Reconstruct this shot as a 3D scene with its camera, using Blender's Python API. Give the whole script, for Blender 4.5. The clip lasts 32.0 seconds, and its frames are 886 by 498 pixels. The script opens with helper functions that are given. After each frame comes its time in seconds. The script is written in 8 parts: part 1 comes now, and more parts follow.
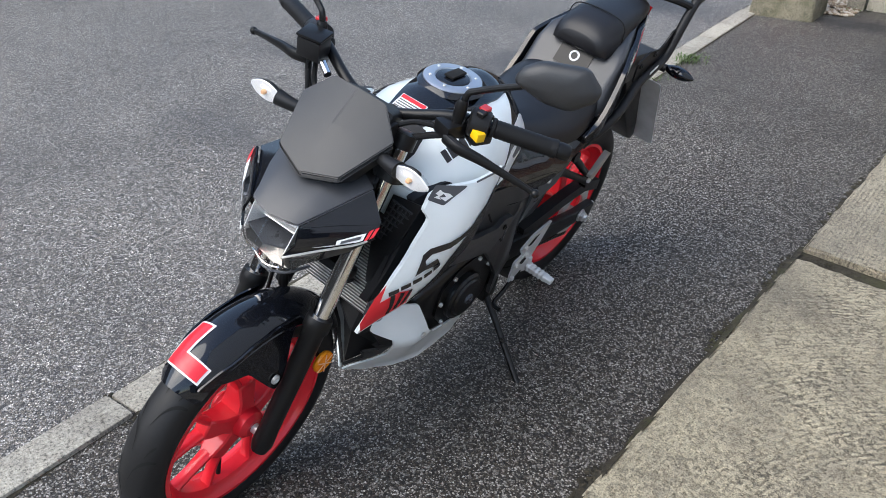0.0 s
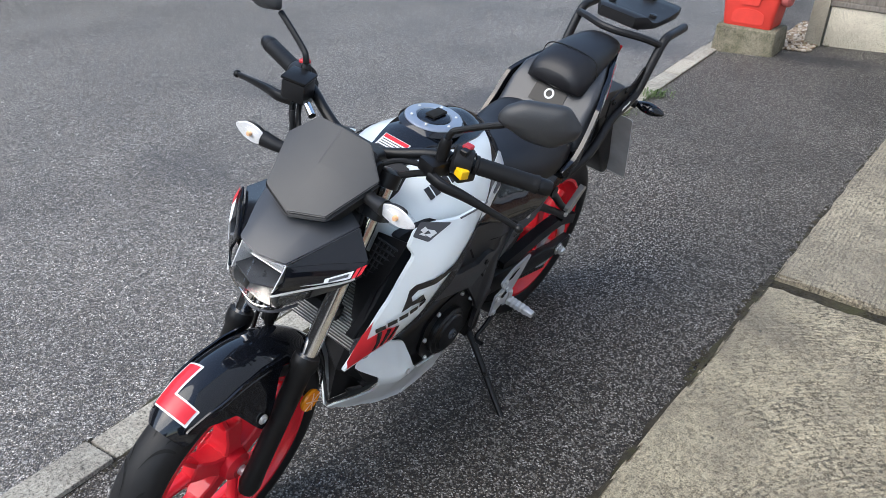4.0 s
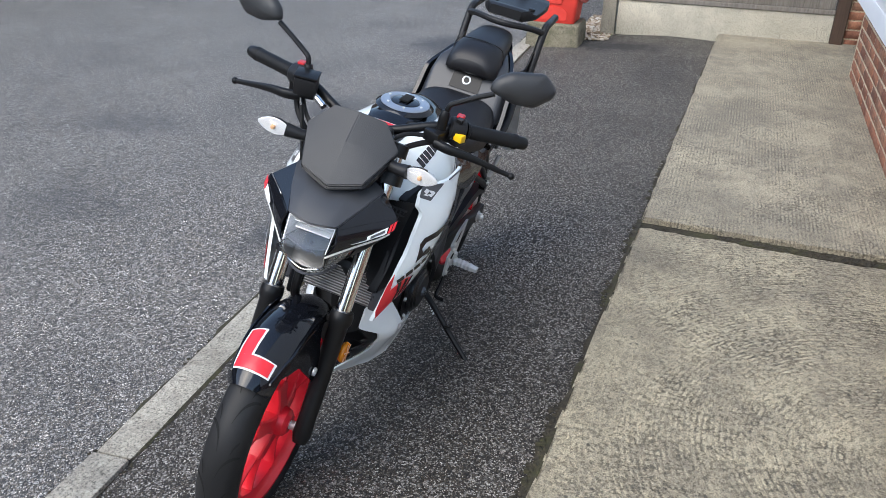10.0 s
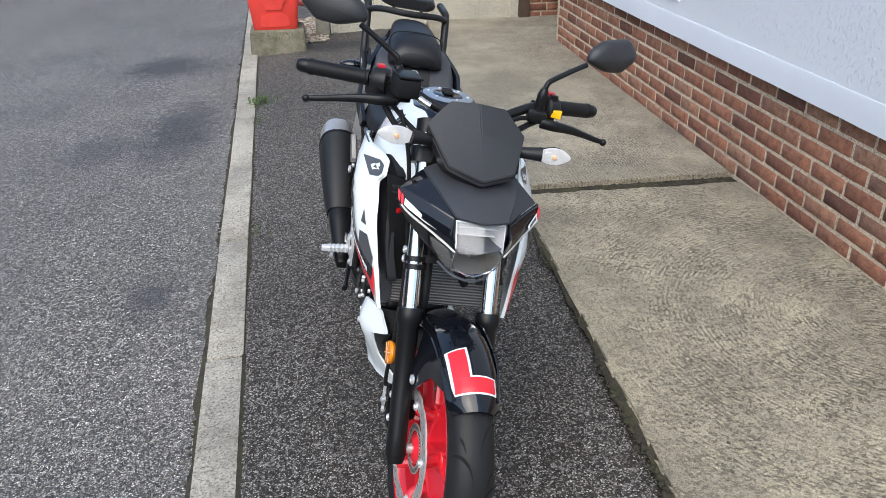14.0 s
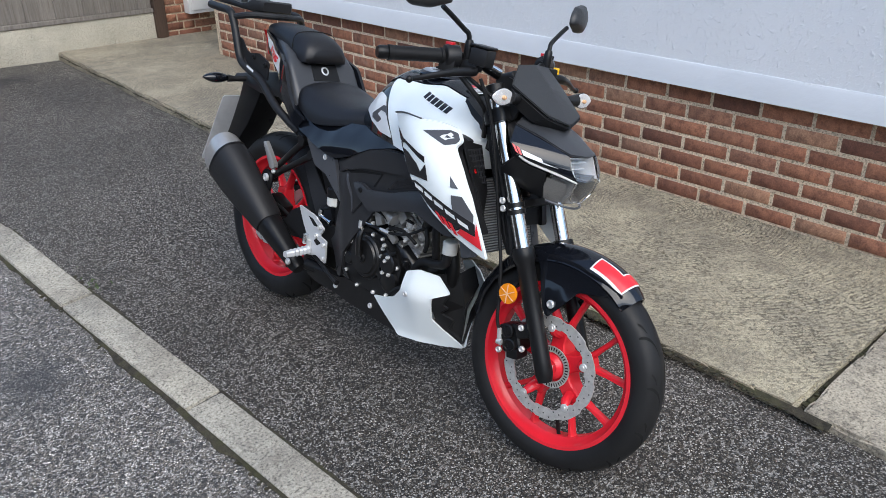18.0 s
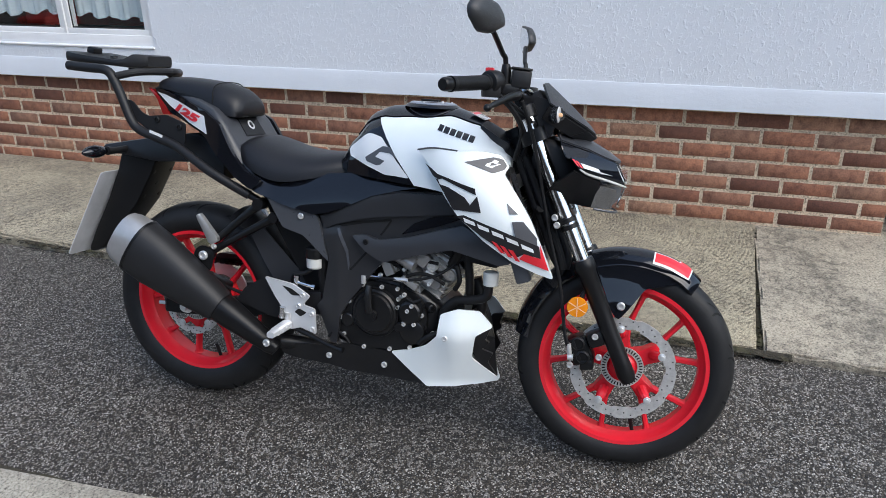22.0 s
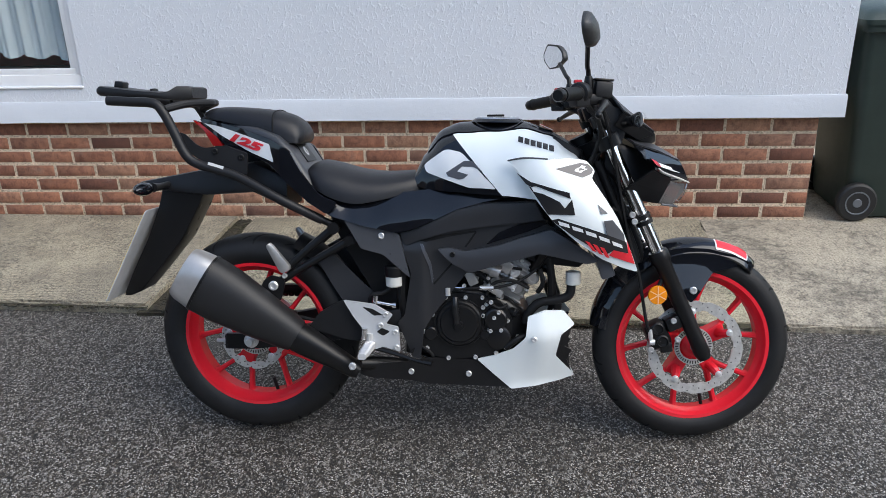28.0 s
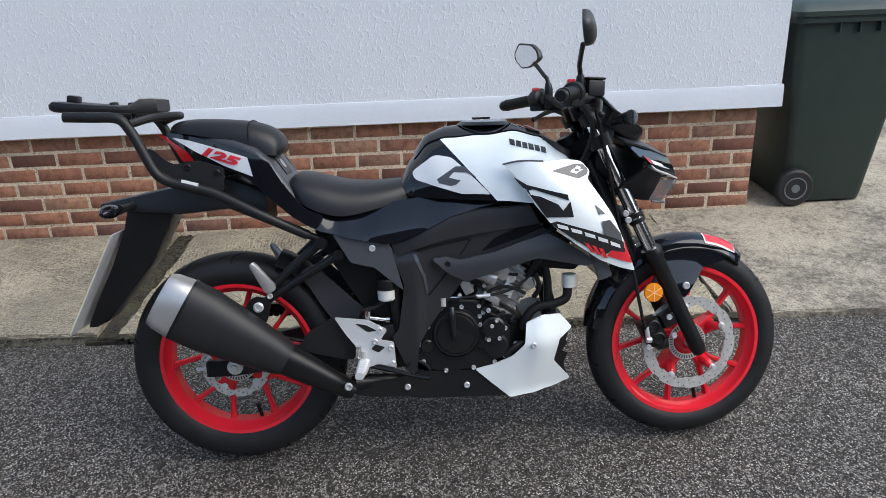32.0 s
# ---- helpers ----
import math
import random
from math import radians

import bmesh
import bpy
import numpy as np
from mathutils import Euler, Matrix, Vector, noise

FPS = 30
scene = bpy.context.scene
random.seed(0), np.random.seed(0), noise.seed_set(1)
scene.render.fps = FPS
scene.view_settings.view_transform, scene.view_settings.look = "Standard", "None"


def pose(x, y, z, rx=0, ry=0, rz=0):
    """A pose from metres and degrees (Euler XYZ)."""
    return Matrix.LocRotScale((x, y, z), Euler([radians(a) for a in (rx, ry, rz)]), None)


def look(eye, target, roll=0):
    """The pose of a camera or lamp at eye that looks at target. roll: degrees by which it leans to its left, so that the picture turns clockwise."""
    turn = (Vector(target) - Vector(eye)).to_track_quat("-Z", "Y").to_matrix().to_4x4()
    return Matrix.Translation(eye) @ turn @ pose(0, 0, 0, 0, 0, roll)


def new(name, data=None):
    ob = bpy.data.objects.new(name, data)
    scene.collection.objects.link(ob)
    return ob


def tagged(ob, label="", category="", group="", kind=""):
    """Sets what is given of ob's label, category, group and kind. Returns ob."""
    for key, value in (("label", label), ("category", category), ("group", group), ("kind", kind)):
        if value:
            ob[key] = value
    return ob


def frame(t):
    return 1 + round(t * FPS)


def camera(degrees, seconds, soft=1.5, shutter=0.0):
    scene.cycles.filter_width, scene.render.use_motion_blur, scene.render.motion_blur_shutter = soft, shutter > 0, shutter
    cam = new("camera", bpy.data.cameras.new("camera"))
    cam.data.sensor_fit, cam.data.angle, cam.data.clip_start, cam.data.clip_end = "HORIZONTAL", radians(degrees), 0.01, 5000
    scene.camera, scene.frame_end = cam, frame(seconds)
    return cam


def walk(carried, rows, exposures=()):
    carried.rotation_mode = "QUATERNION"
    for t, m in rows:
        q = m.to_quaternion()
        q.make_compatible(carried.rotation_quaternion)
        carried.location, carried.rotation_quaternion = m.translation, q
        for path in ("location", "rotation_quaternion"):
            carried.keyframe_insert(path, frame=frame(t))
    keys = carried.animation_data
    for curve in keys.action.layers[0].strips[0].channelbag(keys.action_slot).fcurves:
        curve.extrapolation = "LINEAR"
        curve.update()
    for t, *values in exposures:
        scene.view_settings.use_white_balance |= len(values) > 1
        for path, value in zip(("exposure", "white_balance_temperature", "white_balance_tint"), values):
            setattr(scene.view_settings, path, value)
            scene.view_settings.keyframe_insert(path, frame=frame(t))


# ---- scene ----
cam = camera(59.2, 32.0, 0.6)
METRES, TILT, LEAN, TURN = 5.4324, -1.3906, -2.8804, 39.2577
EYE = (-0.0806, -0.0188, 1.515)
ROWS = [
    (0.0, 0.0, 0.0, 0.0, -0.7, -30.63, 1.19),
    (0.5, 0.0, -0.0001, 0.0005, -1.11, -30.03, 0.95),
    (1.0, 0.0, -0.0001, 0.0009, -1.45, -29.49, 0.81),
    (1.5, 0.0002, -0.0007, 0.0014, -1.67, -28.85, 0.83),
    (2.0, 0.0002, -0.0019, 0.0018, -1.69, -28.34, 0.99),
    (2.5, -0.0002, -0.0032, 0.0021, -1.7, -28.01, 1.11),
    (4.5, -0.0094, -0.0049, 0.0024, -4.18, -28.26, 1.43),
    (5.0, -0.0171, -0.009, 0.0031, -5.6, -28.6, 1.75),
    (5.5, -0.0276, -0.0151, 0.0046, -7.14, -28.95, 1.79),
    (6.0, -0.0323, -0.024, 0.0051, -8.1, -29.09, 1.61),
    (6.5, -0.035, -0.0362, 0.0051, -8.59, -28.81, 1.39),
    (7.0, -0.0382, -0.0447, 0.0069, -9.68, -28.35, 1.48),
    (7.5, -0.0495, -0.045, 0.0084, -11.47, -27.88, 1.78),
    (8.0, -0.0641, -0.0443, 0.0089, -13.32, -27.5, 2.14),
    (8.5, -0.0759, -0.0443, 0.0087, -14.83, -27.49, 2.4),
    (9.0, -0.0852, -0.0458, 0.0097, -16.12, -27.65, 2.49),
    (9.5, -0.0875, -0.051, 0.0099, -17.28, -27.56, 2.31),
    (10.0, -0.0941, -0.0534, 0.0098, -19.18, -27.36, 2.4),
    (10.5, -0.1203, -0.0471, 0.0111, -22.35, -27.67, 2.93),
    (11.0, -0.1446, -0.0406, 0.0104, -25.4, -27.96, 3.35),
    (11.5, -0.1572, -0.0264, 0.0088, -28.1, -27.84, 3.6),
    (12.0, -0.1724, -0.0073, 0.0094, -31.41, -27.8, 3.72),
    (12.5, -0.1953, 0.0064, 0.0102, -35.63, -28.12, 3.98),
    (13.0, -0.2273, 0.0215, 0.0134, -40.23, -28.53, 4.0),
    (13.5, -0.2431, 0.0402, 0.0118, -44.31, -28.3, 3.83),
    (15.5, -0.2987, 0.1379, 0.0092, -60.88, -28.14, 3.19),
    (16.0, -0.307, 0.164, 0.0088, -65.44, -28.21, 2.88),
    (16.5, -0.3242, 0.1931, 0.0097, -69.97, -28.26, 2.74),
    (17.0, -0.3487, 0.2198, 0.0108, -74.3, -28.75, 2.55),
    (17.5, -0.3736, 0.2343, 0.0111, -78.32, -28.82, 2.18),
    (18.0, -0.3941, 0.2494, 0.0149, -82.81, -28.69, 2.11),
    (18.5, -0.4023, 0.28, 0.016, -87.82, -28.46, 2.29),
    (19.0, -0.4029, 0.3086, 0.0166, -92.51, -28.34, 2.43),
    (19.5, -0.3902, 0.3281, 0.0147, -96.4, -27.81, 2.25),
    (20.0, -0.3768, 0.3474, 0.0152, -100.27, -27.5, 2.09),
    (20.5, -0.3685, 0.3705, 0.0147, -104.31, -27.32, 2.1),
    (21.0, -0.3659, 0.3996, 0.016, -108.15, -27.4, 1.82),
    (21.5, -0.363, 0.4185, 0.0149, -110.32, -27.27, 1.48),
    (22.0, -0.3554, 0.4373, 0.0121, -111.58, -26.8, 1.33),
    (22.5, -0.3485, 0.4598, 0.0128, -113.48, -26.69, 1.44),
    (23.0, -0.3441, 0.4839, 0.0141, -116.37, -26.72, 1.55),
    (23.5, -0.3424, 0.5013, 0.0145, -118.68, -26.78, 1.5),
    (24.0, -0.3429, 0.5099, 0.0151, -119.5, -26.36, 1.26),
    (24.5, -0.3455, 0.5088, 0.0159, -118.94, -25.85, 0.85),
    (26.5, -0.3457, 0.5532, 0.0147, -123.73, -25.43, 0.91),
    (27.0, -0.3388, 0.5558, 0.0134, -124.41, -25.2, 0.72),
    (27.5, -0.3246, 0.5569, 0.0125, -124.31, -24.79, 0.67),
    (28.0, -0.3112, 0.5579, 0.0121, -124.96, -24.88, 0.85),
    (28.5, -0.3039, 0.5678, 0.0126, -126.98, -25.54, 1.05),
    (29.0, -0.2968, 0.5814, 0.0115, -129.24, -26.2, 1.06),
    (29.5, -0.291, 0.5847, 0.0107, -130.51, -26.21, 0.82),
    (30.0, -0.2869, 0.5763, 0.0115, -130.7, -25.98, 0.57),
    (30.5, -0.281, 0.5698, 0.0099, -130.68, -25.76, 0.67),
    (31.0, -0.2735, 0.5753, 0.0107, -131.44, -25.72, 0.86),
    (31.5, -0.2721, 0.5806, 0.011, -132.15, -25.41, 0.99),
    (32.0, -0.2729, 0.582, 0.0113, -132.31, -25.04, 0.94),
]
walk(cam, [(t, pose(*EYE, TILT, LEAN, TURN) @ pose(METRES * x, METRES * y, METRES * z, 90 + pitch, roll, yaw)) for t, x, y, z, yaw, pitch, roll in ROWS],
     [(0, 1.27, 6600, 8), (9, 1.22, 6500, 8), (13, 1.13, 6650, 8), (17, 0.96, 6500, 8), (32, 0.98, 6750, 8)])

# ---------------------------------------------------------------- light
world = bpy.data.worlds.new("world")
scene.world = world
world.use_nodes = True
wn = world.node_tree.nodes
sky = wn.new("ShaderNodeTexSky")
sky.sky_type = "NISHITA"
sky.sun_disc = False
sky.sun_elevation = radians(50)
sky.sun_rotation = radians(208)
sky.air_density, sky.dust_density, sky.ozone_density = 1.1, 1.4, 1.0
wn["Background"].inputs["Strength"].default_value = 0.142
world.node_tree.links.new(sky.outputs["Color"], wn["Background"].inputs["Color"])
sun = new("sun", bpy.data.lights.new("sun", "SUN"))
sun.data.energy, sun.data.angle, sun.data.color = 1.30, radians(60), (1.0, 0.98, 0.95)
sun.matrix_world = look((-1.4, -4.0, 5.0), (0, 0, 0))


# ---------------------------------------------------------------- materials
def material(name, build, rough=0.5, metal=0.0, spec=0.5):
    m = bpy.data.materials.new(name)
    m.use_nodes = True
    t = m.node_tree
    b = t.nodes["Principled BSDF"]
    b.inputs["Roughness"].default_value = rough
    b.inputs["Metallic"].default_value = metal
    b.inputs["Specular IOR Level"].default_value = spec
    build(t, b)
    return m


def node(t, kind, **kw):
    n = t.nodes.new("ShaderNode" + kind)
    for k, v in kw.items():
        n.inputs[k.replace("_", " ")].default_value = v
    return n


def coords(t, scale=(1, 1, 1), world_space=True):
    mp = t.nodes.new("ShaderNodeMapping")
    mp.inputs["Scale"].default_value = scale
    if world_space:
        g = t.nodes.new("ShaderNodeNewGeometry")
        t.links.new(g.outputs["Position"], mp.inputs["Vector"])
    else:
        g = t.nodes.new("ShaderNodeTexCoord")
        t.links.new(g.outputs["Object"], mp.inputs["Vector"])
    return mp.outputs["Vector"]


def noise_tex(t, vec, scale, detail=4.0, rough=0.55):
    n = node(t, "TexNoise", Scale=scale, Detail=detail, Roughness=rough)
    t.links.new(vec, n.inputs["Vector"])
    return n.outputs["Fac"]


def voronoi(t, vec, scale, out="Color", feature="F1"):
    n = node(t, "TexVoronoi", Scale=scale)
    n.feature = feature
    t.links.new(vec, n.inputs["Vector"])
    return n.outputs[out]


def ramp(t, fac, stops, interp="LINEAR"):
    n = t.nodes.new("ShaderNodeValToRGB")
    n.color_ramp.interpolation = interp
    e = n.color_ramp.elements
    while len(e) < len(stops):
        e.new(0.5)
    for k, (p, c) in zip(e, stops):
        k.position = p
        k.color = (*c, 1) if len(c) == 3 else c
    t.links.new(fac, n.inputs["Fac"])
    return n.outputs["Color"]


def mix(t, fac, a, b, blend="MIX"):
    n = t.nodes.new("ShaderNodeMix")
    n.data_type, n.blend_type = "RGBA", blend
    for sock, v in ((n.inputs[0], fac), (n.inputs[6], a), (n.inputs[7], b)):
        if isinstance(v, (int, float)):
            sock.default_value = v
        elif isinstance(v, tuple):
            sock.default_value = (*v, 1)
        else:
            t.links.new(v, sock)
    return n.outputs[2]


def maths(t, op, a, b=0.0):
    n = t.nodes.new("ShaderNodeMath")
    n.operation = op
    for sock, v in zip(n.inputs, (a, b)):
        if isinstance(v, (int, float)):
            sock.default_value = v
        else:
            t.links.new(v, sock)
    return n.outputs[0]


def bump(t, b, height, strength=0.3, dist=0.002):
    n = node(t, "Bump", Strength=strength, Distance=dist)
    t.links.new(height, n.inputs["Height"])
    t.links.new(n.outputs["Normal"], b.inputs["Normal"])
    return n


def grey(v):
    return (v, v, v)


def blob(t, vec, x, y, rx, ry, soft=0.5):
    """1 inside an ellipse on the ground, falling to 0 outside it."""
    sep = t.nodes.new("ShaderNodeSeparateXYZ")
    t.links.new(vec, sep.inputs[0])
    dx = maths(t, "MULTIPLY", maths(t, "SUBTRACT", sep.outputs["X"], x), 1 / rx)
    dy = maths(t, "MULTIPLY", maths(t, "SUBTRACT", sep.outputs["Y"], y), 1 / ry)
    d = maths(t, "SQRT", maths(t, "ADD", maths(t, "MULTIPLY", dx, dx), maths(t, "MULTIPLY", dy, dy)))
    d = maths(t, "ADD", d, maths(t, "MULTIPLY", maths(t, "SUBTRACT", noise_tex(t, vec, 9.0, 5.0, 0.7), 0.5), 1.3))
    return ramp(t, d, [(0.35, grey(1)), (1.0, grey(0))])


def asphalt(patches, tint, stone=0.30, clump=0.42):
    def build(t, b):
        v = coords(t)
        cell = voronoi(t, v, 240.0)
        big = voronoi(t, v, 135.0)
        edge = voronoi(t, v, 240.0, "Distance")
        pick = t.nodes.new("ShaderNodeSeparateColor")
        t.links.new(cell, pick.inputs[0])
        stones = ramp(t, pick.outputs[0], [(0.0, grey(0.02)), (0.4, tuple(c * 0.5 for c in tint)), (0.66, tint), (0.86, (stone * 0.78, stone * 0.73, stone * 0.66)), (1.0, (stone * 1.6, stone * 1.52, stone * 1.4))])
        pick2 = t.nodes.new("ShaderNodeSeparateColor")
        t.links.new(big, pick2.inputs[0])
        stones = mix(t, ramp(t, pick2.outputs[1], [(0.86, grey(0)), (0.92, grey(0.7))]), stones, (stone * 0.85, stone * 0.80, stone * 0.73))
        stones = mix(t, ramp(t, pick2.outputs[1], [(0.10, grey(0.6)), (0.16, grey(0))]), stones, grey(0.03))
        gap = ramp(t, edge, [(0.38, grey(1.12)), (0.85, grey(0.28))])
        col = mix(t, 1.0, stones, gap, "MULTIPLY")
        patch = ramp(t, noise_tex(t, v, 1.1, 6.0, 0.6), [(0.3, grey(0.74)), (0.7, grey(1.14))])
        col = mix(t, 1.0, col, patch, "MULTIPLY")
        streak = ramp(t, noise_tex(t, v, 42.0, 5.0, 0.7), [(0.3, grey(1 - clump)), (0.7, grey(1 + clump))])
        col = mix(t, 1.0, col, streak, "MULTIPLY")
        fine = ramp(t, noise_tex(t, v, 95.0, 3.0, 0.7), [(0.32, grey(1 - 0.8 * clump)), (0.68, grey(1 + 0.8 * clump))])
        col = mix(t, 1.0, col, fine, "MULTIPLY")
        # dark ellipses mixed into the colour: stains, and the shade beneath the motorcycle
        for x, y, rx, ry, k in patches:
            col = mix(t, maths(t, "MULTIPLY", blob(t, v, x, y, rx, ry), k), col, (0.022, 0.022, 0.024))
        t.links.new(col, b.inputs["Base Color"])
        h = maths(t, "ADD", maths(t, "MULTIPLY", pick.outputs[0], 0.5), maths(t, "SUBTRACT", 1.0, edge))
        bump(t, b, h, 0.7, 0.004)
    return build


def concrete(base, dark, pit=0.5, moss=0.0):
    def build(t, b):
        v = coords(t)
        n1 = noise_tex(t, v, 2.2, 7.0, 0.68)
        n2 = noise_tex(t, v, 26.0, 7.0, 0.72)
        n3 = noise_tex(t, v, 120.0, 6.0, 0.75)
        col = mix(t, ramp(t, n1, [(0.36, grey(0)), (0.62, grey(1))]), tuple(c * 0.78 for c in base), base)
        lich = ramp(t, maths(t, "ADD", maths(t, "MULTIPLY", n1, 0.45), maths(t, "MULTIPLY", n2, 0.55)), [(0.40, grey(1)), (0.53, grey(0))])
        col = mix(t, maths(t, "MULTIPLY", lich, pit), col, dark)
        speck = ramp(t, n3, [(0.38, grey(0.22)), (0.47, grey(0.85)), (0.56, grey(1.08)), (0.70, grey(1.5))])
        col = mix(t, 0.9, col, mix(t, 1.0, col, speck, "MULTIPLY"))
        pits = ramp(t, voronoi(t, v, 75.0, "Distance"), [(0.10, grey(1)), (0.22, grey(0))])
        pits = maths(t, "MULTIPLY", pits, ramp(t, noise_tex(t, v, 11.0, 3.0), [(0.45, grey(0)), (0.6, grey(0.9))]))
        col = mix(t, maths(t, "MULTIPLY", pits, pit), col, tuple(c * 0.6 for c in dark))
        h = maths(t, "SUBTRACT", maths(t, "ADD", n3, n2), maths(t, "MULTIPLY", pits, 0.6))
        if moss:
            col = mix(t, maths(t, "MULTIPLY", ramp(t, noise_tex(t, v, 7.0, 6.0, 0.7), [(0.45, grey(0)), (0.62, grey(1))]), moss), col, (0.055, 0.062, 0.02))
        t.links.new(col, b.inputs["Base Color"])
        bump(t, b, h, 0.8, 0.005)
    return build


def worn_slab(base, dark, arc=None, lines=0.0, edge=None):
    """Old cast slab: smooth trowelled margins, a pitted middle with broken comb marks, grime and lichen."""
    def build(t, b):
        v = coords(t)
        n1 = noise_tex(t, v, 1.9, 6.0, 0.65)
        n2 = noise_tex(t, v, 10.0, 6.0, 0.72)
        n3 = noise_tex(t, v, 72.0, 5.0, 0.78)
        n4 = noise_tex(t, v, 230.0, 4.0, 0.75)
        col = mix(t, ramp(t, n1, [(0.34, grey(0)), (0.64, grey(1))]), tuple(c * 0.82 for c in base), tuple(c * 1.22 for c in base))
        grime = ramp(t, maths(t, "ADD", maths(t, "MULTIPLY", n1, 0.5), maths(t, "MULTIPLY", n2, 0.5)), [(0.40, grey(0.6)), (0.56, grey(0))])
        col = mix(t, grime, col, tuple(c * 1.9 for c in dark))
        rough = ramp(t, noise_tex(t, v, 2.6, 5.0, 0.65), [(0.40, grey(0.25)), (0.58, grey(1))])
        if edge is not None:
            sep = t.nodes.new("ShaderNodeSeparateXYZ")
            t.links.new(v, sep.inputs[0])
            inner = maths(t, "ADD", maths(t, "SUBTRACT", sep.outputs["X"], edge), maths(t, "MULTIPLY", n2, 0.3))
            rough = maths(t, "MULTIPLY", rough, ramp(t, inner, [(0.22, grey(0.2)), (0.48, grey(1))]))
        pits = maths(t, "MULTIPLY", ramp(t, n3, [(0.425, grey(1)), (0.48, grey(0))]), maths(t, "ADD", 0.4, maths(t, "MULTIPLY", rough, 0.6)))
        h = maths(t, "SUBTRACT", n3, maths(t, "MULTIPLY", pits, 0.5))
        w = node(t, "TexWave", Scale=lines or arc[2], Distortion=3.4, Detail=5.0, Detail_Scale=2.6, Detail_Roughness=0.65)
        if arc:
            off = t.nodes.new("ShaderNodeVectorMath")
            off.operation = "SUBTRACT"
            t.links.new(v, off.inputs[0])
            off.inputs[1].default_value = (arc[0], arc[1], 0.05)
            w.wave_type, w.rings_direction = "RINGS", "Z"
            t.links.new(off.outputs[0], w.inputs["Vector"])
        else:
            w.bands_direction = "X"
            t.links.new(v, w.inputs["Vector"])
        broken = maths(t, "MULTIPLY", ramp(t, noise_tex(t, v, 24.0, 4.0, 0.7), [(0.44, grey(0)), (0.58, grey(1))]), rough)
        comb = maths(t, "MULTIPLY", w.outputs["Fac"], broken)
        trough = maths(t, "MULTIPLY", ramp(t, w.outputs["Fac"], [(0.12, grey(1)), (0.4, grey(0))]), broken)
        col = mix(t, maths(t, "MULTIPLY", comb, 0.55), col, tuple(min(0.8, c * 1.4) for c in base))
        col = mix(t, maths(t, "MULTIPLY", trough, 0.6), col, dark)
        col = mix(t, maths(t, "MULTIPLY", pits, 0.75), col, tuple(c * 0.9 for c in dark))
        speck = ramp(t, n4, [(0.34, grey(0.34)), (0.46, grey(0.88)), (0.58, grey(1.16)), (0.72, grey(1.6))])
        col = mix(t, 1.0, col, speck, "MULTIPLY")
        spots = ramp(t, voronoi(t, v, 26.0, "Distance"), [(0.10, grey(0.8)), (0.20, grey(0))])
        spots = maths(t, "MULTIPLY", spots, ramp(t, noise_tex(t, v, 3.4, 3.0), [(0.50, grey(0)), (0.60, grey(1))]))
        col = mix(t, spots, col, (0.075, 0.072, 0.062))
        t.links.new(col, b.inputs["Base Color"])
        bump(t, b, maths(t, "ADD", h, maths(t, "MULTIPLY", comb, 0.5)), 0.9, 0.005)
    return build


def bowl_build(t, b):
    """Bright plated lamp bowl, pressed into small flutes."""
    v = coords(t, world_space=False)
    n = noise_tex(t, v, 60.0, 3.0)
    t.links.new(ramp(t, n, [(0.3, grey(0.80)), (0.7, grey(0.90))]), b.inputs["Base Color"])
    w = node(t, "TexWave", Scale=22.0, Distortion=0.6)
    w.bands_direction = "Y"
    t.links.new(v, w.inputs["Vector"])
    bump(t, b, w.outputs["Fac"], 0.14, 0.002)


def clear_build(t, b):
    """Clear moulded lamp lens: colourless, with a plain gloss."""
    tr = t.nodes.new("ShaderNodeBsdfTransparent")
    tr.inputs["Color"].default_value = (0.97, 0.97, 0.97, 1)
    gl = t.nodes.new("ShaderNodeBsdfGlossy")
    gl.inputs["Roughness"].default_value = 0.04
    mx = t.nodes.new("ShaderNodeMixShader")
    mx.inputs[0].default_value = 0.055
    t.links.new(tr.outputs[0], mx.inputs[1])
    t.links.new(gl.outputs[0], mx.inputs[2])
    t.links.new(mx.outputs[0], t.nodes["Material Output"].inputs["Surface"])


def plain(colour, var=0.08, grain=140.0, depth=0.0, rvar=0.0, obj=True):
    """Paint or plastic: the colour with faint mottling, a fine grain and uneven gloss."""
    def build(t, b):
        v = coords(t, world_space=not obj)
        n = noise_tex(t, v, 9.0, 5.0, 0.6)
        f = ramp(t, n, [(0.25, tuple(c * (1 - var) for c in colour)), (0.75, tuple(min(1, c * (1 + var)) for c in colour))])
        t.links.new(f, b.inputs["Base Color"])
        if depth:
            bump(t, b, noise_tex(t, v, grain, 3.0), 0.35, depth)
        if rvar:
            r = b.inputs["Roughness"].default_value
            t.links.new(maths(t, "ADD", r - rvar, maths(t, "MULTIPLY", noise_tex(t, v, 22.0, 6.0, 0.7), 2 * rvar)), b.inputs["Roughness"])
    return build


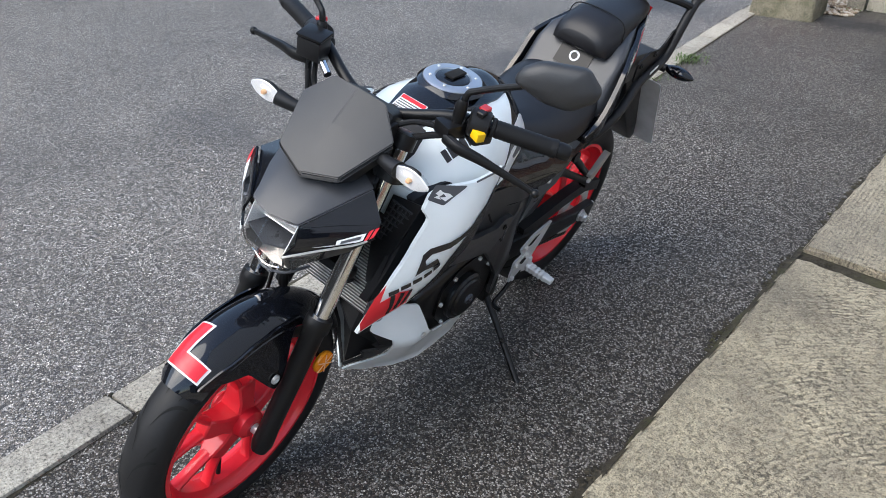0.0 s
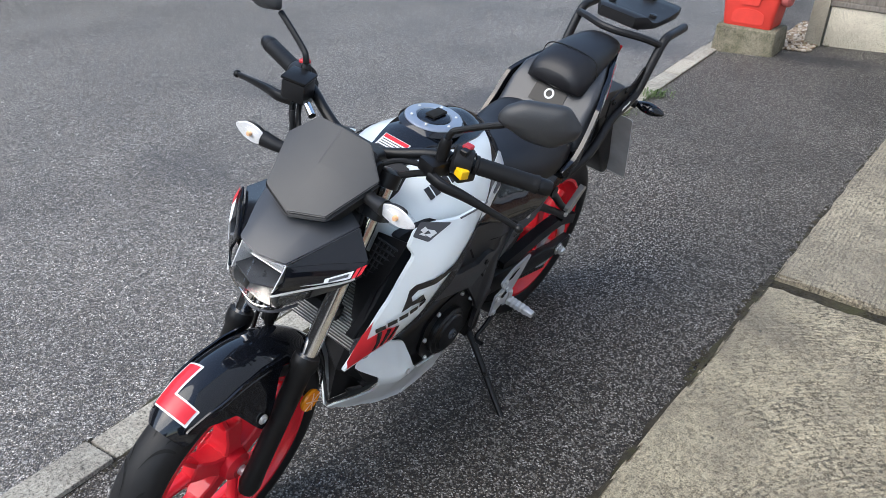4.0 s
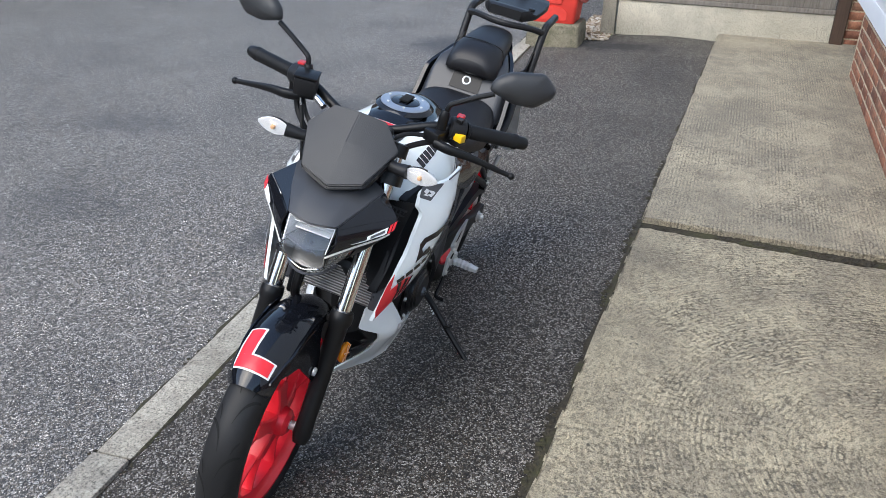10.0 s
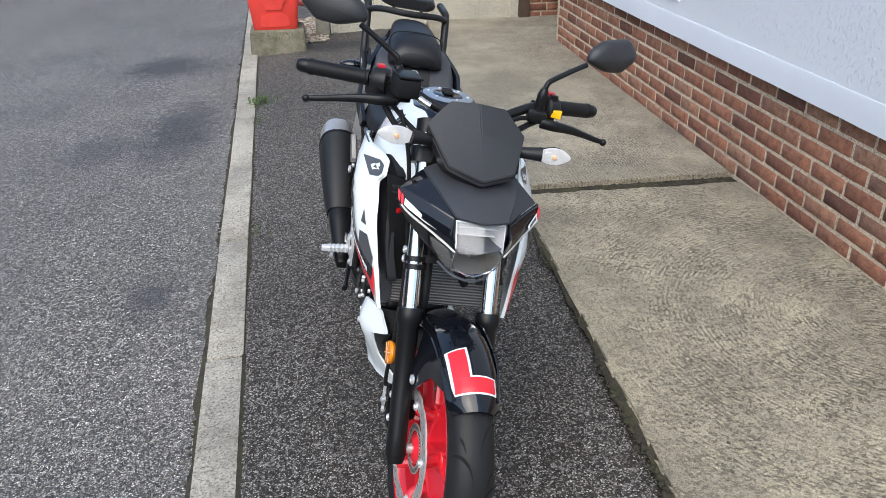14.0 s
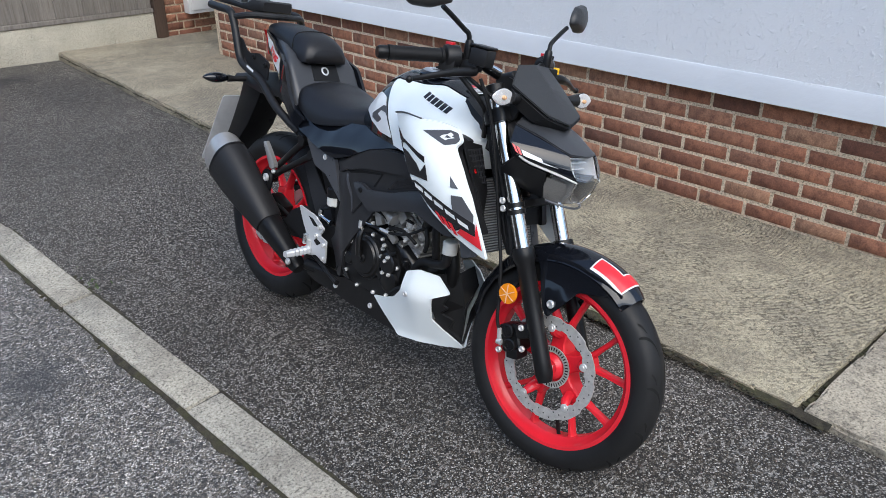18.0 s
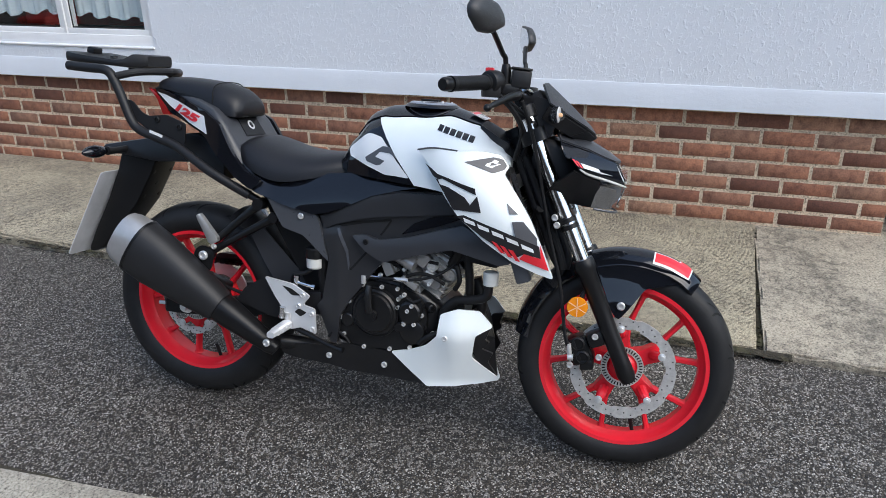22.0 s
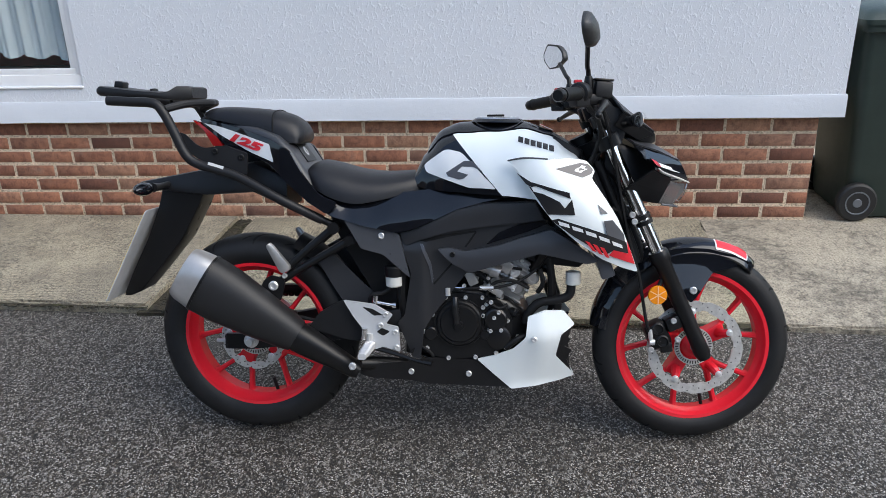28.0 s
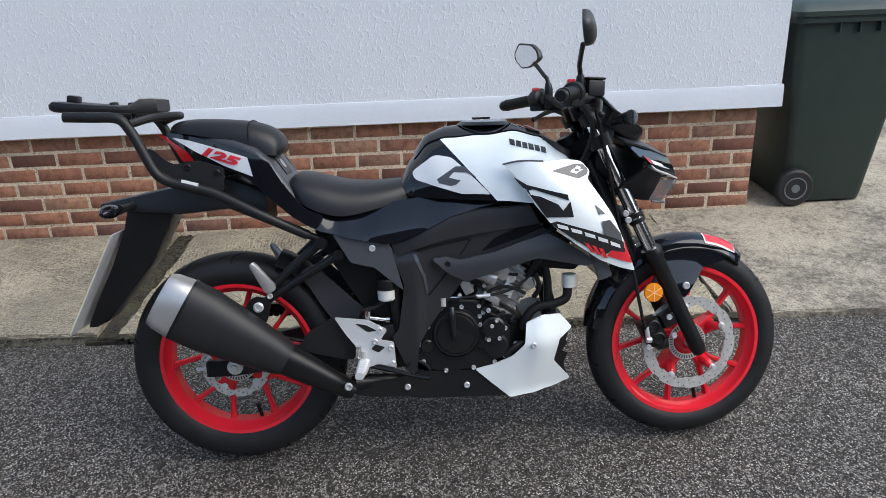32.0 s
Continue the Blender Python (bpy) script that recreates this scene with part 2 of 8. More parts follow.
def brick_build(t, b):
    v = coords(t)
    o = t.nodes.new("ShaderNodeObjectInfo")
    base = ramp(t, o.outputs["Random"], [(0.0, (0.16, 0.070, 0.048)), (0.2, (0.30, 0.125, 0.076)), (0.45, (0.42, 0.182, 0.106)), (0.7, (0.34, 0.160, 0.102)), (0.9, (0.46, 0.25, 0.155)), (1.0, (0.21, 0.105, 0.078))])
    n = noise_tex(t, v, 26.0, 7.0, 0.7)
    col = mix(t, ramp(t, n, [(0.42, grey(0)), (0.68, grey(0.7))]), base, (0.095, 0.042, 0.032))
    f = noise_tex(t, v, 160.0, 4.0, 0.7)
    col = mix(t, 0.7, col, mix(t, 1.0, col, ramp(t, f, [(0.3, grey(0.55)), (0.7, grey(1.35))]), "MULTIPLY"))
    salt = ramp(t, noise_tex(t, v, 5.0, 6.0, 0.75), [(0.6, grey(0)), (0.75, grey(0.3))])
    col = mix(t, salt, col, (0.42, 0.33, 0.27))
    t.links.new(col, b.inputs["Base Color"])
    bump(t, b, maths(t, "ADD", f, n), 0.7, 0.004)


def render_build(t, b):
    """Painted textured wall coating: drips and dabs running down."""
    v = coords(t, (1, 1, 0.72))
    n = node(t, "TexNoise", Scale=62.0, Detail=4.0, Roughness=0.55, Distortion=0.5)
    t.links.new(v, n.inputs["Vector"])
    dabs = ramp(t, n.outputs["Fac"], [(0.53, grey(0)), (0.70, grey(1))])
    fine = noise_tex(t, v, 170.0, 3.0)
    wash = noise_tex(t, v, 1.4, 5.0, 0.6)
    col = ramp(t, wash, [(0.3, (0.72, 0.745, 0.78)), (0.7, (0.77, 0.79, 0.82))])
    col = mix(t, ramp(t, noise_tex(t, v, 6.0, 6.0, 0.75), [(0.62, grey(0)), (0.8, grey(0.25))]), col, (0.52, 0.53, 0.54))
    t.links.new(col, b.inputs["Base Color"])
    bump(t, b, maths(t, "ADD", dabs, maths(t, "MULTIPLY", fine, 0.45)), 0.55, 0.005)


def band_build(t, b):
    v = coords(t, (1, 0.8, 1))
    n = noise_tex(t, v, 34.0, 6.0, 0.65)
    col = ramp(t, noise_tex(t, v, 2.0, 5.0), [(0.3, (0.62, 0.65, 0.69)), (0.7, (0.70, 0.73, 0.77))])
    t.links.new(col, b.inputs["Base Color"])
    bump(t, b, n, 0.4, 0.004)


def wood_build(dark, light):
    def build(t, b):
        v = coords(t, (1, 1, 0.06))
        n = noise_tex(t, v, 60.0, 6.0, 0.7)
        o = t.nodes.new("ShaderNodeObjectInfo")
        col = mix(t, ramp(t, n, [(0.3, grey(0)), (0.7, grey(1))]), dark, light)
        col = mix(t, maths(t, "MULTIPLY", o.outputs["Random"], 0.35), col, tuple(c * 0.7 for c in dark))
        t.links.new(col, b.inputs["Base Color"])
        bump(t, b, n, 0.5, 0.003)
    return build


def soil_build(t, b):
    v = coords(t)
    n = noise_tex(t, v, 30.0, 7.0, 0.75)
    m = noise_tex(t, v, 8.0, 5.0, 0.7)
    col = ramp(t, n, [(0.3, (0.012, 0.011, 0.008)), (0.55, (0.05, 0.042, 0.028)), (0.8, (0.11, 0.09, 0.06))])
    col = mix(t, ramp(t, m, [(0.46, grey(0)), (0.64, grey(0.7))]), col, (0.060, 0.060, 0.022))
    t.links.new(col, b.inputs["Base Color"])
    bump(t, b, n, 1.0, 0.012)


def leaf_build(colour):
    def build(t, b):
        g = t.nodes.new("ShaderNodeNewGeometry")
        col = ramp(t, g.outputs["Random Per Island"], [(0.0, tuple(c * 0.6 for c in colour)), (1.0, tuple(c * 1.4 for c in colour))])
        t.links.new(col, b.inputs["Base Color"])
    return build


def pebble_build(t, b):
    g = t.nodes.new("ShaderNodeNewGeometry")
    col = ramp(t, g.outputs["Random Per Island"], [(0.0, (0.12, 0.08, 0.05)), (0.4, (0.3, 0.22, 0.14)), (0.7, (0.42, 0.36, 0.28)), (1.0, (0.55, 0.5, 0.44))])
    t.links.new(col, b.inputs["Base Color"])


def pane_build(t, b):
    """Window glass: see-through with a plain gloss on top."""
    tr = t.nodes.new("ShaderNodeBsdfTransparent")
    tr.inputs["Color"].default_value = (0.86, 0.9, 0.9, 1)
    gl = t.nodes.new("ShaderNodeBsdfGlossy")
    gl.inputs["Roughness"].default_value = 0.02
    lw = node(t, "LayerWeight", Blend=0.35)
    fr = maths(t, "ADD", 0.05, maths(t, "MULTIPLY", maths(t, "POWER", lw.outputs["Facing"], 3.0), 0.6))
    mx = t.nodes.new("ShaderNodeMixShader")
    t.links.new(fr, mx.inputs[0])
    t.links.new(tr.outputs[0], mx.inputs[1])
    t.links.new(gl.outputs[0], mx.inputs[2])
    t.links.new(mx.outputs[0], t.nodes["Material Output"].inputs["Surface"])


def lace_build(t, b):
    v = coords(t, world_space=False)
    holes = voronoi(t, v, 95.0, "Distance")
    motif = noise_tex(t, v, 16.0, 2.0)
    a = ramp(t, maths(t, "ADD", holes, maths(t, "MULTIPLY", motif, 0.5)), [(0.38, grey(0.6)), (0.6, grey(0.98))])
    b.inputs["Base Color"].default_value = (0.78, 0.8, 0.84, 1)
    t.links.new(a, b.inputs["Alpha"])


def disc_build(t, b):
    v = coords(t, world_space=False)
    n = noise_tex(t, v, 60.0, 5.0, 0.7)
    t.links.new(ramp(t, n, [(0.3, (0.52, 0.505, 0.485)), (0.7, (0.74, 0.725, 0.70))]), b.inputs["Base Color"])


def carbon_build(t, b):
    """Satin black plastic with a woven-look texture."""
    v = coords(t, world_space=False)
    c = node(t, "TexChecker", Scale=330.0)
    t.links.new(v, c.inputs["Vector"])
    n = noise_tex(t, v, 8.0, 4.0)
    t.links.new(ramp(t, n, [(0.3, (0.020, 0.021, 0.023)), (0.7, (0.028, 0.029, 0.031))]), b.inputs["Base Color"])
    bump(t, b, c.outputs["Fac"], 0.25, 0.0006)


def fins_build(t, b):
    v = coords(t, world_space=False)
    w = node(t, "TexWave", Scale=48.0)
    w.bands_direction = "Z"
    t.links.new(v, w.inputs["Vector"])
    t.links.new(ramp(t, w.outputs["Fac"], [(0.3, grey(0.12)), (0.6, grey(0.42))]), b.inputs["Base Color"])
    bump(t, b, w.outputs["Fac"], 0.8, 0.003)


STAINS_ROAD = [(-2.65, 6.15, 0.42, 0.5, 0.75), (-2.3, 4.3, 0.3, 0.75, 0.7), (-2.13, 2.15, 0.14, 0.28, 0.6), (-2.75, 4.1, 0.28, 0.35, 0.5), (-2.25, 6.0, 0.3, 0.4, 0.4), (-3.3, 2.2, 0.5, 0.25, 0.35), (-3.9, 3.4, 0.6, 0.3, 0.4)]
# the second drive ellipse paints the motorcycle's soft shade onto the asphalt
STAINS_SHADE_DRIVE = [(-1.15, 6.25, 0.55, 0.25, 0.75), (-1.15, 1.35, 0.3, 0.8, 0.2), (-0.75, 5.6, 0.3, 0.9, 0.3)]
M = {
    "road": material("road asphalt", asphalt(STAINS_ROAD, (0.190, 0.162, 0.126), 0.46, 0.58), 0.55, 0.0, 0.8),
    "drive": material("drive asphalt", asphalt(STAINS_SHADE_DRIVE, (0.088, 0.074, 0.058), 0.33, 0.24), 0.75, 0.0, 0.35),
    "slab_front": material("worn concrete", worn_slab((0.390, 0.342, 0.242), (0.105, 0.092, 0.072), arc=(0.42, 1.35, 19.0), edge=-0.62), 0.9),
    "slab_back": material("brushed concrete", worn_slab((0.380, 0.332, 0.242), (0.10, 0.09, 0.074), lines=19.0), 0.9),
    "slab_side": material("exposed aggregate concrete", concrete((0.46, 0.405, 0.315), (0.10, 0.090, 0.075), pit=0.85), 0.9),
    "kerb": material("kerb concrete", concrete((0.47, 0.435, 0.36), (0.20, 0.18, 0.15), pit=0.55), 0.9),
    "block": material("mossy concrete", concrete((0.26, 0.235, 0.17), (0.09, 0.085, 0.06), pit=0.7, moss=0.45), 0.95),
    "post": material("pebbly concrete", concrete((0.38, 0.35, 0.28), (0.16, 0.14, 0.11), pit=0.4), 0.9),
    "board": material("cream concrete", concrete((0.62, 0.58, 0.47), (0.42, 0.39, 0.31), pit=0.3), 0.9),
    "brick": material("brick", brick_build, 0.9),
    "mortar": material("mortar", concrete((0.72, 0.58, 0.42), (0.50, 0.39, 0.27), pit=0.2), 0.95),
    "far_brick": material("dull brick", concrete((0.115, 0.085, 0.065), (0.05, 0.04, 0.035), pit=0.6), 0.95),
    "render": material("textured wall paint", render_build, 0.7),
    "band": material("smooth wall paint", band_build, 0.7),
    "soil": material("soil and moss", soil_build, 1.0),
    "weed": material("weed", leaf_build((0.07, 0.11, 0.03)), 0.7),
    "pebble": material("pebbles", pebble_build, 0.8),
    "fence": material("weathered wood", wood_build((0.13, 0.115, 0.10), (0.27, 0.245, 0.215)), 0.9),
    "brown": material("brown wood", wood_build((0.05, 0.03, 0.02), (0.10, 0.06, 0.04)), 0.7),
    "upvc": material("white plastic", plain((0.80, 0.80, 0.80), 0.04, 60.0), 0.35),
    "seal": material("black seal", plain((0.02, 0.02, 0.02)), 0.6),
    "pane": material("window glass", pane_build, 0.02),
    "lace": material("lace", lace_build, 0.9),
    "room": material("room wall", plain((0.10, 0.075, 0.065), 0.3), 0.9),
    "redcloth": material("red cloth", plain((0.28, 0.035, 0.03), 0.4), 0.9),
    "bin": material("green bin plastic", plain((0.020, 0.034, 0.027), 0.15, 300.0, 0.0008, 0.08), 0.5),
    "bin_wheel": material("bin rubber", plain((0.012, 0.012, 0.012)), 0.6),
    "bin_hub": material("grey hub plastic", plain((0.13, 0.14, 0.15)), 0.5),
    "red_box": material("red plastic", plain((0.72, 0.055, 0.04), 0.12, 200.0, 0.0006, 0.08), 0.5),
    "pink": material("faded red plastic", plain((0.62, 0.16, 0.15), 0.15), 0.6),
    # motorcycle
    "white": material("white paint", plain((0.80, 0.85, 0.855), 0.015, 0, 0, 0.02), 0.18),
    "gloss": material("gloss black paint", plain((0.006, 0.007, 0.010), 0.1, 0, 0, 0.02), 0.06, 0.0, 0.55),
    "satin": material("satin black plastic", plain((0.013, 0.013, 0.014), 0.15, 420.0, 0.0006, 0.05), 0.40, 0.0, 0.28),
    "cover": material("satin body plastic", plain((0.022, 0.0225, 0.025), 0.14, 420.0, 0.0005, 0.05), 0.34, 0.0, 0.5),
    "cap": material("satin silver ring", plain((0.42, 0.45, 0.50), 0.08), 0.35, 0.8),
    "greyplas": material("dark grey plastic", plain((0.030, 0.031, 0.035), 0.12, 420.0, 0.0006, 0.05), 0.38, 0.0, 0.5),
    "nosecowl": material("nose plastic", plain((0.036, 0.038, 0.043), 0.10, 420.0, 0.0005, 0.05), 0.36, 0.0, 0.5),
    "gunmetal": material("gunmetal paint", plain((0.085, 0.090, 0.102), 0.08, 0, 0, 0.03), 0.28, 0.3),
    "carbon": material("woven black plastic", carbon_build, 0.45),
    "seat": material("black vinyl", plain((0.009, 0.009, 0.011), 0.15, 480.0, 0.0007, 0.05), 0.42, 0.0, 0.38),
    "rubber": material("rubber", plain((0.008, 0.008, 0.0085), 0.25, 180.0, 0.0008, 0.08), 0.55, 0.0, 0.25),
    "tyre": material("tyre rubber", plain((0.014, 0.014, 0.0145), 0.35, 150.0, 0.0008, 0.08), 0.5, 0.0, 0.25),
    "groove": material("tread groove", plain((0.003, 0.003, 0.003)), 0.95),
    "rim": material("red wheel paint", plain((0.74, 0.020, 0.035), 0.06, 0, 0, 0.04), 0.24),
    "engine": material("black engine paint", plain((0.007, 0.007, 0.0075), 0.2, 260.0, 0.0007, 0.06), 0.30, 0.0, 0.42),
    "alloy": material("cast alloy", plain((0.40, 0.395, 0.385), 0.25, 240.0, 0.0012, 0.08), 0.34, 0.65),
    "silver": material("silver paint", plain((0.60, 0.61, 0.62), 0.08, 300.0, 0.0005, 0.05), 0.36, 0.35),
    "chrome": material("chrome", plain((0.70, 0.70, 0.70), 0.04), 0.12, 1.0),
    "steel": material("bolt steel", plain((0.72, 0.72, 0.71), 0.15), 0.3, 0.6),
    "disc": material("brake disc steel", disc_build, 0.36, 0.6),
    "fins": material("radiator fins", fins_build, 0.45, 0.7),
    "black": material("black metal", plain((0.007, 0.007, 0.0075), 0.2, 300.0, 0.0004, 0.06), 0.36, 0.0, 0.28),
    "muffler": material("heatproof black", plain((0.012, 0.012, 0.013), 0.12, 380.0, 0.0007, 0.05), 0.5, 0.0, 0.4),
    "tip": material("brushed tip", plain((0.46, 0.45, 0.44), 0.2), 0.3, 0.6),
    "lens": material("clear lens", clear_build, 0.03),
    "reflector": material("lamp bowl", bowl_build, 0.30, 0.35),
    "lowbowl": material("shaded lamp bowl", plain((0.30, 0.295, 0.285), 0.2), 0.25, 0.5),
    "amber": material("amber", plain((0.85, 0.27, 0.01), 0.12, 260.0, 0.0012), 0.25),
    "bulb": material("amber bulb", plain((0.85, 0.50, 0.26), 0.1), 0.3),
    "taillens": material("red lens", plain((0.36, 0.010, 0.012), 0.1), 0.12),
    "mirror": material("mirror", plain((0.85, 0.86, 0.87), 0.01), 0.02, 1.0),
    "decal_black": material("black decal", plain((0.016, 0.016, 0.018)), 0.25),
    "decal_grey": material("dark grey decal", plain((0.07, 0.072, 0.08)), 0.3),
    "decal_white": material("white decal", plain((0.76, 0.77, 0.77), 0.02), 0.3),
    "decal_red": material("red decal", plain((0.70, 0.022, 0.035), 0.05), 0.3),
    "yellow": material("yellow switch", plain((0.85, 0.50, 0.01), 0.06), 0.35),
    "redswitch": material("red switch", plain((0.55, 0.02, 0.03), 0.06), 0.35),
    "plate_back": material("plate acrylic", plain((0.58, 0.59, 0.60), 0.2), 0.2),
    "plate_yellow": material("yellow plate", plain((0.75, 0.52, 0.03), 0.04), 0.3),
    "cream": material("milky plastic", plain((0.62, 0.62, 0.58), 0.06), 0.4),
}


# ---------------------------------------------------------------- mesh tools
def finish(bm, angle=34):
    bmesh.ops.recalc_face_normals(bm, faces=bm.faces)
    lim = radians(angle)
    for f in bm.faces:
        f.smooth = True
    for e in bm.edges:
        e.smooth = len(e.link_faces) == 2 and e.calc_face_angle(0.0) < lim


def solid(name, bm, mat, parent=None, label="", angle=34, done=False):
    if not done:
        finish(bm, angle)
    me = bpy.data.meshes.new(name)
    bm.to_mesh(me)
    bm.free()
    me.materials.append(M[mat])
    ob = new(name, me)
    if parent is not None:
        ob.parent = parent
    if label:
        ob["label"] = label
    return ob


def empty(name, m=None):
    ob = new(name)
    if m is not None:
        ob.matrix_world = m
    return ob


def box(bm, lo, hi, bevel=0.0, seg=2, m=None):
    r = bmesh.ops.create_cube(bm, size=1.0)
    vs = r["verts"]
    lo, hi = Vector(lo), Vector(hi)
    for v in vs:
        v.co = Vector([(a + b) / 2 + c * (b - a) for a, b, c in zip(lo, hi, v.co)])
    if bevel:
        es = list({e for v in vs for e in v.link_edges})
        r = bmesh.ops.bevel(bm, geom=es, offset=bevel, segments=seg, affect="EDGES", profile=0.6)
        vs = list({v for f in r["faces"] for v in f.verts} | {v for v in vs if v.is_valid})
    if m is not None:
        for v in vs:
            v.co = m @ v.co
    return vs


def loft(bm, secs, cap=True, closed=True):
    rows = [[bm.verts.new(p) for p in s] for s in secs]
    n = len(rows[0])
    for a, b in zip(rows, rows[1:]):
        for i in range(n if closed else n - 1):
            j = (i + 1) % n
            bm.faces.new((a[i], a[j], b[j], b[i]))
    if cap and closed:
        bm.faces.new(rows[0])
        bm.faces.new(list(reversed(rows[-1])))
    return rows


def catmull(pts, n=6, closed=False):
    p = [Vector(q) for q in pts]
    out = []
    k = len(p)
    for i in range(k if closed else k - 1):
        if closed:
            a, b, c, d = p[i - 1], p[i], p[(i + 1) % k], p[(i + 2) % k]
        else:
            a, b, c, d = p[max(i - 1, 0)], p[i], p[i + 1], p[min(i + 2, k - 1)]
        for s in range(n):
            t = s / n
            out.append(0.5 * ((2 * b) + (c - a) * t + (2 * a - 5 * b + 4 * c - d) * t * t + (3 * b - a - 3 * c + d) * t ** 3))
    if not closed:
        out.append(p[-1])
    return out


def tube(bm, path, r, n=12, smooth=5, flat=1.0):
    """A pipe along a path; r: a radius, or one for each point of the path."""
    radii = r if isinstance(r, (list, tuple)) else [r] * len(path)
    if smooth and len(path) > 2:
        q = catmull([(*p, w) if len(p) == 3 else p for p, w in zip(path, radii)] and path, smooth)
        rr = []
        for a, b in zip(radii, radii[1:]):
            rr += [a + (b - a) * s / smooth for s in range(smooth)]
        rr.append(radii[-1])
    else:
        q, rr = [Vector(p) for p in path], list(radii)
    up = Vector((0, 0, 1))
    d0 = (q[1] - q[0]).normalized()
    if abs(d0.dot(up)) > 0.95:
        up = Vector((0, 1, 0))
    secs = []
    u = (up - d0 * up.dot(d0)).normalized()
    for i, (p, w) in enumerate(zip(q, rr)):
        d = (q[min(i + 1, len(q) - 1)] - q[max(i - 1, 0)]).normalized()
        u = (u - d * u.dot(d)).normalized()
        v = d.cross(u)
        secs.append([p + (u * math.cos(a) + v * math.sin(a) * flat) * w for a in (2 * math.pi * k / n for k in range(n))])
    loft(bm, secs)


def rod(bm, a, b, r, n=14, r2=None):
    tube(bm, [a, b], [r, r if r2 is None else r2], n, 0)


def lathe(bm, prof, centre, axis=(0, 1, 0), n=48, closed=False):
    """prof: rows of (distance along the axis, radius) turned round the axis through centre."""
    ax = Vector(axis).normalized()
    u = ax.orthogonal().normalized()
    if abs(ax.y) > 0.99:
        u = Vector((1, 0, 0))
    v = ax.cross(u)
    c = Vector(centre)
    secs = [[c + ax * h + (u * math.cos(a) + v * math.sin(a)) * max(r, 1e-5) for a in (2 * math.pi * k / n for k in range(n))] for h, r in prof]
    rows = loft(bm, secs, cap=not closed)
    if closed:
        a, b = rows[-1], rows[0]
        for i in range(n):
            j = (i + 1) % n
            bm.faces.new((a[i], a[j], b[j], b[i]))
    bmesh.ops.remove_doubles(bm, verts=bm.verts, dist=2e-5)


def fillet(poly, r=0.006, n=3):
    """Round the corners of a polygon in the plane."""
    out = []
    k = len(poly)
    for i in range(k):
        p, a, b = Vector(poly[i]), Vector(poly[i - 1]), Vector(poly[(i + 1) % k])
        la, lb = (a - p).length, (b - p).length
        d = min(r, la * 0.45, lb * 0.45)
        s, e = p + (a - p).normalized() * d, p + (b - p).normalized() * d
        for j in range(n + 1):
            t = j / n
            out.append(tuple((1 - t) ** 2 * s + 2 * t * (1 - t) * p + t * t * e))
    return out


def sheet(bm, poly, place, normal, th, res=0.03):
    """A skin over a polygon (u, v): cut along a grid, laid on place(u, v) and thickened by th along normal(u, v)."""
    t = bmesh.new()
    t.faces.new([t.verts.new((u, v, 0)) for u, v in poly])
    us, vs = [p[0] for p in poly], [p[1] for p in poly]
    for ax, lo, hi in ((0, min(us), max(us)), (1, min(vs), max(vs))):
        k = math.floor(lo / res) + 1
        while k * res < hi - 1e-6:
            co, no = [0, 0, 0], [0, 0, 0]
            co[ax], no[ax] = k * res, 1
            bmesh.ops.bisect_plane(t, geom=t.verts[:] + t.edges[:] + t.faces[:], plane_co=co, plane_no=no, dist=1e-6)
            k += 1
    bmesh.ops.triangulate(t, faces=[f for f in t.faces if len(f.verts) > 4])
    t.verts.index_update()
    top = [bm.verts.new(place(v.co.x, v.co.y)) for v in t.verts]
    low = [bm.verts.new(Vector(place(v.co.x, v.co.y)) - Vector(normal(v.co.x, v.co.y)) * th) for v in t.verts]
    for f in t.faces:
        ids = [v.index for v in f.verts]
        bm.faces.new([top[i] for i in ids])
        bm.faces.new([low[i] for i in reversed(ids)])
    for e in t.edges:
        if len(e.link_faces) == 1:
            a, b = (v.index for v in e.verts)
            bm.faces.new((top[a], top[b], low[b], low[a]))
    t.free()


def flank(bm, poly, yf, side, th=0.005, res=0.03, lift=0.0, level=None):
    """A body panel whose outline is given from the side (x, z) and whose bulge is yf(x, z); with a level, parts that bulge past it also rise."""
    sheet(bm, poly, lambda x, z: (x, side * (yf(x, z) + lift), z + (0 if level is None else 0.33 * (yf(x, z) - level))), lambda x, z: (0, side, 0), th, res)


def facets(bm, pts, faces):
    vs = [bm.verts.new(p) for p in pts]
    for f in faces:
        bm.faces.new([vs[i] for i in f])
    return vs


def thicken(bm, th):
    bmesh.ops.recalc_face_normals(bm, faces=bm.faces)
    bmesh.ops.solidify(bm, geom=bm.faces[:], thickness=th)


def smoothstep(a, b, x):
    t = min(1.0, max(0.0, (x - a) / (b - a)))
    return t * t * (3 - 2 * t)


def table(rows, x):
    """Smooth reading of a row of (x, value) pairs."""
    if x <= rows[0][0]:
        return rows[0][1]
    for (a, va), (b, vb) in zip(rows, rows[1:]):
        if x <= b:
            t = (x - a) / (b - a)
            return va + (vb - va) * (t * t * (3 - 2 * t) * 0.5 + t * 0.5)
    return rows[-1][1]


# ---------------------------------------------------------------- the setting
SLOPE = math.tan(radians(3.5))


def ground_z(x):
    return table([(-60, -0.75), (-8, -0.36), (-2.6, -0.0856), (-1.0, 0.0122), (-0.4, 0.049)], x) if not -2.6 <= x <= -0.4 else SLOPE * (x + 1.2)


def kerb_x(y):
    return -1.746 - 0.041 * (y - 0.7)


def slab_x(y):
    return -0.604 + 0.034 * (y - 0.3)


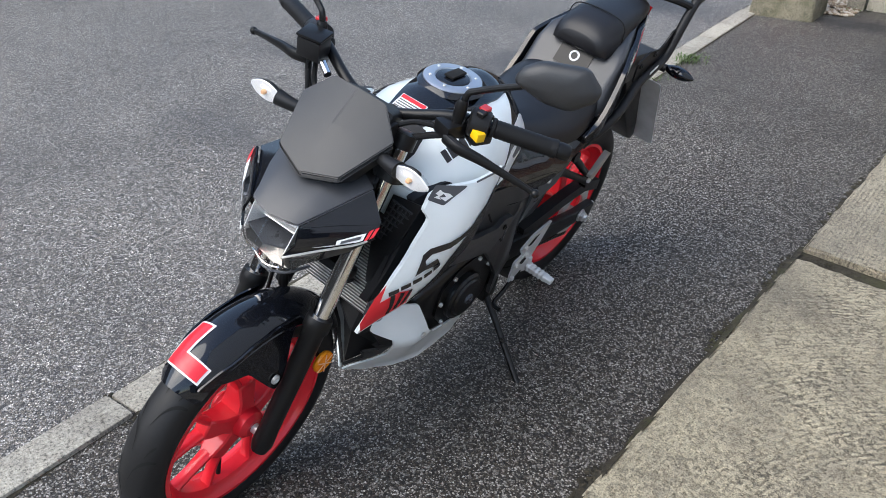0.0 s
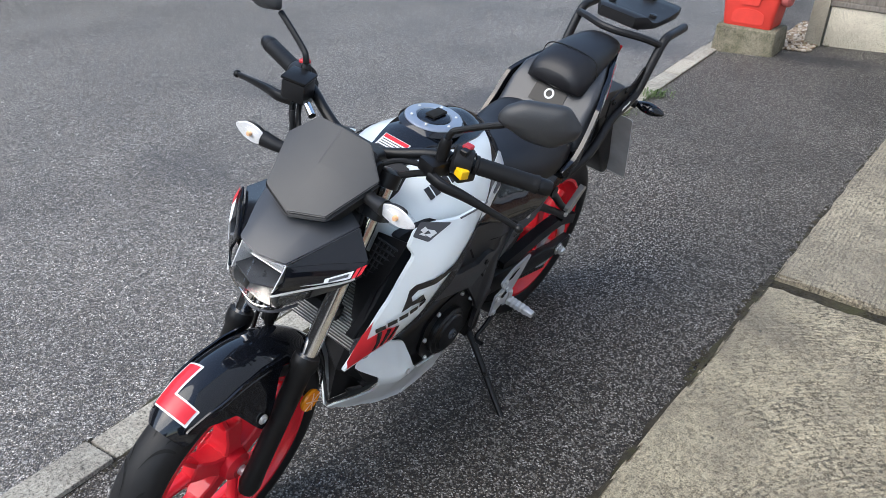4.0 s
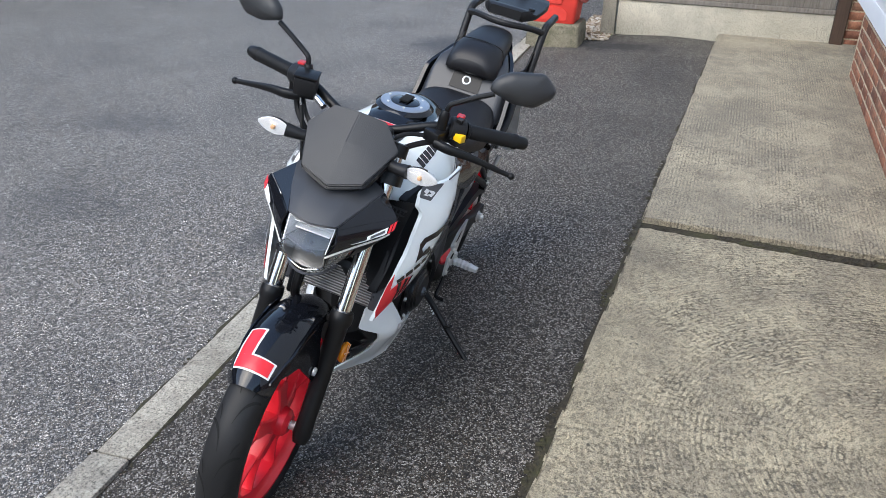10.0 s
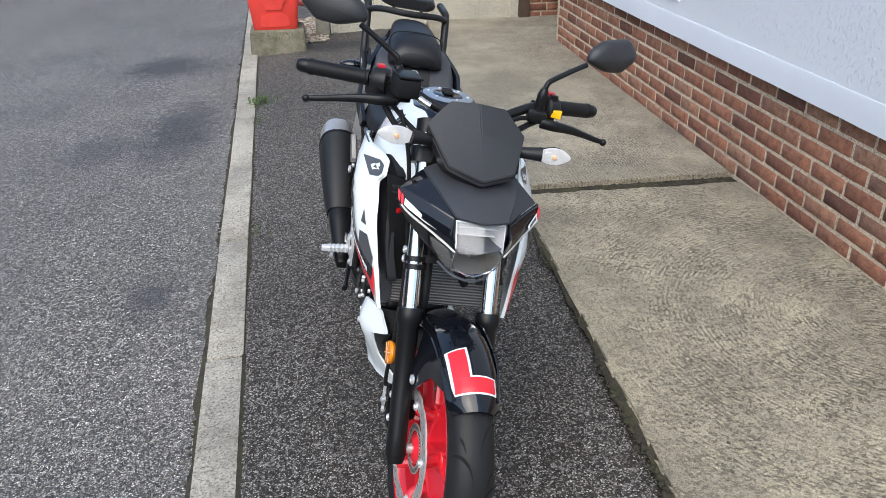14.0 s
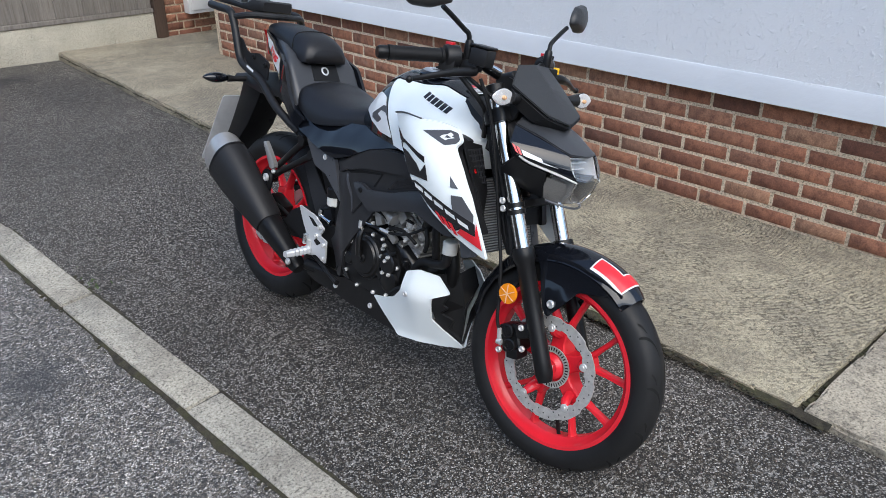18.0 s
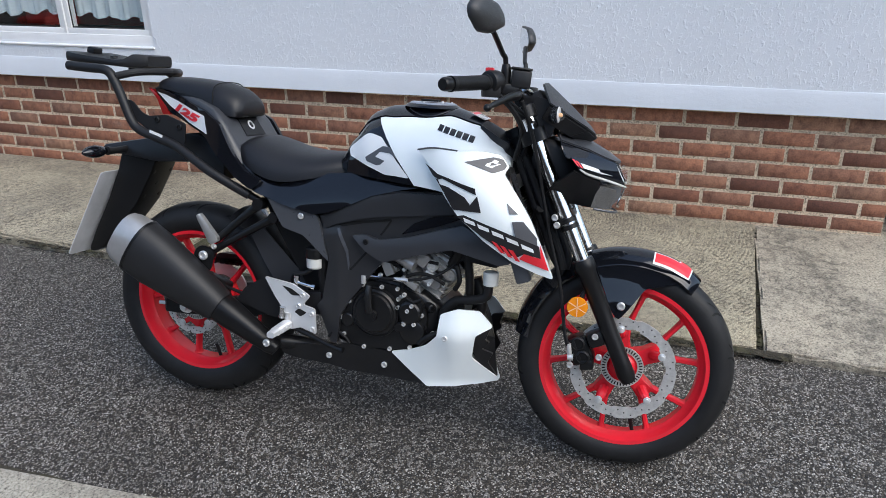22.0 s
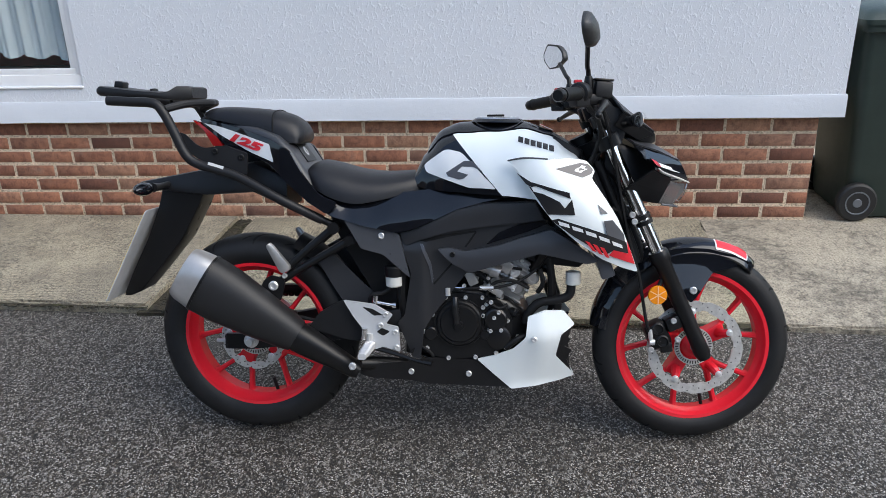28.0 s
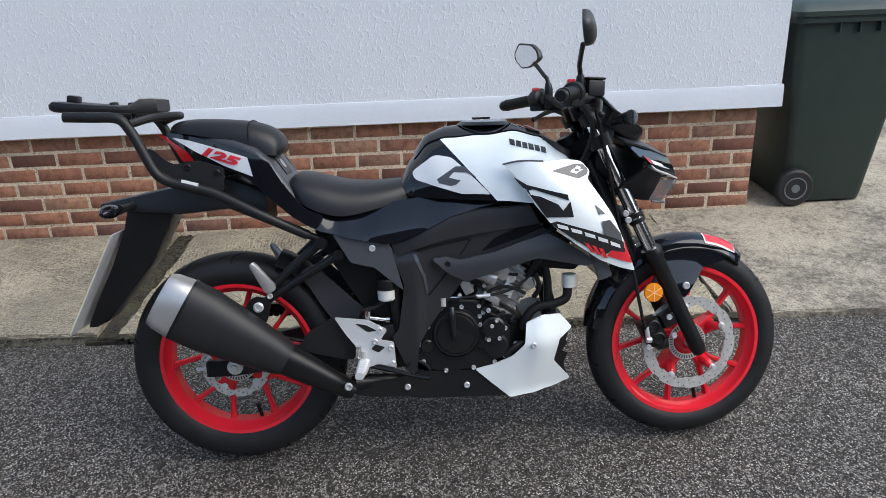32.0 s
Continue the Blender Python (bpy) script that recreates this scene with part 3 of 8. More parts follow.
def strip(bm, xs, ys, z):
    rows = [[bm.verts.new((x(y) if callable(x) else x, y, z(x(y) if callable(x) else x, y))) for x in xs] for y in ys]
    for a, b in zip(rows, rows[1:]):
        for i in range(len(xs) - 1):
            bm.faces.new((a[i], a[i + 1], b[i + 1], b[i]))


YS = [-400, -30, -8, -3, -1, 0, 1, 2, 3, 4, 5, 6, 7, 9, 14, 40, 400]
bm = bmesh.new()
strip(bm, [-400, -60, -20, -8, -5, -3.5, -2.6, lambda y: kerb_x(min(max(y, -8), 14)) - 0.03], YS, lambda x, y: ground_z(max(x, -60)) - 0.006)
tagged(solid("road", bm, "road"), "weathered grey asphalt road with pale chippings and oil stains", "road", kind="structure")
bm = bmesh.new()
strip(bm, [lambda y: kerb_x(min(max(y, -8), 14)) - 0.03, lambda y: kerb_x(min(max(y, -8), 14)) + 0.04, -1.4, -1.1, -0.8, lambda y: slab_x(min(max(y, -8), 14)) + 0.06, 2, 8, 60, 400], YS,
      lambda x, y: ground_z(x) if x < slab_x(min(max(y, -8), 14)) + 0.02 else 0.012)
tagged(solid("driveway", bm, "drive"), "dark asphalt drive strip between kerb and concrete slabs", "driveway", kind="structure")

# kerb stones, each 0.915 long
kerb = tagged(empty("kerb"), "row of worn grey concrete kerb stones set nearly flush", "kerb", kind="structure")
for i in range(-9, 16):
    y0 = 0.713 + 0.917 * i
    bm = bmesh.new()
    xa = kerb_x(y0 + 0.46)
    box(bm, (-0.0625, -0.4535, -0.12), (0.0625, 0.4535, 0.004 + 0.004 * ((i * 7) % 3)), 0.009, 2)
    z = SLOPE * (xa + 1.2)
    m = pose(xa, y0 + 0.458, z + 0.004, 0, -2.2, 2.38 + 0.3 * math.sin(i * 2.3))
    for v in bm.verts:
        v.co = m @ v.co
        v.co += Vector((0, 0, 0.003 * noise.noise(v.co * 9)))
    solid("kerb_stone", bm, "kerb", kerb)


def slab(name, outline, top, mat, label, wave=0.007):
    """A cast slab: its outline with a worn, uneven edge."""
    pts = []
    for (x0, y0), (x1, y1) in zip(outline, outline[1:] + outline[:1]):
        n = max(2, int(math.hypot(x1 - x0, y1 - y0) / 0.05))
        for k in range(n):
            x, y = x0 + (x1 - x0) * k / n, y0 + (y1 - y0) * k / n
            w = wave * noise.noise(Vector((x * 6, y * 6, 3.1))) + wave * 0.5 * noise.noise(Vector((x * 25, y * 25, 1.7)))
            pts.append((x + w, y + w * 0.7))
    bm = bmesh.new()
    f = bm.faces.new([bm.verts.new((x, y, -0.08)) for x, y in pts])
    r = bmesh.ops.extrude_face_region(bm, geom=[f])
    tops = [v for v in r["geom"] if isinstance(v, bmesh.types.BMVert)]
    for v in tops:
        v.co.z = top(v.co.x, v.co.y)
    edges = [e for e in bm.edges if e.verts[0] in tops and e.verts[1] in tops]
    bmesh.ops.bevel(bm, geom=edges, offset=0.010, segments=2, affect="EDGES")
    return tagged(solid(name, bm, mat), label, "concrete slab", "concrete slabs beside the drive", "structure")


slab("slab_front", [(slab_x(0.31), 0.31), (0.60, 0.27), (0.60, 2.60), (slab_x(2.64), 2.645)], lambda x, y: 0.047, "slab_front", "large beige concrete slab with trowelled arcs and lichen")
slab("slab_back", [(slab_x(2.72), 2.725), (0.60, 2.70), (2.6, 2.7), (2.6, 7.6), (slab_x(6.72), 6.74)], lambda x, y: 0.056 + 0.006 * (y - 2.7), "slab_back", "long brushed concrete slab with tamping lines")
slab("slab_side", [(slab_x(-4), -4.0), (4.0, -4.0), (4.0, 0.24), (slab_x(0.28), 0.285)], lambda x, y: 0.043, "slab_side", "rough concrete slab with exposed aggregate")

# soil and moss in the joints
bm = bmesh.new()
random.seed(5)


def clumps(bm, line, n, w, size):
    for k in range(n):
        t = random.random()
        i = min(int(t * (len(line) - 1)), len(line) - 2)
        f = t * (len(line) - 1) - i
        p = Vector(line[i]).lerp(Vector(line[i + 1]), f)
        gate = noise.noise(Vector((p.x * 3.1, p.y * 3.1, 9.0)))
        if gate < -0.12:
            continue
        p += Vector((random.gauss(0, w), random.gauss(0, w), 0))
        s = size * random.uniform(0.4, 1.0) * (0.7 + gate)
        r = bmesh.ops.create_icosphere(bm, subdivisions=1, radius=s)
        for v in r["verts"]:
            v.co = Vector((v.co.x * 1.3, v.co.y * 1.3, v.co.z * 0.45)) * random.uniform(0.8, 1.2) + p


clumps(bm, [(slab_x(y) - 0.012, y, ground_z(slab_x(y)) + 0.001) for y in (0.2, 1, 2, 2.7)], 620, 0.007, 0.009)
clumps(bm, [(slab_x(y) - 0.006, y, ground_z(slab_x(y)) + 0.0) for y in (2.7, 4, 5.5, 6.7)], 320, 0.007, 0.008)
clumps(bm, [(slab_x(y) - 0.020, y, ground_z(slab_x(y)) + 0.001) for y in (0.9, 1.5, 2.1, 2.75)], 170, 0.008, 0.011)
clumps(bm, [(slab_x(2.69) - 0.01, 2.69, 0.03), (0.0, 2.675, 0.032), (0.56, 2.655, 0.034)], 900, 0.017, 0.011)
clumps(bm, [(slab_x(0.3), 0.297, 0.032), (0.55, 0.258, 0.034)], 260, 0.005, 0.008)
clumps(bm, [(kerb_x(y) + 0.072, y, ground_z(kerb_x(y) + 0.07) + 0.0) for y in (0.2, 1.6, 3, 5, 6.5)], 260, 0.006, 0.007)
clumps(bm, [(kerb_x(y) - 0.074, y, ground_z(kerb_x(y) - 0.07) - 0.004) for y in (-0.5, 1.6, 3, 5, 7)], 420, 0.006, 0.007)
def edge_strip(bm, line, lo, hi, seed, up=0.0015):
    """A ragged thin layer of dirt along an edge; line gives x(y)."""
    prev = None
    y = line[0]
    while y < line[1]:
        w = lo + (hi - lo) * max(0.0, noise.noise(Vector((y * 2.3, seed, 0))) * 0.9 + noise.noise(Vector((y * 11, seed, 4))) * 0.5 + 0.25)
        w = max(lo, min(hi, w))
        x = line[2](y)
        d = line[3]
        a = bm.verts.new((x, y, ground_z(x) + 0.006))
        b = bm.verts.new((x + d * w, y, ground_z(x + d * w) + up))
        if prev:
            bm.faces.new((prev[0], prev[1], b, a))
        prev = (a, b)
        y += 0.012


edge_strip(bm, (0.2, 2.72, lambda y: slab_x(y) + 0.006, -1), 0.012, 0.045, 1.0)
edge_strip(bm, (2.72, 6.72, lambda y: slab_x(y) + 0.006, -1), 0.005, 0.022, 2.0)
edge_strip(bm, (-0.6, 9.0, lambda y: kerb_x(y) - 0.059, -1), 0.010, 0.036, 3.0, -0.001)
edge_strip(bm, (-0.2, 7.0, lambda y: kerb_x(y) + 0.059, 1), 0.006, 0.022, 4.0)
tagged(solid("moss", bm, "soil", angle=80), "dark soil and green moss in the joints of the paving", "moss", kind="stuff")
bm = bmesh.new()
box(bm, (slab_x(2.69) - 0.02, 2.60, 0.0), (0.6, 2.76, 0.030))
box(bm, (slab_x(0.3) + 0.01, 0.2, 0.0), (0.6, 0.34, 0.028))
tagged(solid("joint_soil", bm, "soil"), "dark earth filling the open joints between slabs", "soil", kind="structure")

# weeds by the kerb
bm = bmesh.new()
random.seed(11)
for cx, cy, n, hgt in ((kerb_x(4.72) + 0.09, 4.72, 90, 0.05), (kerb_x(2.6) + 0.075, 2.62, 26, 0.018), (kerb_x(4.2) + 0.08, 4.3, 24, 0.02), (-1.31, 6.75, 30, 0.05)):
    for k in range(n):
        x, y = cx + random.gauss(0, 0.035), cy + random.gauss(0, 0.06)
        z = ground_z(x)
        a, l = random.uniform(0, 6.3), hgt * random.uniform(0.4, 1.2)
        d, s = Vector((math.cos(a), math.sin(a), 0)), Vector((-math.sin(a), math.cos(a), 0)) * 0.004
        p = Vector((x, y, z))
        q = p + d * l * 0.5 + Vector((0, 0, l * 0.7))
        e = p + d * l * 1.1 + Vector((0, 0, l * 0.55))
        v = [bm.verts.new(c) for c in (p - s * 0.4, p + s * 0.4, q + s, q - s, e)]
        bm.faces.new((v[0], v[1], v[2], v[3]))
        bm.faces.new((v[3], v[2], v[4]))
tagged(solid("weeds", bm, "weed"), "small green weeds growing at the kerb", "weeds", kind="stuff")

# house: brick plinth, render, window
WX, WTOP, WBOT = 0.575, 0.580, 0.04
WY0, WY1 = -0.262, 5.75
wall_plinth = tagged(empty("wall_plinth"), "red and brown brick plinth with sandy mortar joints", "brick wall", kind="structure")
bm = bmesh.new()
box(bm, (WX + 0.0025, WY0 + 0.003, -0.05), (WX + 0.25, WY1 - 0.007, WTOP - 0.002))
solid("mortar_core", bm, "mortar", wall_plinth)
bm = bmesh.new()
box(bm, (WX + 0.25, WY0 + 0.007, -0.05), (6.0, WY0 + 0.2, WTOP - 0.002))
solid("return_core", bm, "mortar", wall_plinth)


def brick_mesh(lx, ly, lz):
    b = bmesh.new()
    box(b, (-lx / 2, -ly / 2, -lz / 2), (lx / 2, ly / 2, lz / 2), 0.003, 1)
    finish(b, 50)
    me = bpy.data.meshes.new("brick")
    b.to_mesh(me)
    b.free()
    me.materials.append(M["brick"])
    return me


window_open = (3.40, 4.95, 0.77, 1.95)
YE0, YE1, RX = -0.345, 5.80, 0.530
wall_house = tagged(empty("wall_house"), "pale blue-white house wall with stippled textured coating", "house wall", kind="structure")
bm = bmesh.new()
y0, y1, z0, z1 = window_open
T = 0.26
for lo, hi in (((RX, YE0, 0.690), (RX + T, y0, 5.0)), ((RX, y1, 0.690), (RX + T, YE1, 5.0)), ((RX, y0, 0.690), (RX + T, y1, z0)), ((RX, y0, z1), (RX + T, y1, 5.0)),
               ((RX + T, YE0, 0.690), (6.0, YE0 + 0.25, 5.0)), ((RX + T, YE1 - 0.25, 0.690), (6.0, YE1, 5.0))):
    box(bm, lo, hi)
bmesh.ops.remove_doubles(bm, verts=bm.verts, dist=1e-5)
solid("coating", bm, "render", wall_house)
# drip band at the foot of the render
bm = bmesh.new()
prof = [(RX - 0.004, 0.690), (RX - 0.009, 0.676), (RX - 0.012, 0.600), (RX - 0.014, 0.5835), (RX + 0.2, 0.5835), (RX + 0.2, 0.690)]
loft(bm, [[(x, y, z + 0.002 * noise.noise(Vector((y * 5, z * 9, 0)))) for x, z in prof] for y in [YE0 - 0.010 + (YE1 - YE0 + 0.01) * k / 60 for k in range(61)]])
solid("drip_band", bm, "band", wall_house)
bm = bmesh.new()
box(bm, (RX + 0.2, YE0 - 0.010, 0.5835), (6.0, YE0 + 0.2, 0.690), 0.003, 1)
solid("drip_band", bm, "band", wall_house)
bm = bmesh.new()
box(bm, (RX - 0.1, YE0 - 0.1, 5.0), (6.4, YE1 + 0.5, 5.15))
tagged(solid("roof_eaves", bm, "upvc"), "white boarded eaves of the house roof", "eaves", kind="structure")

# plain unseen walls added round the street to darken reflections and low sky light
for nm, lo, hi in (("wall_opposite", (-16.4, -16.0, -0.8), (-16.0, 22.0, 5.6)), ("wall_street_end", (-16.0, -16.4, -0.8), (8.0, -16.0, 5.0)), ("wall_far_end", (-16.0, 22.0, -0.8), (8.0, 22.4, 5.0))):
    bm = bmesh.new()
    box(bm, lo, hi)
    tagged(solid(nm, bm, "far_brick"), "unseen plain dark wall added to darken low reflections", "wall", kind="structure")

window_1 = tagged(empty("window_1"), "white plastic window with two panes and lace curtains", "window", kind="structure")
FX = RX + 0.012
bm = bmesh.new()
for lo, hi in (((FX, y0, z0), (FX + 0.07, y1, z0 + 0.055)), ((FX, y0, z1 - 0.055), (FX + 0.07, y1, z1)), ((FX, y0, z0 + 0.055), (FX + 0.07, y0 + 0.030, z1 - 0.055)), ((FX, y1 - 0.03, z0 + 0.055), (FX + 0.07, y1, z1 - 0.055)), ((FX, 3.972, z0 + 0.055), (FX + 0.07, 3.990, z1 - 0.055))):
    box(bm, lo, hi, 0.004, 2)
solid("window_frame", bm, "upvc", window_1)
for a, b in ((3.430, 3.972), (3.990, 4.92)):
    bm = bmesh.new()
    c = 0.030
    for lo, hi in (((FX + 0.008, a, z0 + 0.055), (FX + 0.06, b, z0 + 0.055 + c)), ((FX + 0.008, a, z1 - 0.055 - c), (FX + 0.06, b, z1 - 0.055)), ((FX + 0.008, a, z0 + 0.055 + c), (FX + 0.06, a + c, z1 - 0.055 - c)), ((FX + 0.008, b - c, z0 + 0.055 + c), (FX + 0.06, b, z1 - 0.055 - c))):
        box(bm, lo, hi, 0.004, 2)
    sash = solid("sash", bm, "upvc", window_1)
    bm = bmesh.new()
    c = 0.024
    for lo, hi in (((FX + 0.018, a + 0.02, z0 + 0.075), (FX + 0.022, b - 0.02, z0 + 0.092)), ((FX + 0.018, a + 0.02, z0 + 0.075), (FX + 0.022, a + 0.036, z1 - 0.08)), ((FX + 0.018, b - 0.036, z0 + 0.075), (FX + 0.022, b - 0.02, z1 - 0.08))):
        box(bm, lo, hi)
    solid("gasket", bm, "seal", sash)
    bm = bmesh.new()
    box(bm, (FX + 0.026, a + 0.02, z0 + 0.07), (FX + 0.030, b - 0.02, z1 - 0.07))
    p = solid("pane", bm, "pane", sash)
    p.visible_shadow = False
bm = bmesh.new()
box(bm, (RX - 0.010, y0 - 0.004, z0 - 0.012), (FX + 0.07, y1, z0 - 0.001), 0.003, 1)
solid("window_sill", bm, "upvc", window_1)
# lace curtains with a scalloped hem, and a dim room
for a, b, hem in ((3.42, 3.98, 0.922), (3.99, 4.93, 0.930)):
    bm = bmesh.new()
    n = 90
    secs = []
    for k in range(n + 1):
        y = a + (b - a) * k / n
        fold = 0.012 * math.sin(y * 62) + 0.006 * math.sin(y * 143)
        low = hem - 0.028 * abs(math.sin(y * 21)) + 0.012 * math.sin(y * 5)
        secs.append([(FX + 0.10 + fold * (1.2 - 0.4 * s), y, low + (1.9 - low) * s) for s in (0, 0.02, 0.3, 1)])
    loft(bm, secs, cap=False, closed=False)
    tagged(solid("net_curtain", bm, "lace", angle=80), "white lace net curtain with scalloped hem", "curtain", "net curtains")
bm = bmesh.new()
for lo, hi in (((2.8, 2.9, 0.2), (2.9, 5.5, 2.4)), ((0.8, 2.8, 0.2), (2.9, 2.9, 2.4)), ((0.8, 5.5, 0.2), (2.9, 5.6, 2.4)), ((0.8, 2.8, 2.4), (2.9, 5.6, 2.5)), ((0.8, 2.8, 0.1), (2.9, 5.6, 0.2))):
    box(bm, lo, hi)
tagged(solid("room_shell", bm, "room"), "dim room behind the window", "room", kind="structure")
bm = bmesh.new()
box(bm, (0.80, 2.95, 0.79), (0.95, 5.4, 0.815), 0.005, 1)
tagged(solid("inner_sill", bm, "seal"), "dark window board inside the room", "window board", kind="structure")
bm = bmesh.new()
box(bm, (1.15, 3.2, 0.201), (1.8, 4.9, 0.95), 0.12, 4)
tagged(solid("sofa", bm, "redcloth"), "dark red cloth sofa behind the window", "sofa")

# recess beyond the house corner: fence, pier, wall with meter cabinet
FY = 6.74
gravel_board = bmesh.new()
box(gravel_board, (-1.27, FY, 0.0), (0.50, FY + 0.05, 0.305), 0.008, 2)
tagged(solid("gravel_board", gravel_board, "board"), "cream concrete gravel board under the fence", "gravel board", kind="structure")
bm = bmesh.new()
loft(bm, [[(x, FY - 0.03 + dy, z) for x, dy in ((-1.40 - w, -w), (-1.285 + w, -w), (-1.285 + w, 0.11 + w), (-1.40 - w, 0.11 + w))] for z, w in ((-0.03, 0.004), (0.4, 0.0), (1.9, 0.0), (1.95, -0.012))])
tagged(solid("fence_post", bm, "post"), "pebbly concrete fence post", "fence post", kind="structure")
fence = tagged(empty("fence"), "weathered grey wooden board fence above the gravel board", "fence", kind="structure")
bm = bmesh.new()
box(bm, (-1.284, FY - 0.012, 0.306), (0.50, FY + 0.04, 0.345), 0.004, 1)
solid("bottom_rail", bm, "fence", fence)
bm = bmesh.new()
box(bm, (-0.061, -0.008, 0), (0.061, 0.008, 1.45), 0.003, 1)
finish(bm)
bme = bpy.data.meshes.new("fence_board")
bm.to_mesh(bme)
bm.free()
bme.materials.append(M["fence"])
for k in range(15):
    o = new("fence_board", bme)
    o.parent = fence
    o.matrix_local = pose(-1.22 + 0.118 * k, FY + 0.018 + 0.004 * (k % 2), 0.346, 0, 0, 4)
bm = bmesh.new()
box(bm, (0.502, FY - 0.04, 0.0), (0.60, FY + 0.06, 1.9), 0.006, 1)
tagged(solid("gate_post", bm, "brown"), "dark brown wooden post beside the fence", "post", kind="structure")
wall_recess = tagged(empty("wall_recess"), "short brick wall at the end of the passage", "brick wall", kind="structure")
bm = bmesh.new()
box(bm, (0.608, FY + 0.015, -0.05), (3.0, FY + 0.25, 2.6))
solid("mortar_core", bm, "mortar", wall_recess)
cabinet = tagged(empty("meter_cabinet"), "white plastic meter cabinet fixed to the brick wall", "meter cabinet")
bm = bmesh.new()
box(bm, (0.80, FY - 0.10, 0.265), (1.28, FY + 0.007, 0.95), 0.012, 2)
solid("body", bm, "upvc", cabinet)
bm = bmesh.new()
box(bm, (0.825, FY - 0.112, 0.295), (1.255, FY - 0.101, 0.92), 0.008, 2)
solid("door", bm, "upvc", cabinet)

# wheelie bin beside the end of the wall
wheelie_bin = tagged(empty("wheelie_bin"), "dark green plastic wheelie bin with lid beside the wall", "wheelie bin")
bm = bmesh.new()


def bin_ring(ya, yb, xa, xb, z, r=0.045):
    pts = fillet([(xa, ya), (xb, ya), (xb, yb), (xa, yb)], r, 4)
    return [(x, y, z) for x, y in pts]


loft(bm, [bin_ring(-0.47, -0.885, 0.60, 1.06, 0.055), bin_ring(-0.46, -0.89, 0.59, 1.07, 0.10), bin_ring(-0.43, -0.965, 0.565, 1.095, 0.60), bin_ring(-0.405, -1.03, 0.55, 1.11, 0.97), bin_ring(-0.385, -1.05, 0.525, 1.135, 0.975), bin_ring(-0.385, -1.05, 0.525, 1.135, 1.005)])
solid("body", bm, "bin", wheelie_bin)
bm = bmesh.new()
loft(bm, [bin_ring(-0.375, -1.06, 0.515, 1.145, 1.006), bin_ring(-0.375, -1.06, 0.515, 1.145, 1.03), bin_ring(-0.40, -1.04, 0.55, 1.11, 1.055), bin_ring(-0.45, -0.99, 0.62, 1.04, 1.075)])
solid("lid", bm, "bin", wheelie_bin)
for y in (-0.60, -0.70, -0.80, -0.9):
    bm = bmesh.new()
    box(bm, (0.528, y - 0.004, 0.925), (0.56, y + 0.004, 0.974), 0.002, 1)
    solid("rib", bm, "bin", wheelie_bin)
bm = bmesh.new()
rod(bm, (0.60, -0.33, 1.0), (1.06, -0.33, 1.0), 0.014)
solid("handle", bm, "bin", wheelie_bin)
for x in (0.565, 1.095):
    bm = bmesh.new()
    lathe(bm, [(-0.025, 0.06), (-0.025, 0.088), (-0.016, 0.098), (0.016, 0.098), (0.025, 0.088), (0.025, 0.06)], (x, -0.495, 0.143), (1, 0, 0), 40)
    w = solid("wheel", bm, "bin_wheel", wheelie_bin)
    bm = bmesh.new()
    lathe(bm, [(-0.027, 0.012), (-0.027, 0.02), (-0.020, 0.028), (-0.020, 0.05), (-0.028, 0.055), (-0.028, 0.060), (-0.018, 0.0605)], (x, -0.495, 0.143), (1, 0, 0), 40)
    solid("hub", bm, "bin_hub", w)
bm = bmesh.new()
rod(bm, (0.58, -0.495, 0.143), (1.08, -0.495, 0.143), 0.012)
solid("axle", bm, "bin_wheel", wheelie_bin)

# concrete block with a red box on it
bm = bmesh.new()
loft(bm, [[(x, y, z) for x, y in fillet([(-1.955 - w, 6.155 - w), (-1.50 + w, 6.155 - w), (-1.50 + w, 6.50 + w), (-1.955 - w, 6.50 + w)], 0.03, 3)] for z, w in ((-0.10, 0.006), (0.0, 0.008), (0.08, 0.004), (0.150, 0.0), (0.165, -0.012))])
for v in bm.verts:
    v.co += Vector((1, 1, 0.4)) * 0.006 * noise.noise(v.co * 14)
tagged(solid("concrete_block", bm, "block"), "mossy old concrete block on the drive", "concrete block")
red = tagged(empty("storage_box"), "red plastic box with lid and black latch on a concrete block", "plastic box")
cx, cy = -1.735, 6.335
bm = bmesh.new()
loft(bm, [[(cx + x, cy + y, z) for x, y in fillet([(-a, -b), (a, -b), (a, b), (-a, b)], 0.03, 3)] for z, a, b in ((0.160, 0.175, 0.14), (0.175, 0.182, 0.147), (0.46, 0.212, 0.165), (0.50, 0.214, 0.167))])
solid("body", bm, "red_box", red)
bm = bmesh.new()
loft(bm, [[(cx + x, cy + y, z) for x, y in fillet([(-a, -b), (a, -b), (a, b), (-a, b)], 0.03, 3)] for z, a, b in ((0.501, 0.225, 0.18), (0.53, 0.228, 0.182), (0.545, 0.21, 0.17), (0.58, 0.205, 0.165), (0.60, 0.18, 0.15))])
solid("lid", bm, "red_box", red)
bm = bmesh.new()
sheet(bm, fillet([(-0.13, 0.46), (0.13, 0.46), (0.13, 0.43), (0.07, 0.37), (0.07, 0.33), (-0.07, 0.33), (-0.07, 0.37), (-0.13, 0.43)], 0.012, 2), lambda u, v: (cx + u, cy - 0.147 - 0.018 * (v - 0.175) / 0.285 - 0.012, v), lambda u, v: (0, -1, 0), 0.014, 0.1)
solid("front_plate", bm, "red_box", red)
bm = bmesh.new()
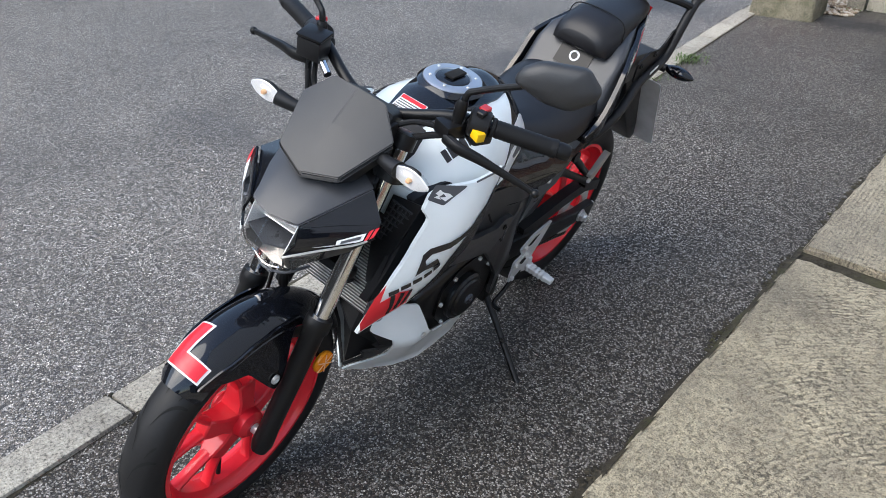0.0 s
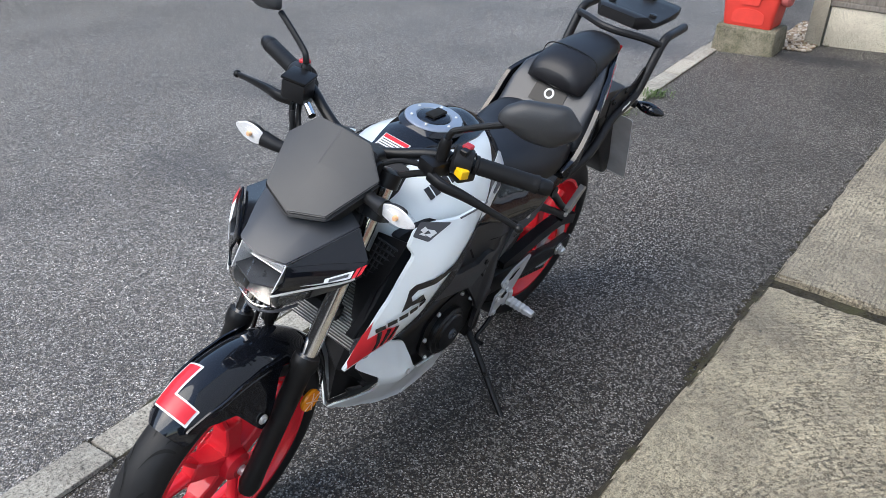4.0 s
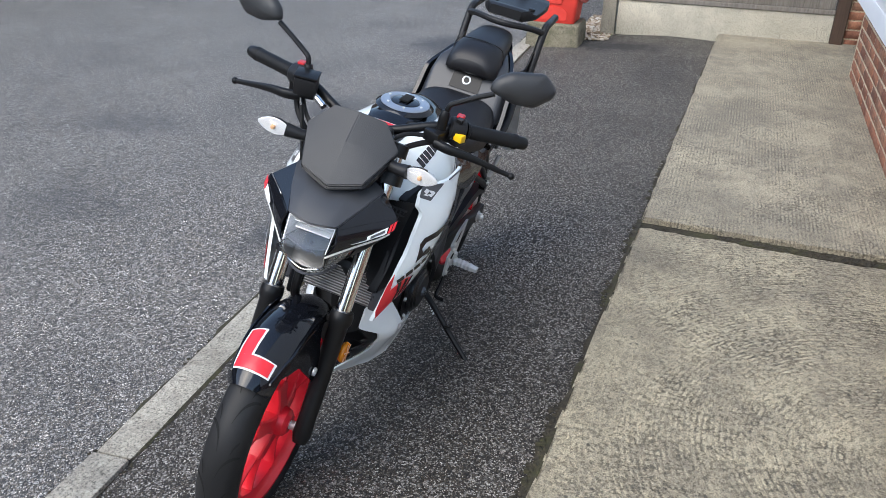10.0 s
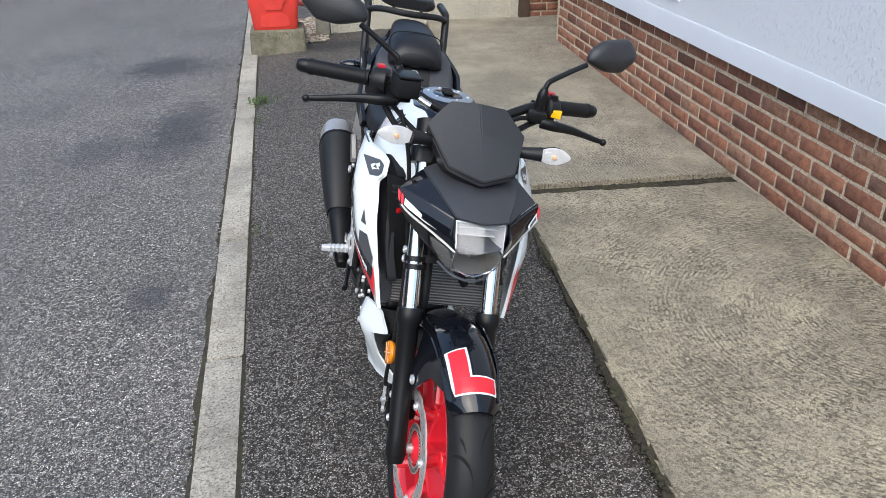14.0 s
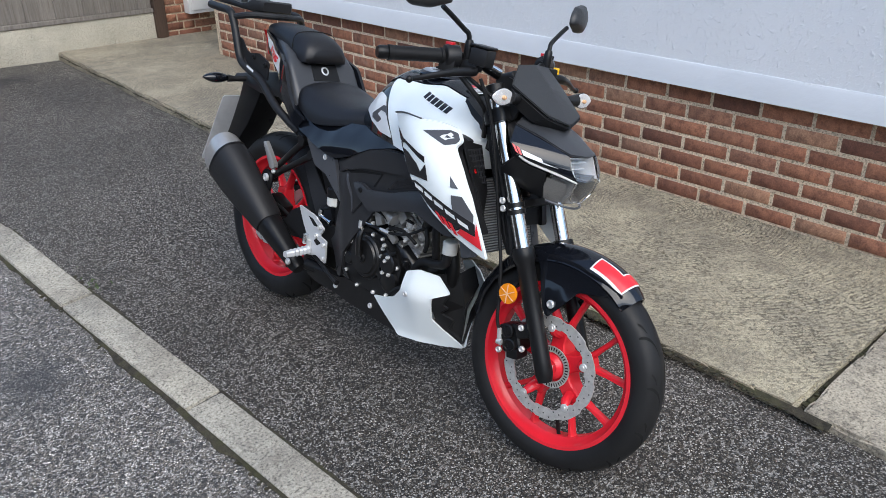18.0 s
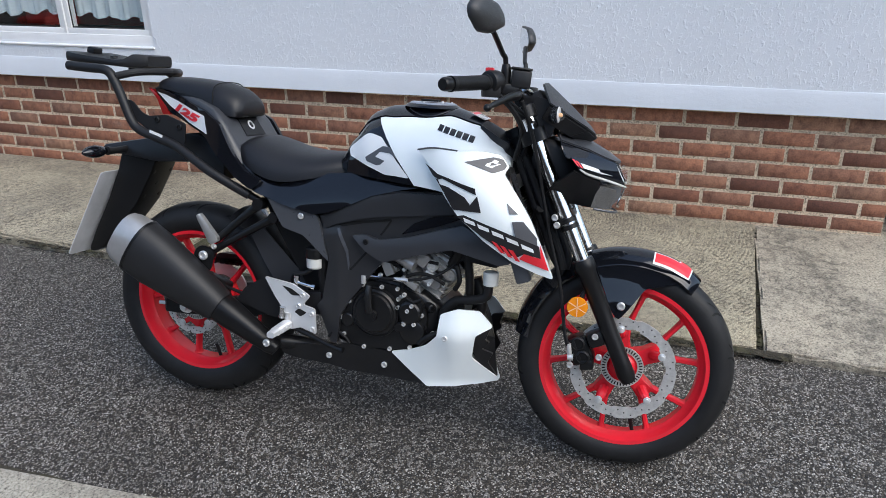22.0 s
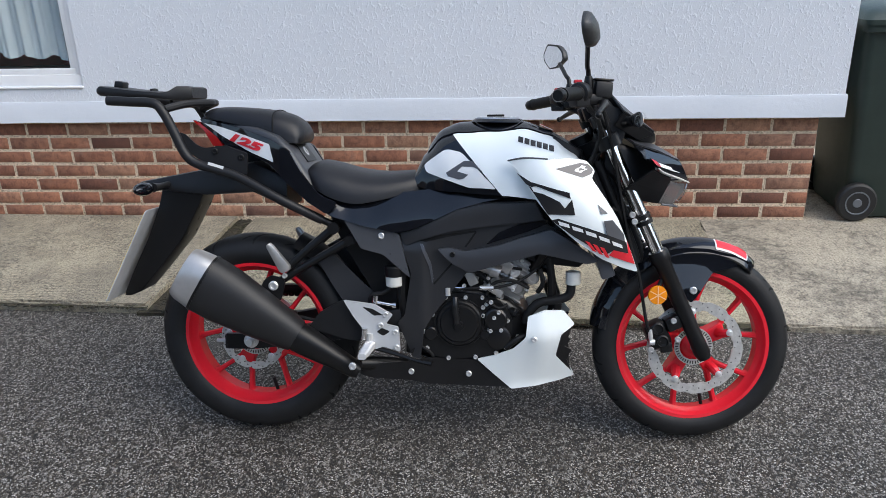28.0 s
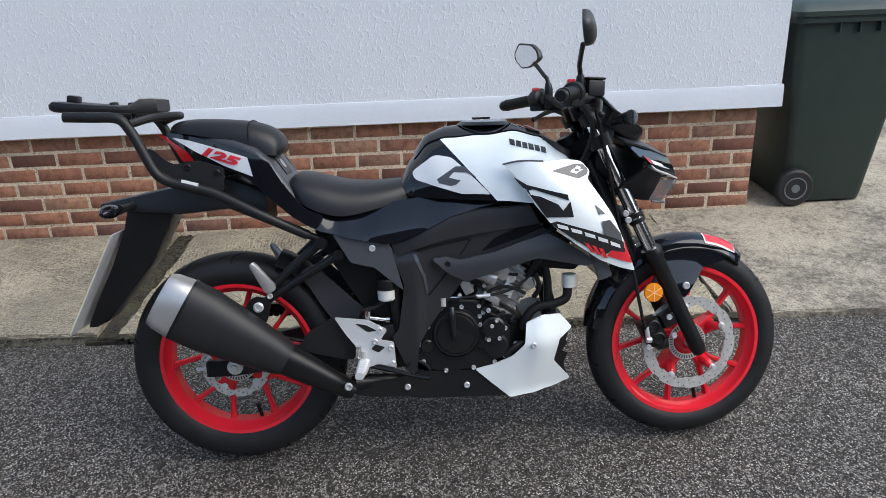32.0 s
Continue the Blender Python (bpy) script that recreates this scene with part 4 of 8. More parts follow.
sheet(bm, fillet([(-0.12, 0.19), (0.12, 0.19), (0.12, 0.27), (0.06, 0.30), (-0.06, 0.30), (-0.12, 0.27)], 0.03, 3), lambda u, v: (cx + u, cy - 0.147 - 0.018 * (v - 0.175) / 0.285 - 0.006, v), lambda u, v: (0, -1, 0), 0.008, 0.1)
solid("front_panel", bm, "red_box", red)
bm = bmesh.new()
box(bm, (cx - 0.012, cy - 0.198, 0.43), (cx + 0.018, cy - 0.183, 0.55), 0.005, 2)
solid("latch", bm, "black", red)
bm = bmesh.new()
lathe(bm, [(0, 0.075), (0.02, 0.085), (0.05, 0.085), (0.068, 0.07), (0.072, 0.03), (0.072, 0.001)], (cx + 0.205, cy - 0.06, 0.42), (1, 0, 0), 30)
hub = solid("side_cap", bm, "pink", red)
bm = bmesh.new()
rod(bm, (cx + 0.27, cy - 0.06, 0.42), (cx + 0.30, cy - 0.06, 0.405), 0.016)
solid("knob", bm, "black", hub)

# pebbles round the post and behind the block
bm = bmesh.new()
random.seed(21)
for k in range(900):
    x, y = random.uniform(-1.62, -1.30), random.uniform(6.45, 7.6)
    s = random.uniform(0.008, 0.018)
    r = bmesh.ops.create_icosphere(bm, subdivisions=1, radius=s)
    for v in r["verts"]:
        v.co = Vector((v.co.x * 1.2 + x, v.co.y + y, v.co.z * 0.7 + ground_z(x) + 0.006 + 0.02 * random.random() * 0.5))
tagged(solid("pebbles", bm, "pebble", angle=80), "tan pebbles round the fence post", "pebbles", kind="stuff")


# ---------------------------------------------------------------- the motorcycle (x ahead, y to its left, z up from the ground)
LEANED = radians(11.5)
sl, cl = math.sin(LEANED), math.cos(LEANED)
motorcycle = empty("motorcycle", Matrix(((0, cl, sl, -1.2555), (-1, 0, 0, 2.011), (0, -sl, cl, 0.003), (0, 0, 0, 1))))
tagged(motorcycle, "white and black motorcycle with red wheels leaning on its stand", "motorcycle")
STEER = Matrix.Translation((1.0, 0, 0.90)) @ Matrix.Rotation(radians(4.0), 4, Vector((-0.42, 0, 0.907))) @ Matrix.Translation((-1.0, 0, -0.90))


def part(name, bm, mat, parent=None, label="", steer=False, angle=34, done=False):
    if steer:
        bmesh.ops.transform(bm, matrix=STEER, verts=bm.verts)
    return solid(name, bm, mat, motorcycle if parent is None else parent, label, angle, done)


def bolts(places, r=0.007, h=0.006, axis=(0, -1, 0), parent=None, mat="steel", steer=False, name="bolt"):
    for p in places:
        bm = bmesh.new()
        lathe(bm, [(0, r), (h * 0.7, r), (h, r * 0.8), (h, r * 0.55), (h * 0.6, r * 0.5), (h * 0.6, 0.0)], p, axis, 12)
        part(name, bm, mat, parent, "", steer)


# ---- wheels
def wheel(name, c, R, half, rim_r, disc_r, disc_y, groove_n, steer, label):
    cx, cz = c
    ctr = (cx, 0, cz)
    bm = bmesh.new()
    lathe(bm, [(-0.055, 0.0), (-0.055, 0.022), (-0.045, 0.034), (-0.02, 0.04), (0.02, 0.04), (0.045, 0.034), (0.055, 0.022), (0.055, 0.0)], ctr, n=32)
    w = part(name, bm, "rim", None, label, steer)
    # tyre
    bm = bmesh.new()
    sh = R - rim_r
    prof = []
    for k in range(15):
        a = math.pi * k / 14
        prof.append((-half * math.cos(a) * (1.0 if 0.15 < k / 14 < 0.85 else 0.97), rim_r + sh * (0.30 + 0.70 * math.sin(a) ** 0.8)))
    prof = [(-half * 0.62, rim_r - 0.006), (-half * 0.80, rim_r + 0.004)] + prof + [(half * 0.80, rim_r + 0.004), (half * 0.62, rim_r - 0.006)]
    lathe(bm, prof, ctr, n=96, closed=True)
    tyre = part("tyre", bm, "tyre", w, "black road tyre with curved tread grooves", steer)

    def on_tyre(a, s):
        """Point on the tread at angle a, s from -1 to 1 across."""
        q = math.acos(max(-1, min(1, -s)))
        r = rim_r + sh * (0.30 + 0.70 * math.sin(q) ** 0.8) + 0.0008
        return (cx + r * math.cos(a), s * half, cz + r * math.sin(a))
    bm = bmesh.new()
    for i in range(groove_n):
        a0 = 2 * math.pi * i / groove_n
        for sd in (-1, 1):
            line = [(0.0, 0.10), (0.10, 0.24), (0.16, 0.42), (0.20, 0.66), (0.21, 0.86)]
            for seg in (line, [(x + 0.13, y * 0.55 + 0.34) for x, y in line[1:4]]):
                pts = catmull([(x, y, 0) for x, y in seg], 5)
                rows = []
                for j, p in enumerate(pts):
                    wd = 0.017 * (0.35 + 0.65 * math.sin(math.pi * (j + 0.6) / (len(pts) + 0.2)))
                    aa = a0 + (0.5 if sd > 0 else 0.0) * 2 * math.pi / groove_n
                    rows.append([bm.verts.new(on_tyre(aa + p.x - wd, sd * p.y)), bm.verts.new(on_tyre(aa + p.x + wd, sd * p.y))])
                for q, s in zip(rows, rows[1:]):
                    bm.faces.new((q[0], q[1], s[1], s[0]))
    part("tread_groove", bm, "groove", tyre, "", steer)
    # rim
    bm = bmesh.new()
    hw = half * 0.74
    lathe(bm, [(-hw, rim_r + 0.006), (-hw - 0.004, rim_r + 0.004), (-hw - 0.004, rim_r - 0.006), (-hw + 0.004, rim_r - 0.010), (-hw * 0.7, rim_r - 0.013), (-hw * 0.45, rim_r - 0.024), (hw * 0.45, rim_r - 0.024), (hw * 0.7, rim_r - 0.013), (hw - 0.004, rim_r - 0.010), (hw + 0.004, rim_r - 0.006), (hw + 0.004, rim_r + 0.004), (hw, rim_r + 0.006), (hw * 0.5, rim_r - 0.014), (-hw * 0.5, rim_r - 0.014)], ctr, n=80, closed=True)
    rim = part("rim", bm, "rim", w, "glossy red cast wheel rim", steer)
    # five arms that fork into ten spokes
    for i in range(5):
        a = 2 * math.pi * i / 5 + 0.42
        bm = bmesh.new()

        def at(r, b, y):
            return Vector((cx + r * math.cos(a) - b * math.sin(a), y, cz + r * math.sin(a) + b * math.cos(a)))
        loft(bm, [[at(r, -b, -d), at(r, b, -d), at(r, b, d), at(r, -b, d)] for r, b, d in ((0.030, 0.026, 0.030), (0.060, 0.020, 0.026), (0.095, 0.024, 0.021), (0.108, 0.024, 0.017))])
        bmesh.ops.bevel(bm, geom=bm.edges[:], offset=0.004, segments=1, affect="EDGES")
        part("arm", bm, "rim", w, "", steer)
        for sd in (-1, 1):
            bm = bmesh.new()
            ang = sd * math.pi / 10
            r1 = rim_r - 0.019
            end = (r1 * math.cos(ang), r1 * math.sin(ang))
            st = (0.098, sd * 0.015)
            dv = Vector((end[0] - st[0], end[1] - st[1])).normalized()
            nv = Vector((-dv.y, dv.x))
            secs = []
            for f, b, d in ((0, 0.0085, 0.016), (0.5, 0.0065, 0.013), (0.9, 0.0075, 0.014), (1.0, 0.014, 0.017)):
                p = (st[0] + (end[0] - st[0]) * f, st[1] + (end[1] - st[1]) * f)
                secs.append([at(p[0] + nv.x * u, p[1] + nv.y * u, y) for u, y in ((-b, -d * 0.6), (-b * 0.5, -d), (b * 0.5, -d), (b, -d * 0.6), (b, d * 0.6), (b * 0.5, d), (-b * 0.5, d), (-b, d * 0.6))])
            loft(bm, secs)
            part("spoke", bm, "rim", w, "", steer)
    bm = bmesh.new()
    va = -1.35
    p0 = (cx + (rim_r - 0.024) * math.cos(va), -0.004, cz + (rim_r - 0.024) * math.sin(va))
    p1 = (cx + (rim_r - 0.066) * math.cos(va), -0.012, cz + (rim_r - 0.066) * math.sin(va))
    rod(bm, p0, p1, 0.0055, 10)
    part("valve", bm, "rubber", w, "", steer)
    # brake disc, with a waved edge and drilled holes
    bm = bmesh.new()
    n = 120
    ring_in, ring_out = disc_r * 0.775, disc_r
    secs = []
    for k in range(n):
        a = 2 * math.pi * k / n
        ro = ring_out - 0.0035 * (1 if math.sin(a * 10) > 0.55 else 0)
        ri = ring_in + 0.004 * (1 if math.sin(a * 10 + 1) > 0.5 else 0)
        secs.append([(cx + r * math.cos(a), y, cz + r * math.sin(a)) for r, y in ((ri, disc_y - 0.002), (ro, disc_y - 0.002), (ro, disc_y + 0.002), (ri, disc_y + 0.002))])
    loft(bm, secs + [secs[0]], cap=False)
    bmesh.ops.remove_doubles(bm, verts=bm.verts, dist=1e-5)
    disc = part("brake_disc", bm, "disc", w, "grey steel brake disc with drilled holes", steer)
    bm = bmesh.new()
    for k in range(48):
        a = 2 * math.pi * k / 48
        r = ring_in + (0.25, 0.5, 0.75)[k % 3] * (ring_out - ring_in)
        for sd in (-1, 1):
            y = disc_y + sd * 0.0024
            v = [bm.verts.new((cx + r * math.cos(a) + 0.0020 * math.cos(q), y, cz + r * math.sin(a) + 0.0020 * math.sin(q))) for q in (k2 * math.pi / 4 for k2 in range(8))]
            bm.faces.new(v)
    part("disc_hole", bm, "groove", w, "", steer)
    for i in range(5):
        a = 2 * math.pi * i / 5 + 0.42
        bm = bmesh.new()
        p = Vector((cx + ring_in * 1.0 * math.cos(a), 0, cz + ring_in * 1.0 * math.sin(a)))
        q = Vector((cx + 0.085 * math.cos(a), 0, cz + 0.085 * math.sin(a)))
        if disc_r > 0.12:
            tube(bm, [(q.x, -0.022, q.z), ((p.x + q.x) / 2, disc_y * 0.8, (p.z + q.z) / 2), (p.x, disc_y + 0.002, p.z)], [0.014, 0.013, 0.009], 10, 3)
            part("disc_carrier", bm, "rim", w, "", steer)
        bm = bmesh.new()
        lathe(bm, [(0, 0.010), (0.003, 0.010), (0.004, 0.006), (0.007, 0.005), (0.007, 0.0)], (p.x, disc_y - 0.002, p.z), (0, -1, 0), 14)
        (part("disc_bolt", bm, "steel", w, "", steer))
    # slotted sensor ring
    bm = bmesh.new()
    lathe(bm, [(0, 0.040), (0, 0.056), (0.002, 0.056), (0.002, 0.040)], (cx, disc_y + 0.012, cz), n=48, closed=True)
    ring = part("sensor_ring", bm, "disc", w, "", steer)
    bm = bmesh.new()
    for k in range(40):
        a = 2 * math.pi * k / 40
        u, v = Vector((math.cos(a), 0, math.sin(a))), Vector((-math.sin(a), 0, math.cos(a))) * 0.0016
        o = Vector((cx, disc_y + 0.0114, cz))
        bm.faces.new([bm.verts.new(q) for q in (o + u * 0.044 - v, o + u * 0.053 - v, o + u * 0.053 + v, o + u * 0.044 + v)])
    part("sensor_slot", bm, "groove", w, "", steer)
    return w


FW, RW = (1.30, 0.288), (0.0, 0.307)
front_wheel = wheel("front_wheel", FW, 0.288, 0.049, 0.219, 0.139, -0.060, 14, True, "red ten-spoke front wheel")
rear_wheel = wheel("rear_wheel", RW, 0.307, 0.066, 0.219, 0.098, -0.082, 14, False, "red ten-spoke rear wheel")

# ---- fork
FDIR = Vector((1.308 - 1.012, 0, 0.290 - 0.922))


def on_fork(f, y, ahead=0.0):
    p = Vector((1.012, y, 0.922)) + FDIR * f
    return p + Vector((FDIR.z, 0, -FDIR.x)).normalized() * -ahead


for s in (-1, 1):
    y = s * 0.092
    bm = bmesh.new()
    rod(bm, on_fork(-0.02, y), on_fork(0.60, y), 0.0190, 20)
    part("fork_tube", bm, "chrome", None, "polished chrome fork tube", True)
    bm = bmesh.new()
    d = FDIR.normalized()
    L = FDIR.length
    lathe(bm, [(0.545 * L, 0.020), (0.545 * L, 0.027), (0.56 * L, 0.029), (0.585 * L, 0.029), (0.60 * L, 0.024), (0.80 * L, 0.0225), (0.95 * L, 0.022), (1.01 * L, 0.024), (1.04 * L, 0.018), (1.045 * L, 0.0)], on_fork(0, y), d, 24)
    slider = part("fork_slider", bm, "black", None, "black lower fork leg", True)
    bm = bmesh.new()
    lathe(bm, [(0, 0.020), (0.006, 0.020), (0.014, 0.014), (0.026, 0.012), (0.026, 0.0)], (1.308, s * 0.082, 0.288), (0, s, 0), 16)
    part("axle_nut", bm, "steel", slider, "bright steel axle nut", True)
    bm = bmesh.new()
    lathe(bm, [(0, 0.024), (0, 0.026), (0.03, 0.026), (0.033, 0.018), (0.033, 0.0)], on_fork(-0.01, y), -d, 20)
    part("fork_cap", bm, "black", None, "", True)
bm = bmesh.new()
rod(bm, (1.30, -0.08, 0.288), (1.30, 0.08, 0.288), 0.012)
part("front_axle", bm, "steel", None, "", True)
for f, th, nm in ((0.035, 0.034, "top_yoke"), (0.375, 0.017, "lower_yoke")):
    bm = bmesh.new()
    w, front = (0.125, -0.030) if nm == "top_yoke" else (0.112, -0.010)
    pts = fillet([(-w, front), (w, front), (w, 0.034), (0.05, 0.045), (0.03, 0.075), (-0.03, 0.075), (-0.05, 0.045), (-w, 0.034)], 0.018, 3)
    o, d = on_fork(f, 0), FDIR.normalized()
    back = Vector((d.z, 0, -d.x))
    sheet(bm, pts, lambda u, v: o + Vector((0, u, 0)) + back * v, lambda u, v: -d, th, 0.2)
    part(nm, bm, "black", None, "", True)
bm = bmesh.new()
rod(bm, on_fork(0.0, 0, -0.055), on_fork(0.36, 0, -0.055), 0.030, 20)
part("head_tube", bm, "black", None, "")
# round amber reflectors and their brackets
for s in (-1, 1):
    bm = bmesh.new()
    lathe(bm, [(0, 0.024), (0.006, 0.027), (0.012, 0.026), (0.014, 0.0)], (1.173, s * 0.108, 0.456), (0, s, 0), 26)
    refl = part("reflector", bm, "amber", None, "round amber reflector", True)
    for k in range(3):
        bm = bmesh.new()
        box(bm, (-0.0255, -0.0006, -0.0012), (0.0255, 0.0006, 0.0012), 0, 1, Matrix.Translation((1.173, s * 0.1222, 0.456)) @ Matrix.Rotation(k * math.pi / 3 + 0.5, 4, "Y"))
        part("reflector_rib", bm, "bulb", refl, "", True)
    bm = bmesh.new()
    tube(bm, [(1.173, s * 0.106, 0.456), (1.185, s * 0.098, 0.49), (1.205, s * 0.092, 0.51)], 0.006, 8)
    part("reflector_bracket", bm, "black", None, "", True)
# front caliper and brake hose
bm = bmesh.new()
box(bm, (-0.036, -0.026, -0.040), (0.026, 0.030, 0.036), 0.012, 3, pose(1.190, -0.066, 0.335, 0, -24, 0))
box(bm, (-0.020, -0.030, -0.018), (0.022, 0.026, 0.022), 0.008, 2, pose(1.226, -0.072, 0.366, 0, -24, 0))
box(bm, (-0.018, -0.030, -0.014), (0.018, 0.020, 0.014), 0.006, 2, pose(1.208, -0.070, 0.297, 0, -10, 0))
box(bm, (-0.010, -0.034, -0.030), (0.004, -0.020, 0.030), 0.004, 2, pose(1.178, -0.066, 0.336, 0, -24, 0))
lathe(bm, [(0, 0.019), (0.008, 0.019), (0.010, 0.015), (0.006, 0.013), (0.006, 0.0)], (1.181, -0.092, 0.352), (0, -1, 0), 20)
lathe(bm, [(0, 0.019), (0.008, 0.019), (0.010, 0.015), (0.006, 0.013), (0.006, 0.0)], (1.196, -0.092, 0.316), (0, -1, 0), 20)
cal = part("front_caliper", bm, "black", None, "black front brake caliper", True)
bolts([(1.224, -0.100, 0.378), (1.238, -0.100, 0.324), (1.165, -0.095, 0.292)], 0.0085, 0.008, parent=cal, steer=True)
bm = bmesh.new()
tube(bm, [(1.165, -0.098, 0.33), (1.148, -0.104, 0.37), (1.135, -0.10, 0.44), (1.12, -0.098, 0.52), (1.09, -0.098, 0.62), (1.06, -0.11, 0.75), (1.03, -0.13, 0.88), (1.0, -0.16, 0.97)], 0.0048, 8)
part("brake_hose", bm, "rubber", None, "", True)
bm = bmesh.new()
rod(bm, (1.163, -0.100, 0.318), (1.158, -0.101, 0.352), 0.0065)
rod(bm, (1.158, -0.101, 0.315), (1.172, -0.101, 0.315), 0.0085)
part("hose_fitting", bm, "steel", None, "", True)
bm = bmesh.new()
for z0 in (0.676, 0.660):
    f = (0.922 - z0) / 0.632
    lathe(bm, [(-0.006, 0.0195), (-0.006, 0.024), (0.006, 0.024), (0.006, 0.0195)], on_fork(f, -0.092), FDIR.normalized(), 20, closed=True)
part("hose_clamp", bm, "black", None, "", True)
bolts([(1.097, -0.108, 0.682), (1.104, -0.108, 0.663)], 0.009, 0.006, steer=True)

for dx, yy in ((0.0, -0.066), (-0.021, -0.058), (0.018, -0.052)):
    bm = bmesh.new()
    tube(bm, [(1.005 + dx, yy, 0.83), (1.052 + dx, yy, 0.72), (1.085 + dx, yy, 0.65), (1.114 + dx, yy, 0.58), (1.125 + dx * 0.3, yy, 0.54)], 0.0115, 10, 4)
    part("wiring_loom", bm, "rubber", None, "", True)

# ---- front mudguard
FEND = [(169, 0.304, 0.050), (155, 0.312, 0.056), (140, 0.316, 0.060), (120, 0.318, 0.063), (100, 0.318, 0.064), (85, 0.317, 0.064), (72, 0.316, 0.062), (63, 0.313, 0.058), (58, 0.309, 0.056), (55.5, 0.307, 0.053), (54, 0.305, 0.046)]


def fend(deg, s, lift=0.0):
    """Point on the mudguard's skin: degrees round the wheel, s from -1 to 1 across."""
    rows = list(reversed(FEND))
    r = table([(a, b) for a, b, _ in rows], deg) + lift
    w = table([(a, c) for a, _, c in rows], deg)
    r -= 0.032 * abs(s) ** 2.6 + 0.006 * abs(s)
    q = radians(deg)
    return Vector((FW[0] + r * math.cos(q), s * (w + lift * 0.5), FW[1] + r * math.sin(q)))


bm = bmesh.new()
loft(bm, [[fend(a, s) for s in [k / 8 - 1 for k in range(17)]] + [fend(a, s, -0.005) for s in [1 - k / 8 for k in range(17)]] for a in [54 + 115 * k / 42 for k in range(43)]])
fender = part("front_mudguard", bm, "gloss", None, "glossy black front mudguard", True)
for s in (-1, 1):
    bm = bmesh.new()
    poly = fillet([(1.195, 0.572), (1.218, 0.537), (1.262, 0.440), (1.278, 0.424), (1.300, 0.452), (1.341, 0.511), (1.405, 0.524), (1.445, 0.528), (1.452, 0.537), (1.400, 0.560), (1.33, 0.578), (1.26, 0.582)], 0.008, 2)
    flank(bm, poly, lambda x, z: 0.062 + 0.020 * smoothstep(0.55, 0.45, z) * smoothstep(1.42, 1.28, x) - 0.014 * smoothstep(1.36, 1.45, x), s, 0.004, 0.03)
    part("mudguard_side", bm, "gloss", fender, "dark side skirt of the mudguard", True)
    bolts([(1.282, s * 0.082, 0.462)], 0.011, 0.006, (0, s, 0), fender, "steel", True)
# learner plate: red L on white


def learner_sheet(a0, a1, am, s0, s1, sm, lift, mat, name, parent, label=""):
    b = bmesh.new()
    for (ua, ub), (va, vb) in (((a0, am), (s0, sm)), ((am, a1), (s0, s1))):
        rows = [[b.verts.new(fend(ua + (ub - ua) * i / 8, va + (vb - va) * j / 10, lift)) for j in range(11)] for i in range(9)]
        for p, q in zip(rows, rows[1:]):
            for j in range(10):
                b.faces.new((p[j], p[j + 1], q[j + 1], q[j]))
    return part(name, b, mat, parent, label, True, angle=60)


lp = learner_sheet(80.0, 60.2, 67.4, -0.84, 0.70, -0.18, 0.0012, "decal_white", "learner_plate", fender, "red letter L on a white sticker")
learner_sheet(79.2, 60.9, 66.7, -0.76, 0.63, -0.26, 0.0020, "decal_red", "letter", lp)

# ---- tank
TOP = [(0.488, 0.800), (0.52, 0.855), (0.57, 0.913), (0.62, 0.931), (0.70, 0.936), (0.80, 0.934), (0.88, 0.908), (0.94, 0.865), (1.0, 0.80)]
WID = [(0.488, 0.086), (0.54, 0.112), (0.60, 0.138), (0.70, 0.166), (0.78, 0.184), (0.85, 0.186), (0.92, 0.174), (1.0, 0.150)]
LOW = [(0.488, 0.765), (0.54, 0.755), (0.76, 0.745), (0.85, 0.735), (1.0, 0.73)]


def tank_y(x, z):
    zt, zb, w = table(TOP, x), table(LOW, x), table(WID, x)
    f = (z - zb) / max(1e-4, zt - zb)
    f = min(1.0, max(0.0, f))
    return w * max(0.0, 1 - f ** 2.5) ** 0.52


def tank_ring(x, grow=0.0):
    zt, zb, w = table(TOP, x) + grow, table(LOW, x), table(WID, x) + grow
    out = []
    for k in range(25):
        a = math.pi * k / 24
        f = max(0.0, math.sin(a)) ** (2 / 2.5)
        y = w * math.copysign(abs(math.cos(a)) ** 1.04, math.cos(a))
        out.append((x, y, zb + (zt - zb) * f))
    return out


XS = [0.488 + (0.975 - 0.488) * k / 34 for k in range(35)]
for nm, mat, keep, lab in (("tank_shell", "white", 1, "white painted fuel tank shell"), ("tank_rear_cover", "gloss", -1, "gloss black rear part of the tank")):
    bm = bmesh.new()
    loft(bm, [tank_ring(x, 0.0 if keep > 0 else -0.0008) for x in XS])
    d = Vector((0.762 - 0.628, 0, 0.745 - 0.900)).normalized()
    no = Vector((-d.z, 0, d.x))
    r = bmesh.ops.bisect_plane(bm, geom=bm.verts[:] + bm.edges[:] + bm.faces[:], plane_co=(0.612, 0, 0.897), plane_no=no, clear_inner=keep > 0, clear_outer=keep < 0)
    part(nm, bm, mat, None, lab, angle=45)
tank = [o for o in motorcycle.children if o.name.startswith("tank_shell")][0]
rear_cover = [o for o in motorcycle.children if o.name.startswith("tank_rear_cover")][0]
# console on the tank top with the filler cap
bm = bmesh.new()


def console_w(x):
    return table([(0.50, 0.040), (0.56, 0.054), (0.66, 0.078), (0.74, 0.084), (0.82, 0.062), (0.90, 0.046)], x)


